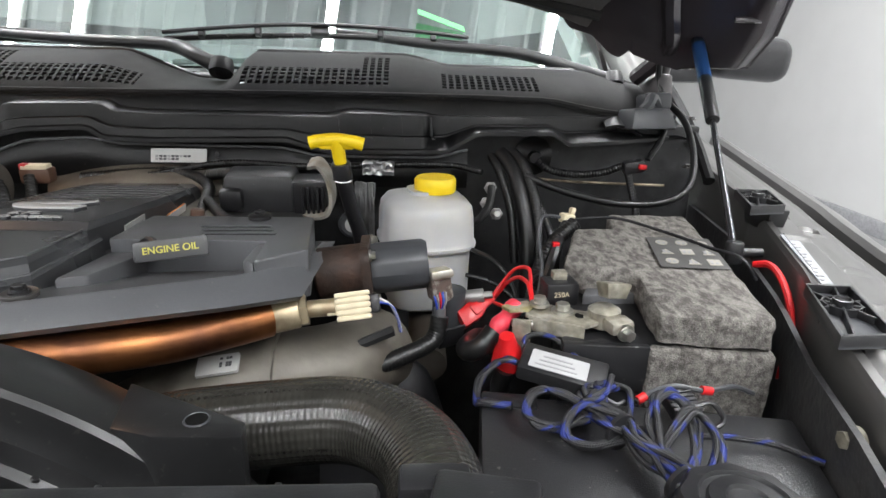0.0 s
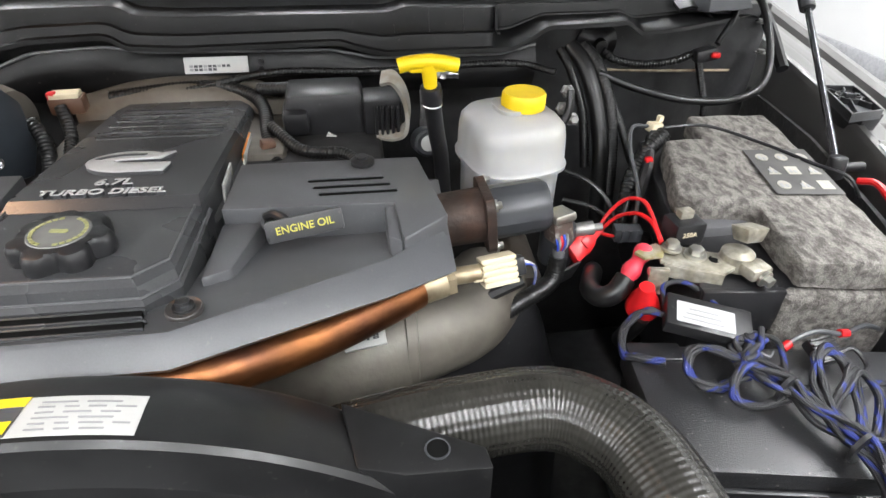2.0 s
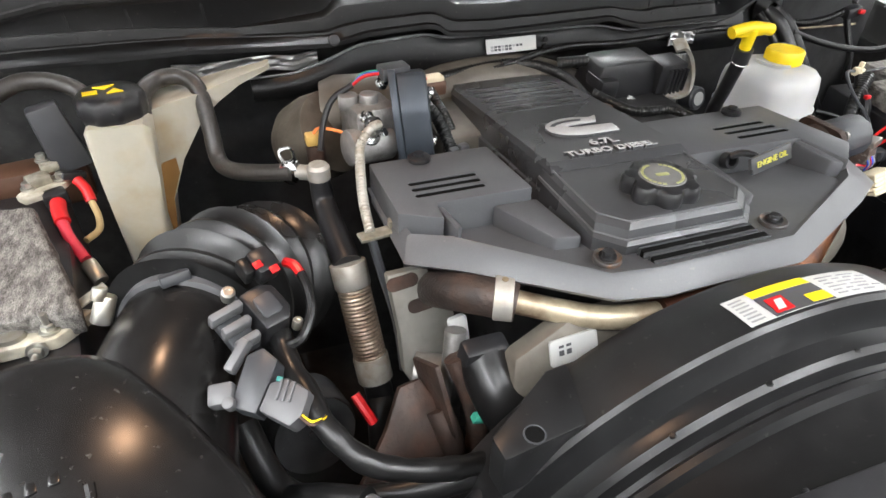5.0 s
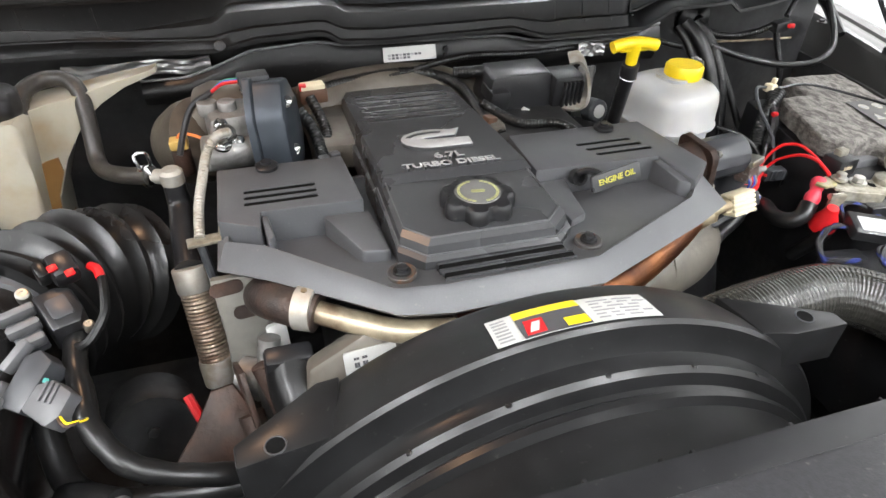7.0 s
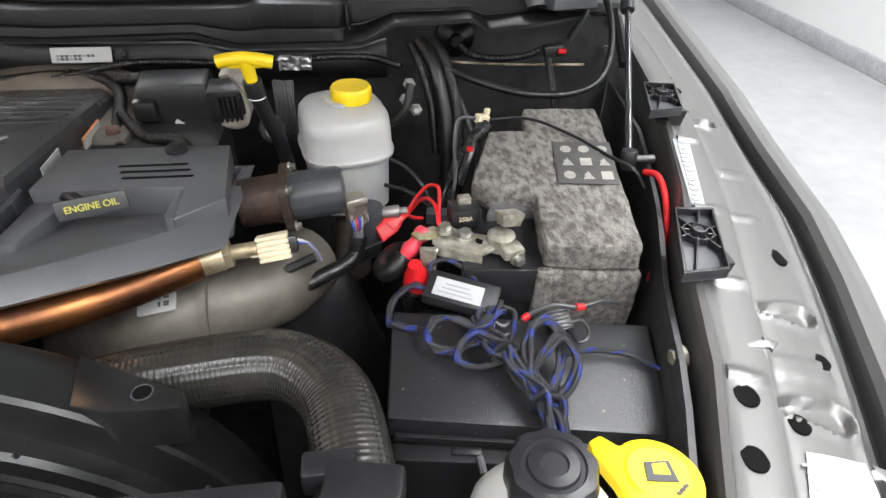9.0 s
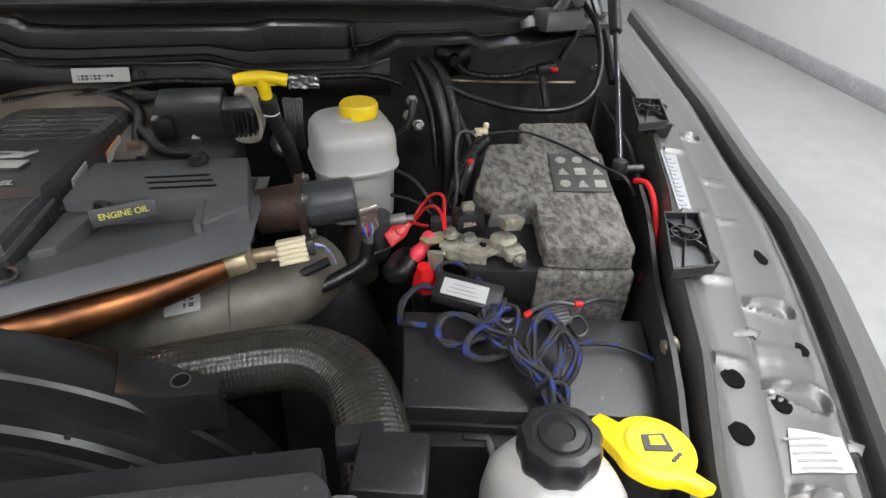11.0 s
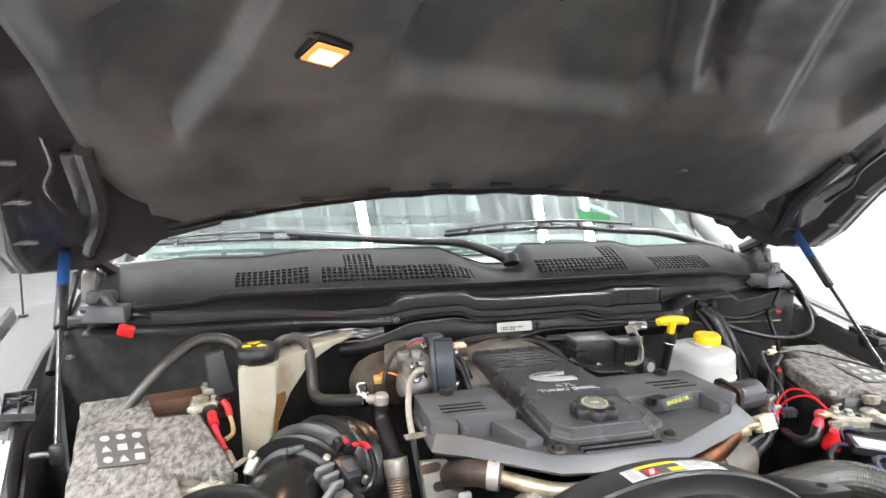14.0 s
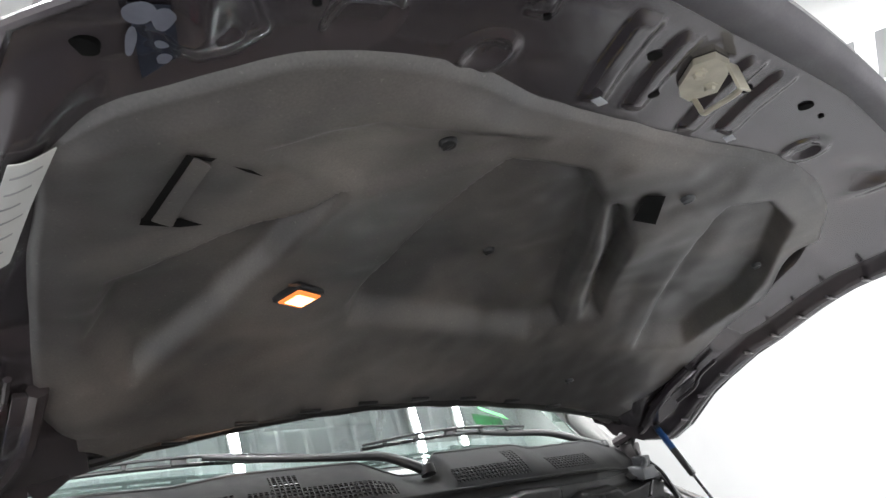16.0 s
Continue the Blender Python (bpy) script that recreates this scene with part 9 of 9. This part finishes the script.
# ---------------------------------------------------------------- cowl corners, wipers, mirror, antenna
for side in (1, -1):
    cc = thing("cowl_corner", "black plastic cowl end cap beside the hood hinge", "trim", (side * 0.83, 0.62, 1.3))
    bm = B()
    sheet(bm, lambda u, v: (side * (0.74 + 0.17 * u), 0.56 + 0.16 * v + 0.03 * u, 1.325 + 0.055 * v - 0.03 * u + 0.008 * math.sin(u * 9)), 16, 10, thick=0.004)
    part("cap", bm, TRIM, cc)
    bm = B()
    frustum(bm, (side * 0.815, 0.585, 1.318), (0.090, 0.075), (0.070, 0.055), 0.036, (-8, 0, side * 12), bev=0.005)
    box(bm, (side * 0.835, 0.605, 1.364), (0.050, 0.040, 0.030), (-12, 0, side * 12), bev=0.006)
    part("end_cap", bm, GREYPL, cc, "grey-black moulded end cap")
    bm = B()
    tube(bm, [(side * 0.79, 0.575, 1.335), (side * 0.812, 0.57, 1.36), (side * 0.825, 0.585, 1.372), (side * 0.85, 0.60, 1.345), (side * 0.875, 0.61, 1.34)], 0.010, seg=8, n=6)
    part("clip", bm, GREYPL, cc)
    bm = B()
    box(bm, (side * 0.872, 0.70, 1.365), (0.03, 0.11, 0.07), (-15, 0, 0), bev=0.008)
    tube(bm, [(side * 0.872, 0.69, 1.38), (side * 0.875, 0.67, 1.43), (side * 0.868, 0.63, 1.475)], 0.012, seg=10, n=5)
    part("hinge_base", bm, PAINTDK, cc, "dark painted hinge base")
    bm = B()
    tube(bm, [(side * 0.905, 0.50, 1.245), (side * 0.91, 0.58, 1.30), (side * 0.925, 0.72, 1.36), (side * 0.955, 0.88, 1.40)], 0.010, seg=8, n=6)
    part("edge_seal", bm, RUBBER, cc)
    for k in range(3):
        bm = B()
        bolt(bm, (side * (0.88 + 0.02 * k), 0.53 + 0.05 * k, 1.262 + 0.035 * k), 0.006, 0.006, (0, 0, 1))
        part("bolt", bm, PAINT, cc)
cable("hinge_wire", "black cable past the hood hinge", [(0.82, 0.56, 1.27), (0.85, 0.58, 1.31), (0.865, 0.62, 1.35), (0.862, 0.66, 1.40), (0.85, 0.64, 1.46)], 0.0055, RUBBER)
bm = B()
box(bm, (-0.775, 0.52, 1.315), (0.030, 0.022, 0.020), (10, 20, 10), bev=0.004)
single("red_clip", bm, RED, "small red connector by the hood hinge", "connector")


def wiper(pivot, arm, blade0, blade1, bow):
    w = thing("wiper", "black wiper arm and blade parked on the windshield", "wiper", pivot, "windshield wipers")
    bm = B()
    lathe(bm, [(0.020, -0.01), (0.021, 0.0), (0.019, 0.014), (0.012, 0.018), (0.0, 0.019)], Matrix.Translation(pivot) @ pose(0, 0, 0, -35, 0, 0), 24)
    part("pivot_cap", bm, BLACK, w)
    bm = B()
    tube(bm, [pivot] + arm, 0.012, seg=10, n=6, radius=lambda s: max(0.014 - 0.012 * s, 0.006))
    part("arm", bm, BLACK, w)
    b0, b1 = Vector(blade0), Vector(blade1)
    pts = [b0.lerp(b1, t) + Vector((0, 0, bow * math.sin(math.pi * t))) for t in np.linspace(0, 1, 9)]
    bm = B()
    tube(bm, pts, 0.0055, seg=8, n=3)
    part("rubber", bm, RUBBER, w, "rubber blade edge")
    bm = B()
    tube(bm, [p + Vector((0, -0.008, 0.012 + 0.008 * math.sin(math.pi * k / 8))) for k, p in enumerate(pts)], 0.004, seg=8, n=3)
    fr = part("blade_frame", bm, BLACK, w)
    for t in (0.12, 0.3, 0.5, 0.7, 0.88):
        p = b0.lerp(b1, t) + Vector((0, -0.004, bow * math.sin(math.pi * t) + 0.008))
        bm = B()
        box(bm, p, (0.035 if t == 0.5 else 0.012, 0.014, 0.020), (-35, 0, 0), bev=0.003)
        part("yoke", bm, BLACK, fr)


wiper((0.078, 0.640, 1.405), [(0.03, 0.665, 1.425), (-0.03, 0.705, 1.442), (-0.15, 0.73, 1.446), (-0.30, 0.76, 1.452), (-0.46, 0.80, 1.462)], (-0.80, 0.875, 1.430), (-0.22, 0.765, 1.442), 0.010)
wiper((0.800, 0.735, 1.392), [(0.74, 0.755, 1.410), (0.62, 0.800, 1.440), (0.45, 0.80, 1.452), (0.26, 0.80, 1.472)], (-0.06, 0.765, 1.452), (0.52, 0.810, 1.456), 0.010)
bm = B()
sheet(bm, lambda u, v: (0.42 + 0.10 * u, 0.90 + 0.04 * v - 0.02 * u, 1.515 - 0.035 * u + 0.012 * v), 6, 3, thick=0.001)
single("inspection_sticker", bm, material("green_paper", (0.06, 0.36, 0.10), 0.5), "bright green paper edge behind the glass", "sticker")
mirror = thing("door_mirror", "black folding door mirror on the driver's side", "mirror", (1.2, 1.1, 1.4))
bm = B()
box(bm, (1.26, 1.10, 1.44), (0.22, 0.10, 0.11), (0, 4, 8), bev=0.04, seg=4)
part("housing", bm, BLACK, mirror)
bm = B()
box(bm, (1.11, 1.13, 1.40), (0.14, 0.05, 0.05), (0, 0, 5), bev=0.015)
part("arm", bm, BLACK, mirror)
ant = thing("radio_antenna", "thin black mast antenna on the fender", "antenna", (-1.10, 0.92, 1.25))
bm = B()
cyl(bm, (-1.10, 0.92, 1.22), (-1.10, 0.92, 1.255), 0.016, 0.010, seg=16)
part("base", bm, BLACK, ant)
bm = B()
cyl(bm, (-1.10, 0.92, 1.25), (-1.10, 0.95, 1.75), 0.0025, seg=8)
part("mast", bm, BLACK, ant)
for side in (1, -1):
    for y in (-0.05, 3.6):
        bm = B()
        lathe(bm, [(0.20, -0.13), (0.36, -0.13), (0.395, -0.09), (0.40, 0.0), (0.395, 0.09), (0.36, 0.13), (0.20, 0.13)], Matrix.Translation((side * 0.93, y, 0.40)) @ pose(0, 0, 0, 0, 90, 0), 48)
        part("wheel", bm, RUBBER, truck, "black truck tyre")
bm = B()
box(bm, (0, 3.9, 0.85), (2.0, 1.9, 0.7), bev=0.04)
part("cargo_bed", bm, PAINTDK, truck)

# ---------------------------------------------------------------- lettering on the garage walls
bm = B()
lettering(bm, "w.S", 0.36, 0.002, pose(-1.83, 8.795, 3.92, 90, 0, 0))
single("wall_lettering", bm, WALLGREY, "grey letters painted on the white wall", "sign")
for poly in ([(0.09, 3.70), (0.10, 4.10), (0.24, 4.10), (0.38, 3.87), (0.52, 4.11), (0.67, 4.11), (0.68, 3.72), (0.55, 3.72), (0.545, 3.96), (0.42, 3.74), (0.34, 3.74), (0.225, 3.95), (0.22, 3.70)],
             [(-0.10, 3.72), (-0.10, 4.10), (0.02, 4.10), (0.02, 3.72)], [(0.82, 3.73), (0.82, 4.12), (0.95, 4.12), (0.95, 3.73)],
             [(0.74, 3.12), (0.74, 3.34), (0.68, 3.34), (0.68, 3.40), (0.74, 3.40), (0.74, 3.47), (0.83, 3.47), (0.83, 3.40), (0.90, 3.40), (0.90, 3.34), (0.83, 3.34), (0.83, 3.17), (0.90, 3.17), (0.90, 3.10), (0.78, 3.09)]):
    bm = B()
    prism(bm, poly, 0.0, 0.004, Matrix.Translation((4.398, 2.12, 0)) @ Matrix(((0, 0, -1), (-1, 0, 0), (0, 1, 0))).to_4x4())
    single("wall_shape", bm, WALLGREY, "large grey painted shape on the white wall", "sign", "painted wall shapes")
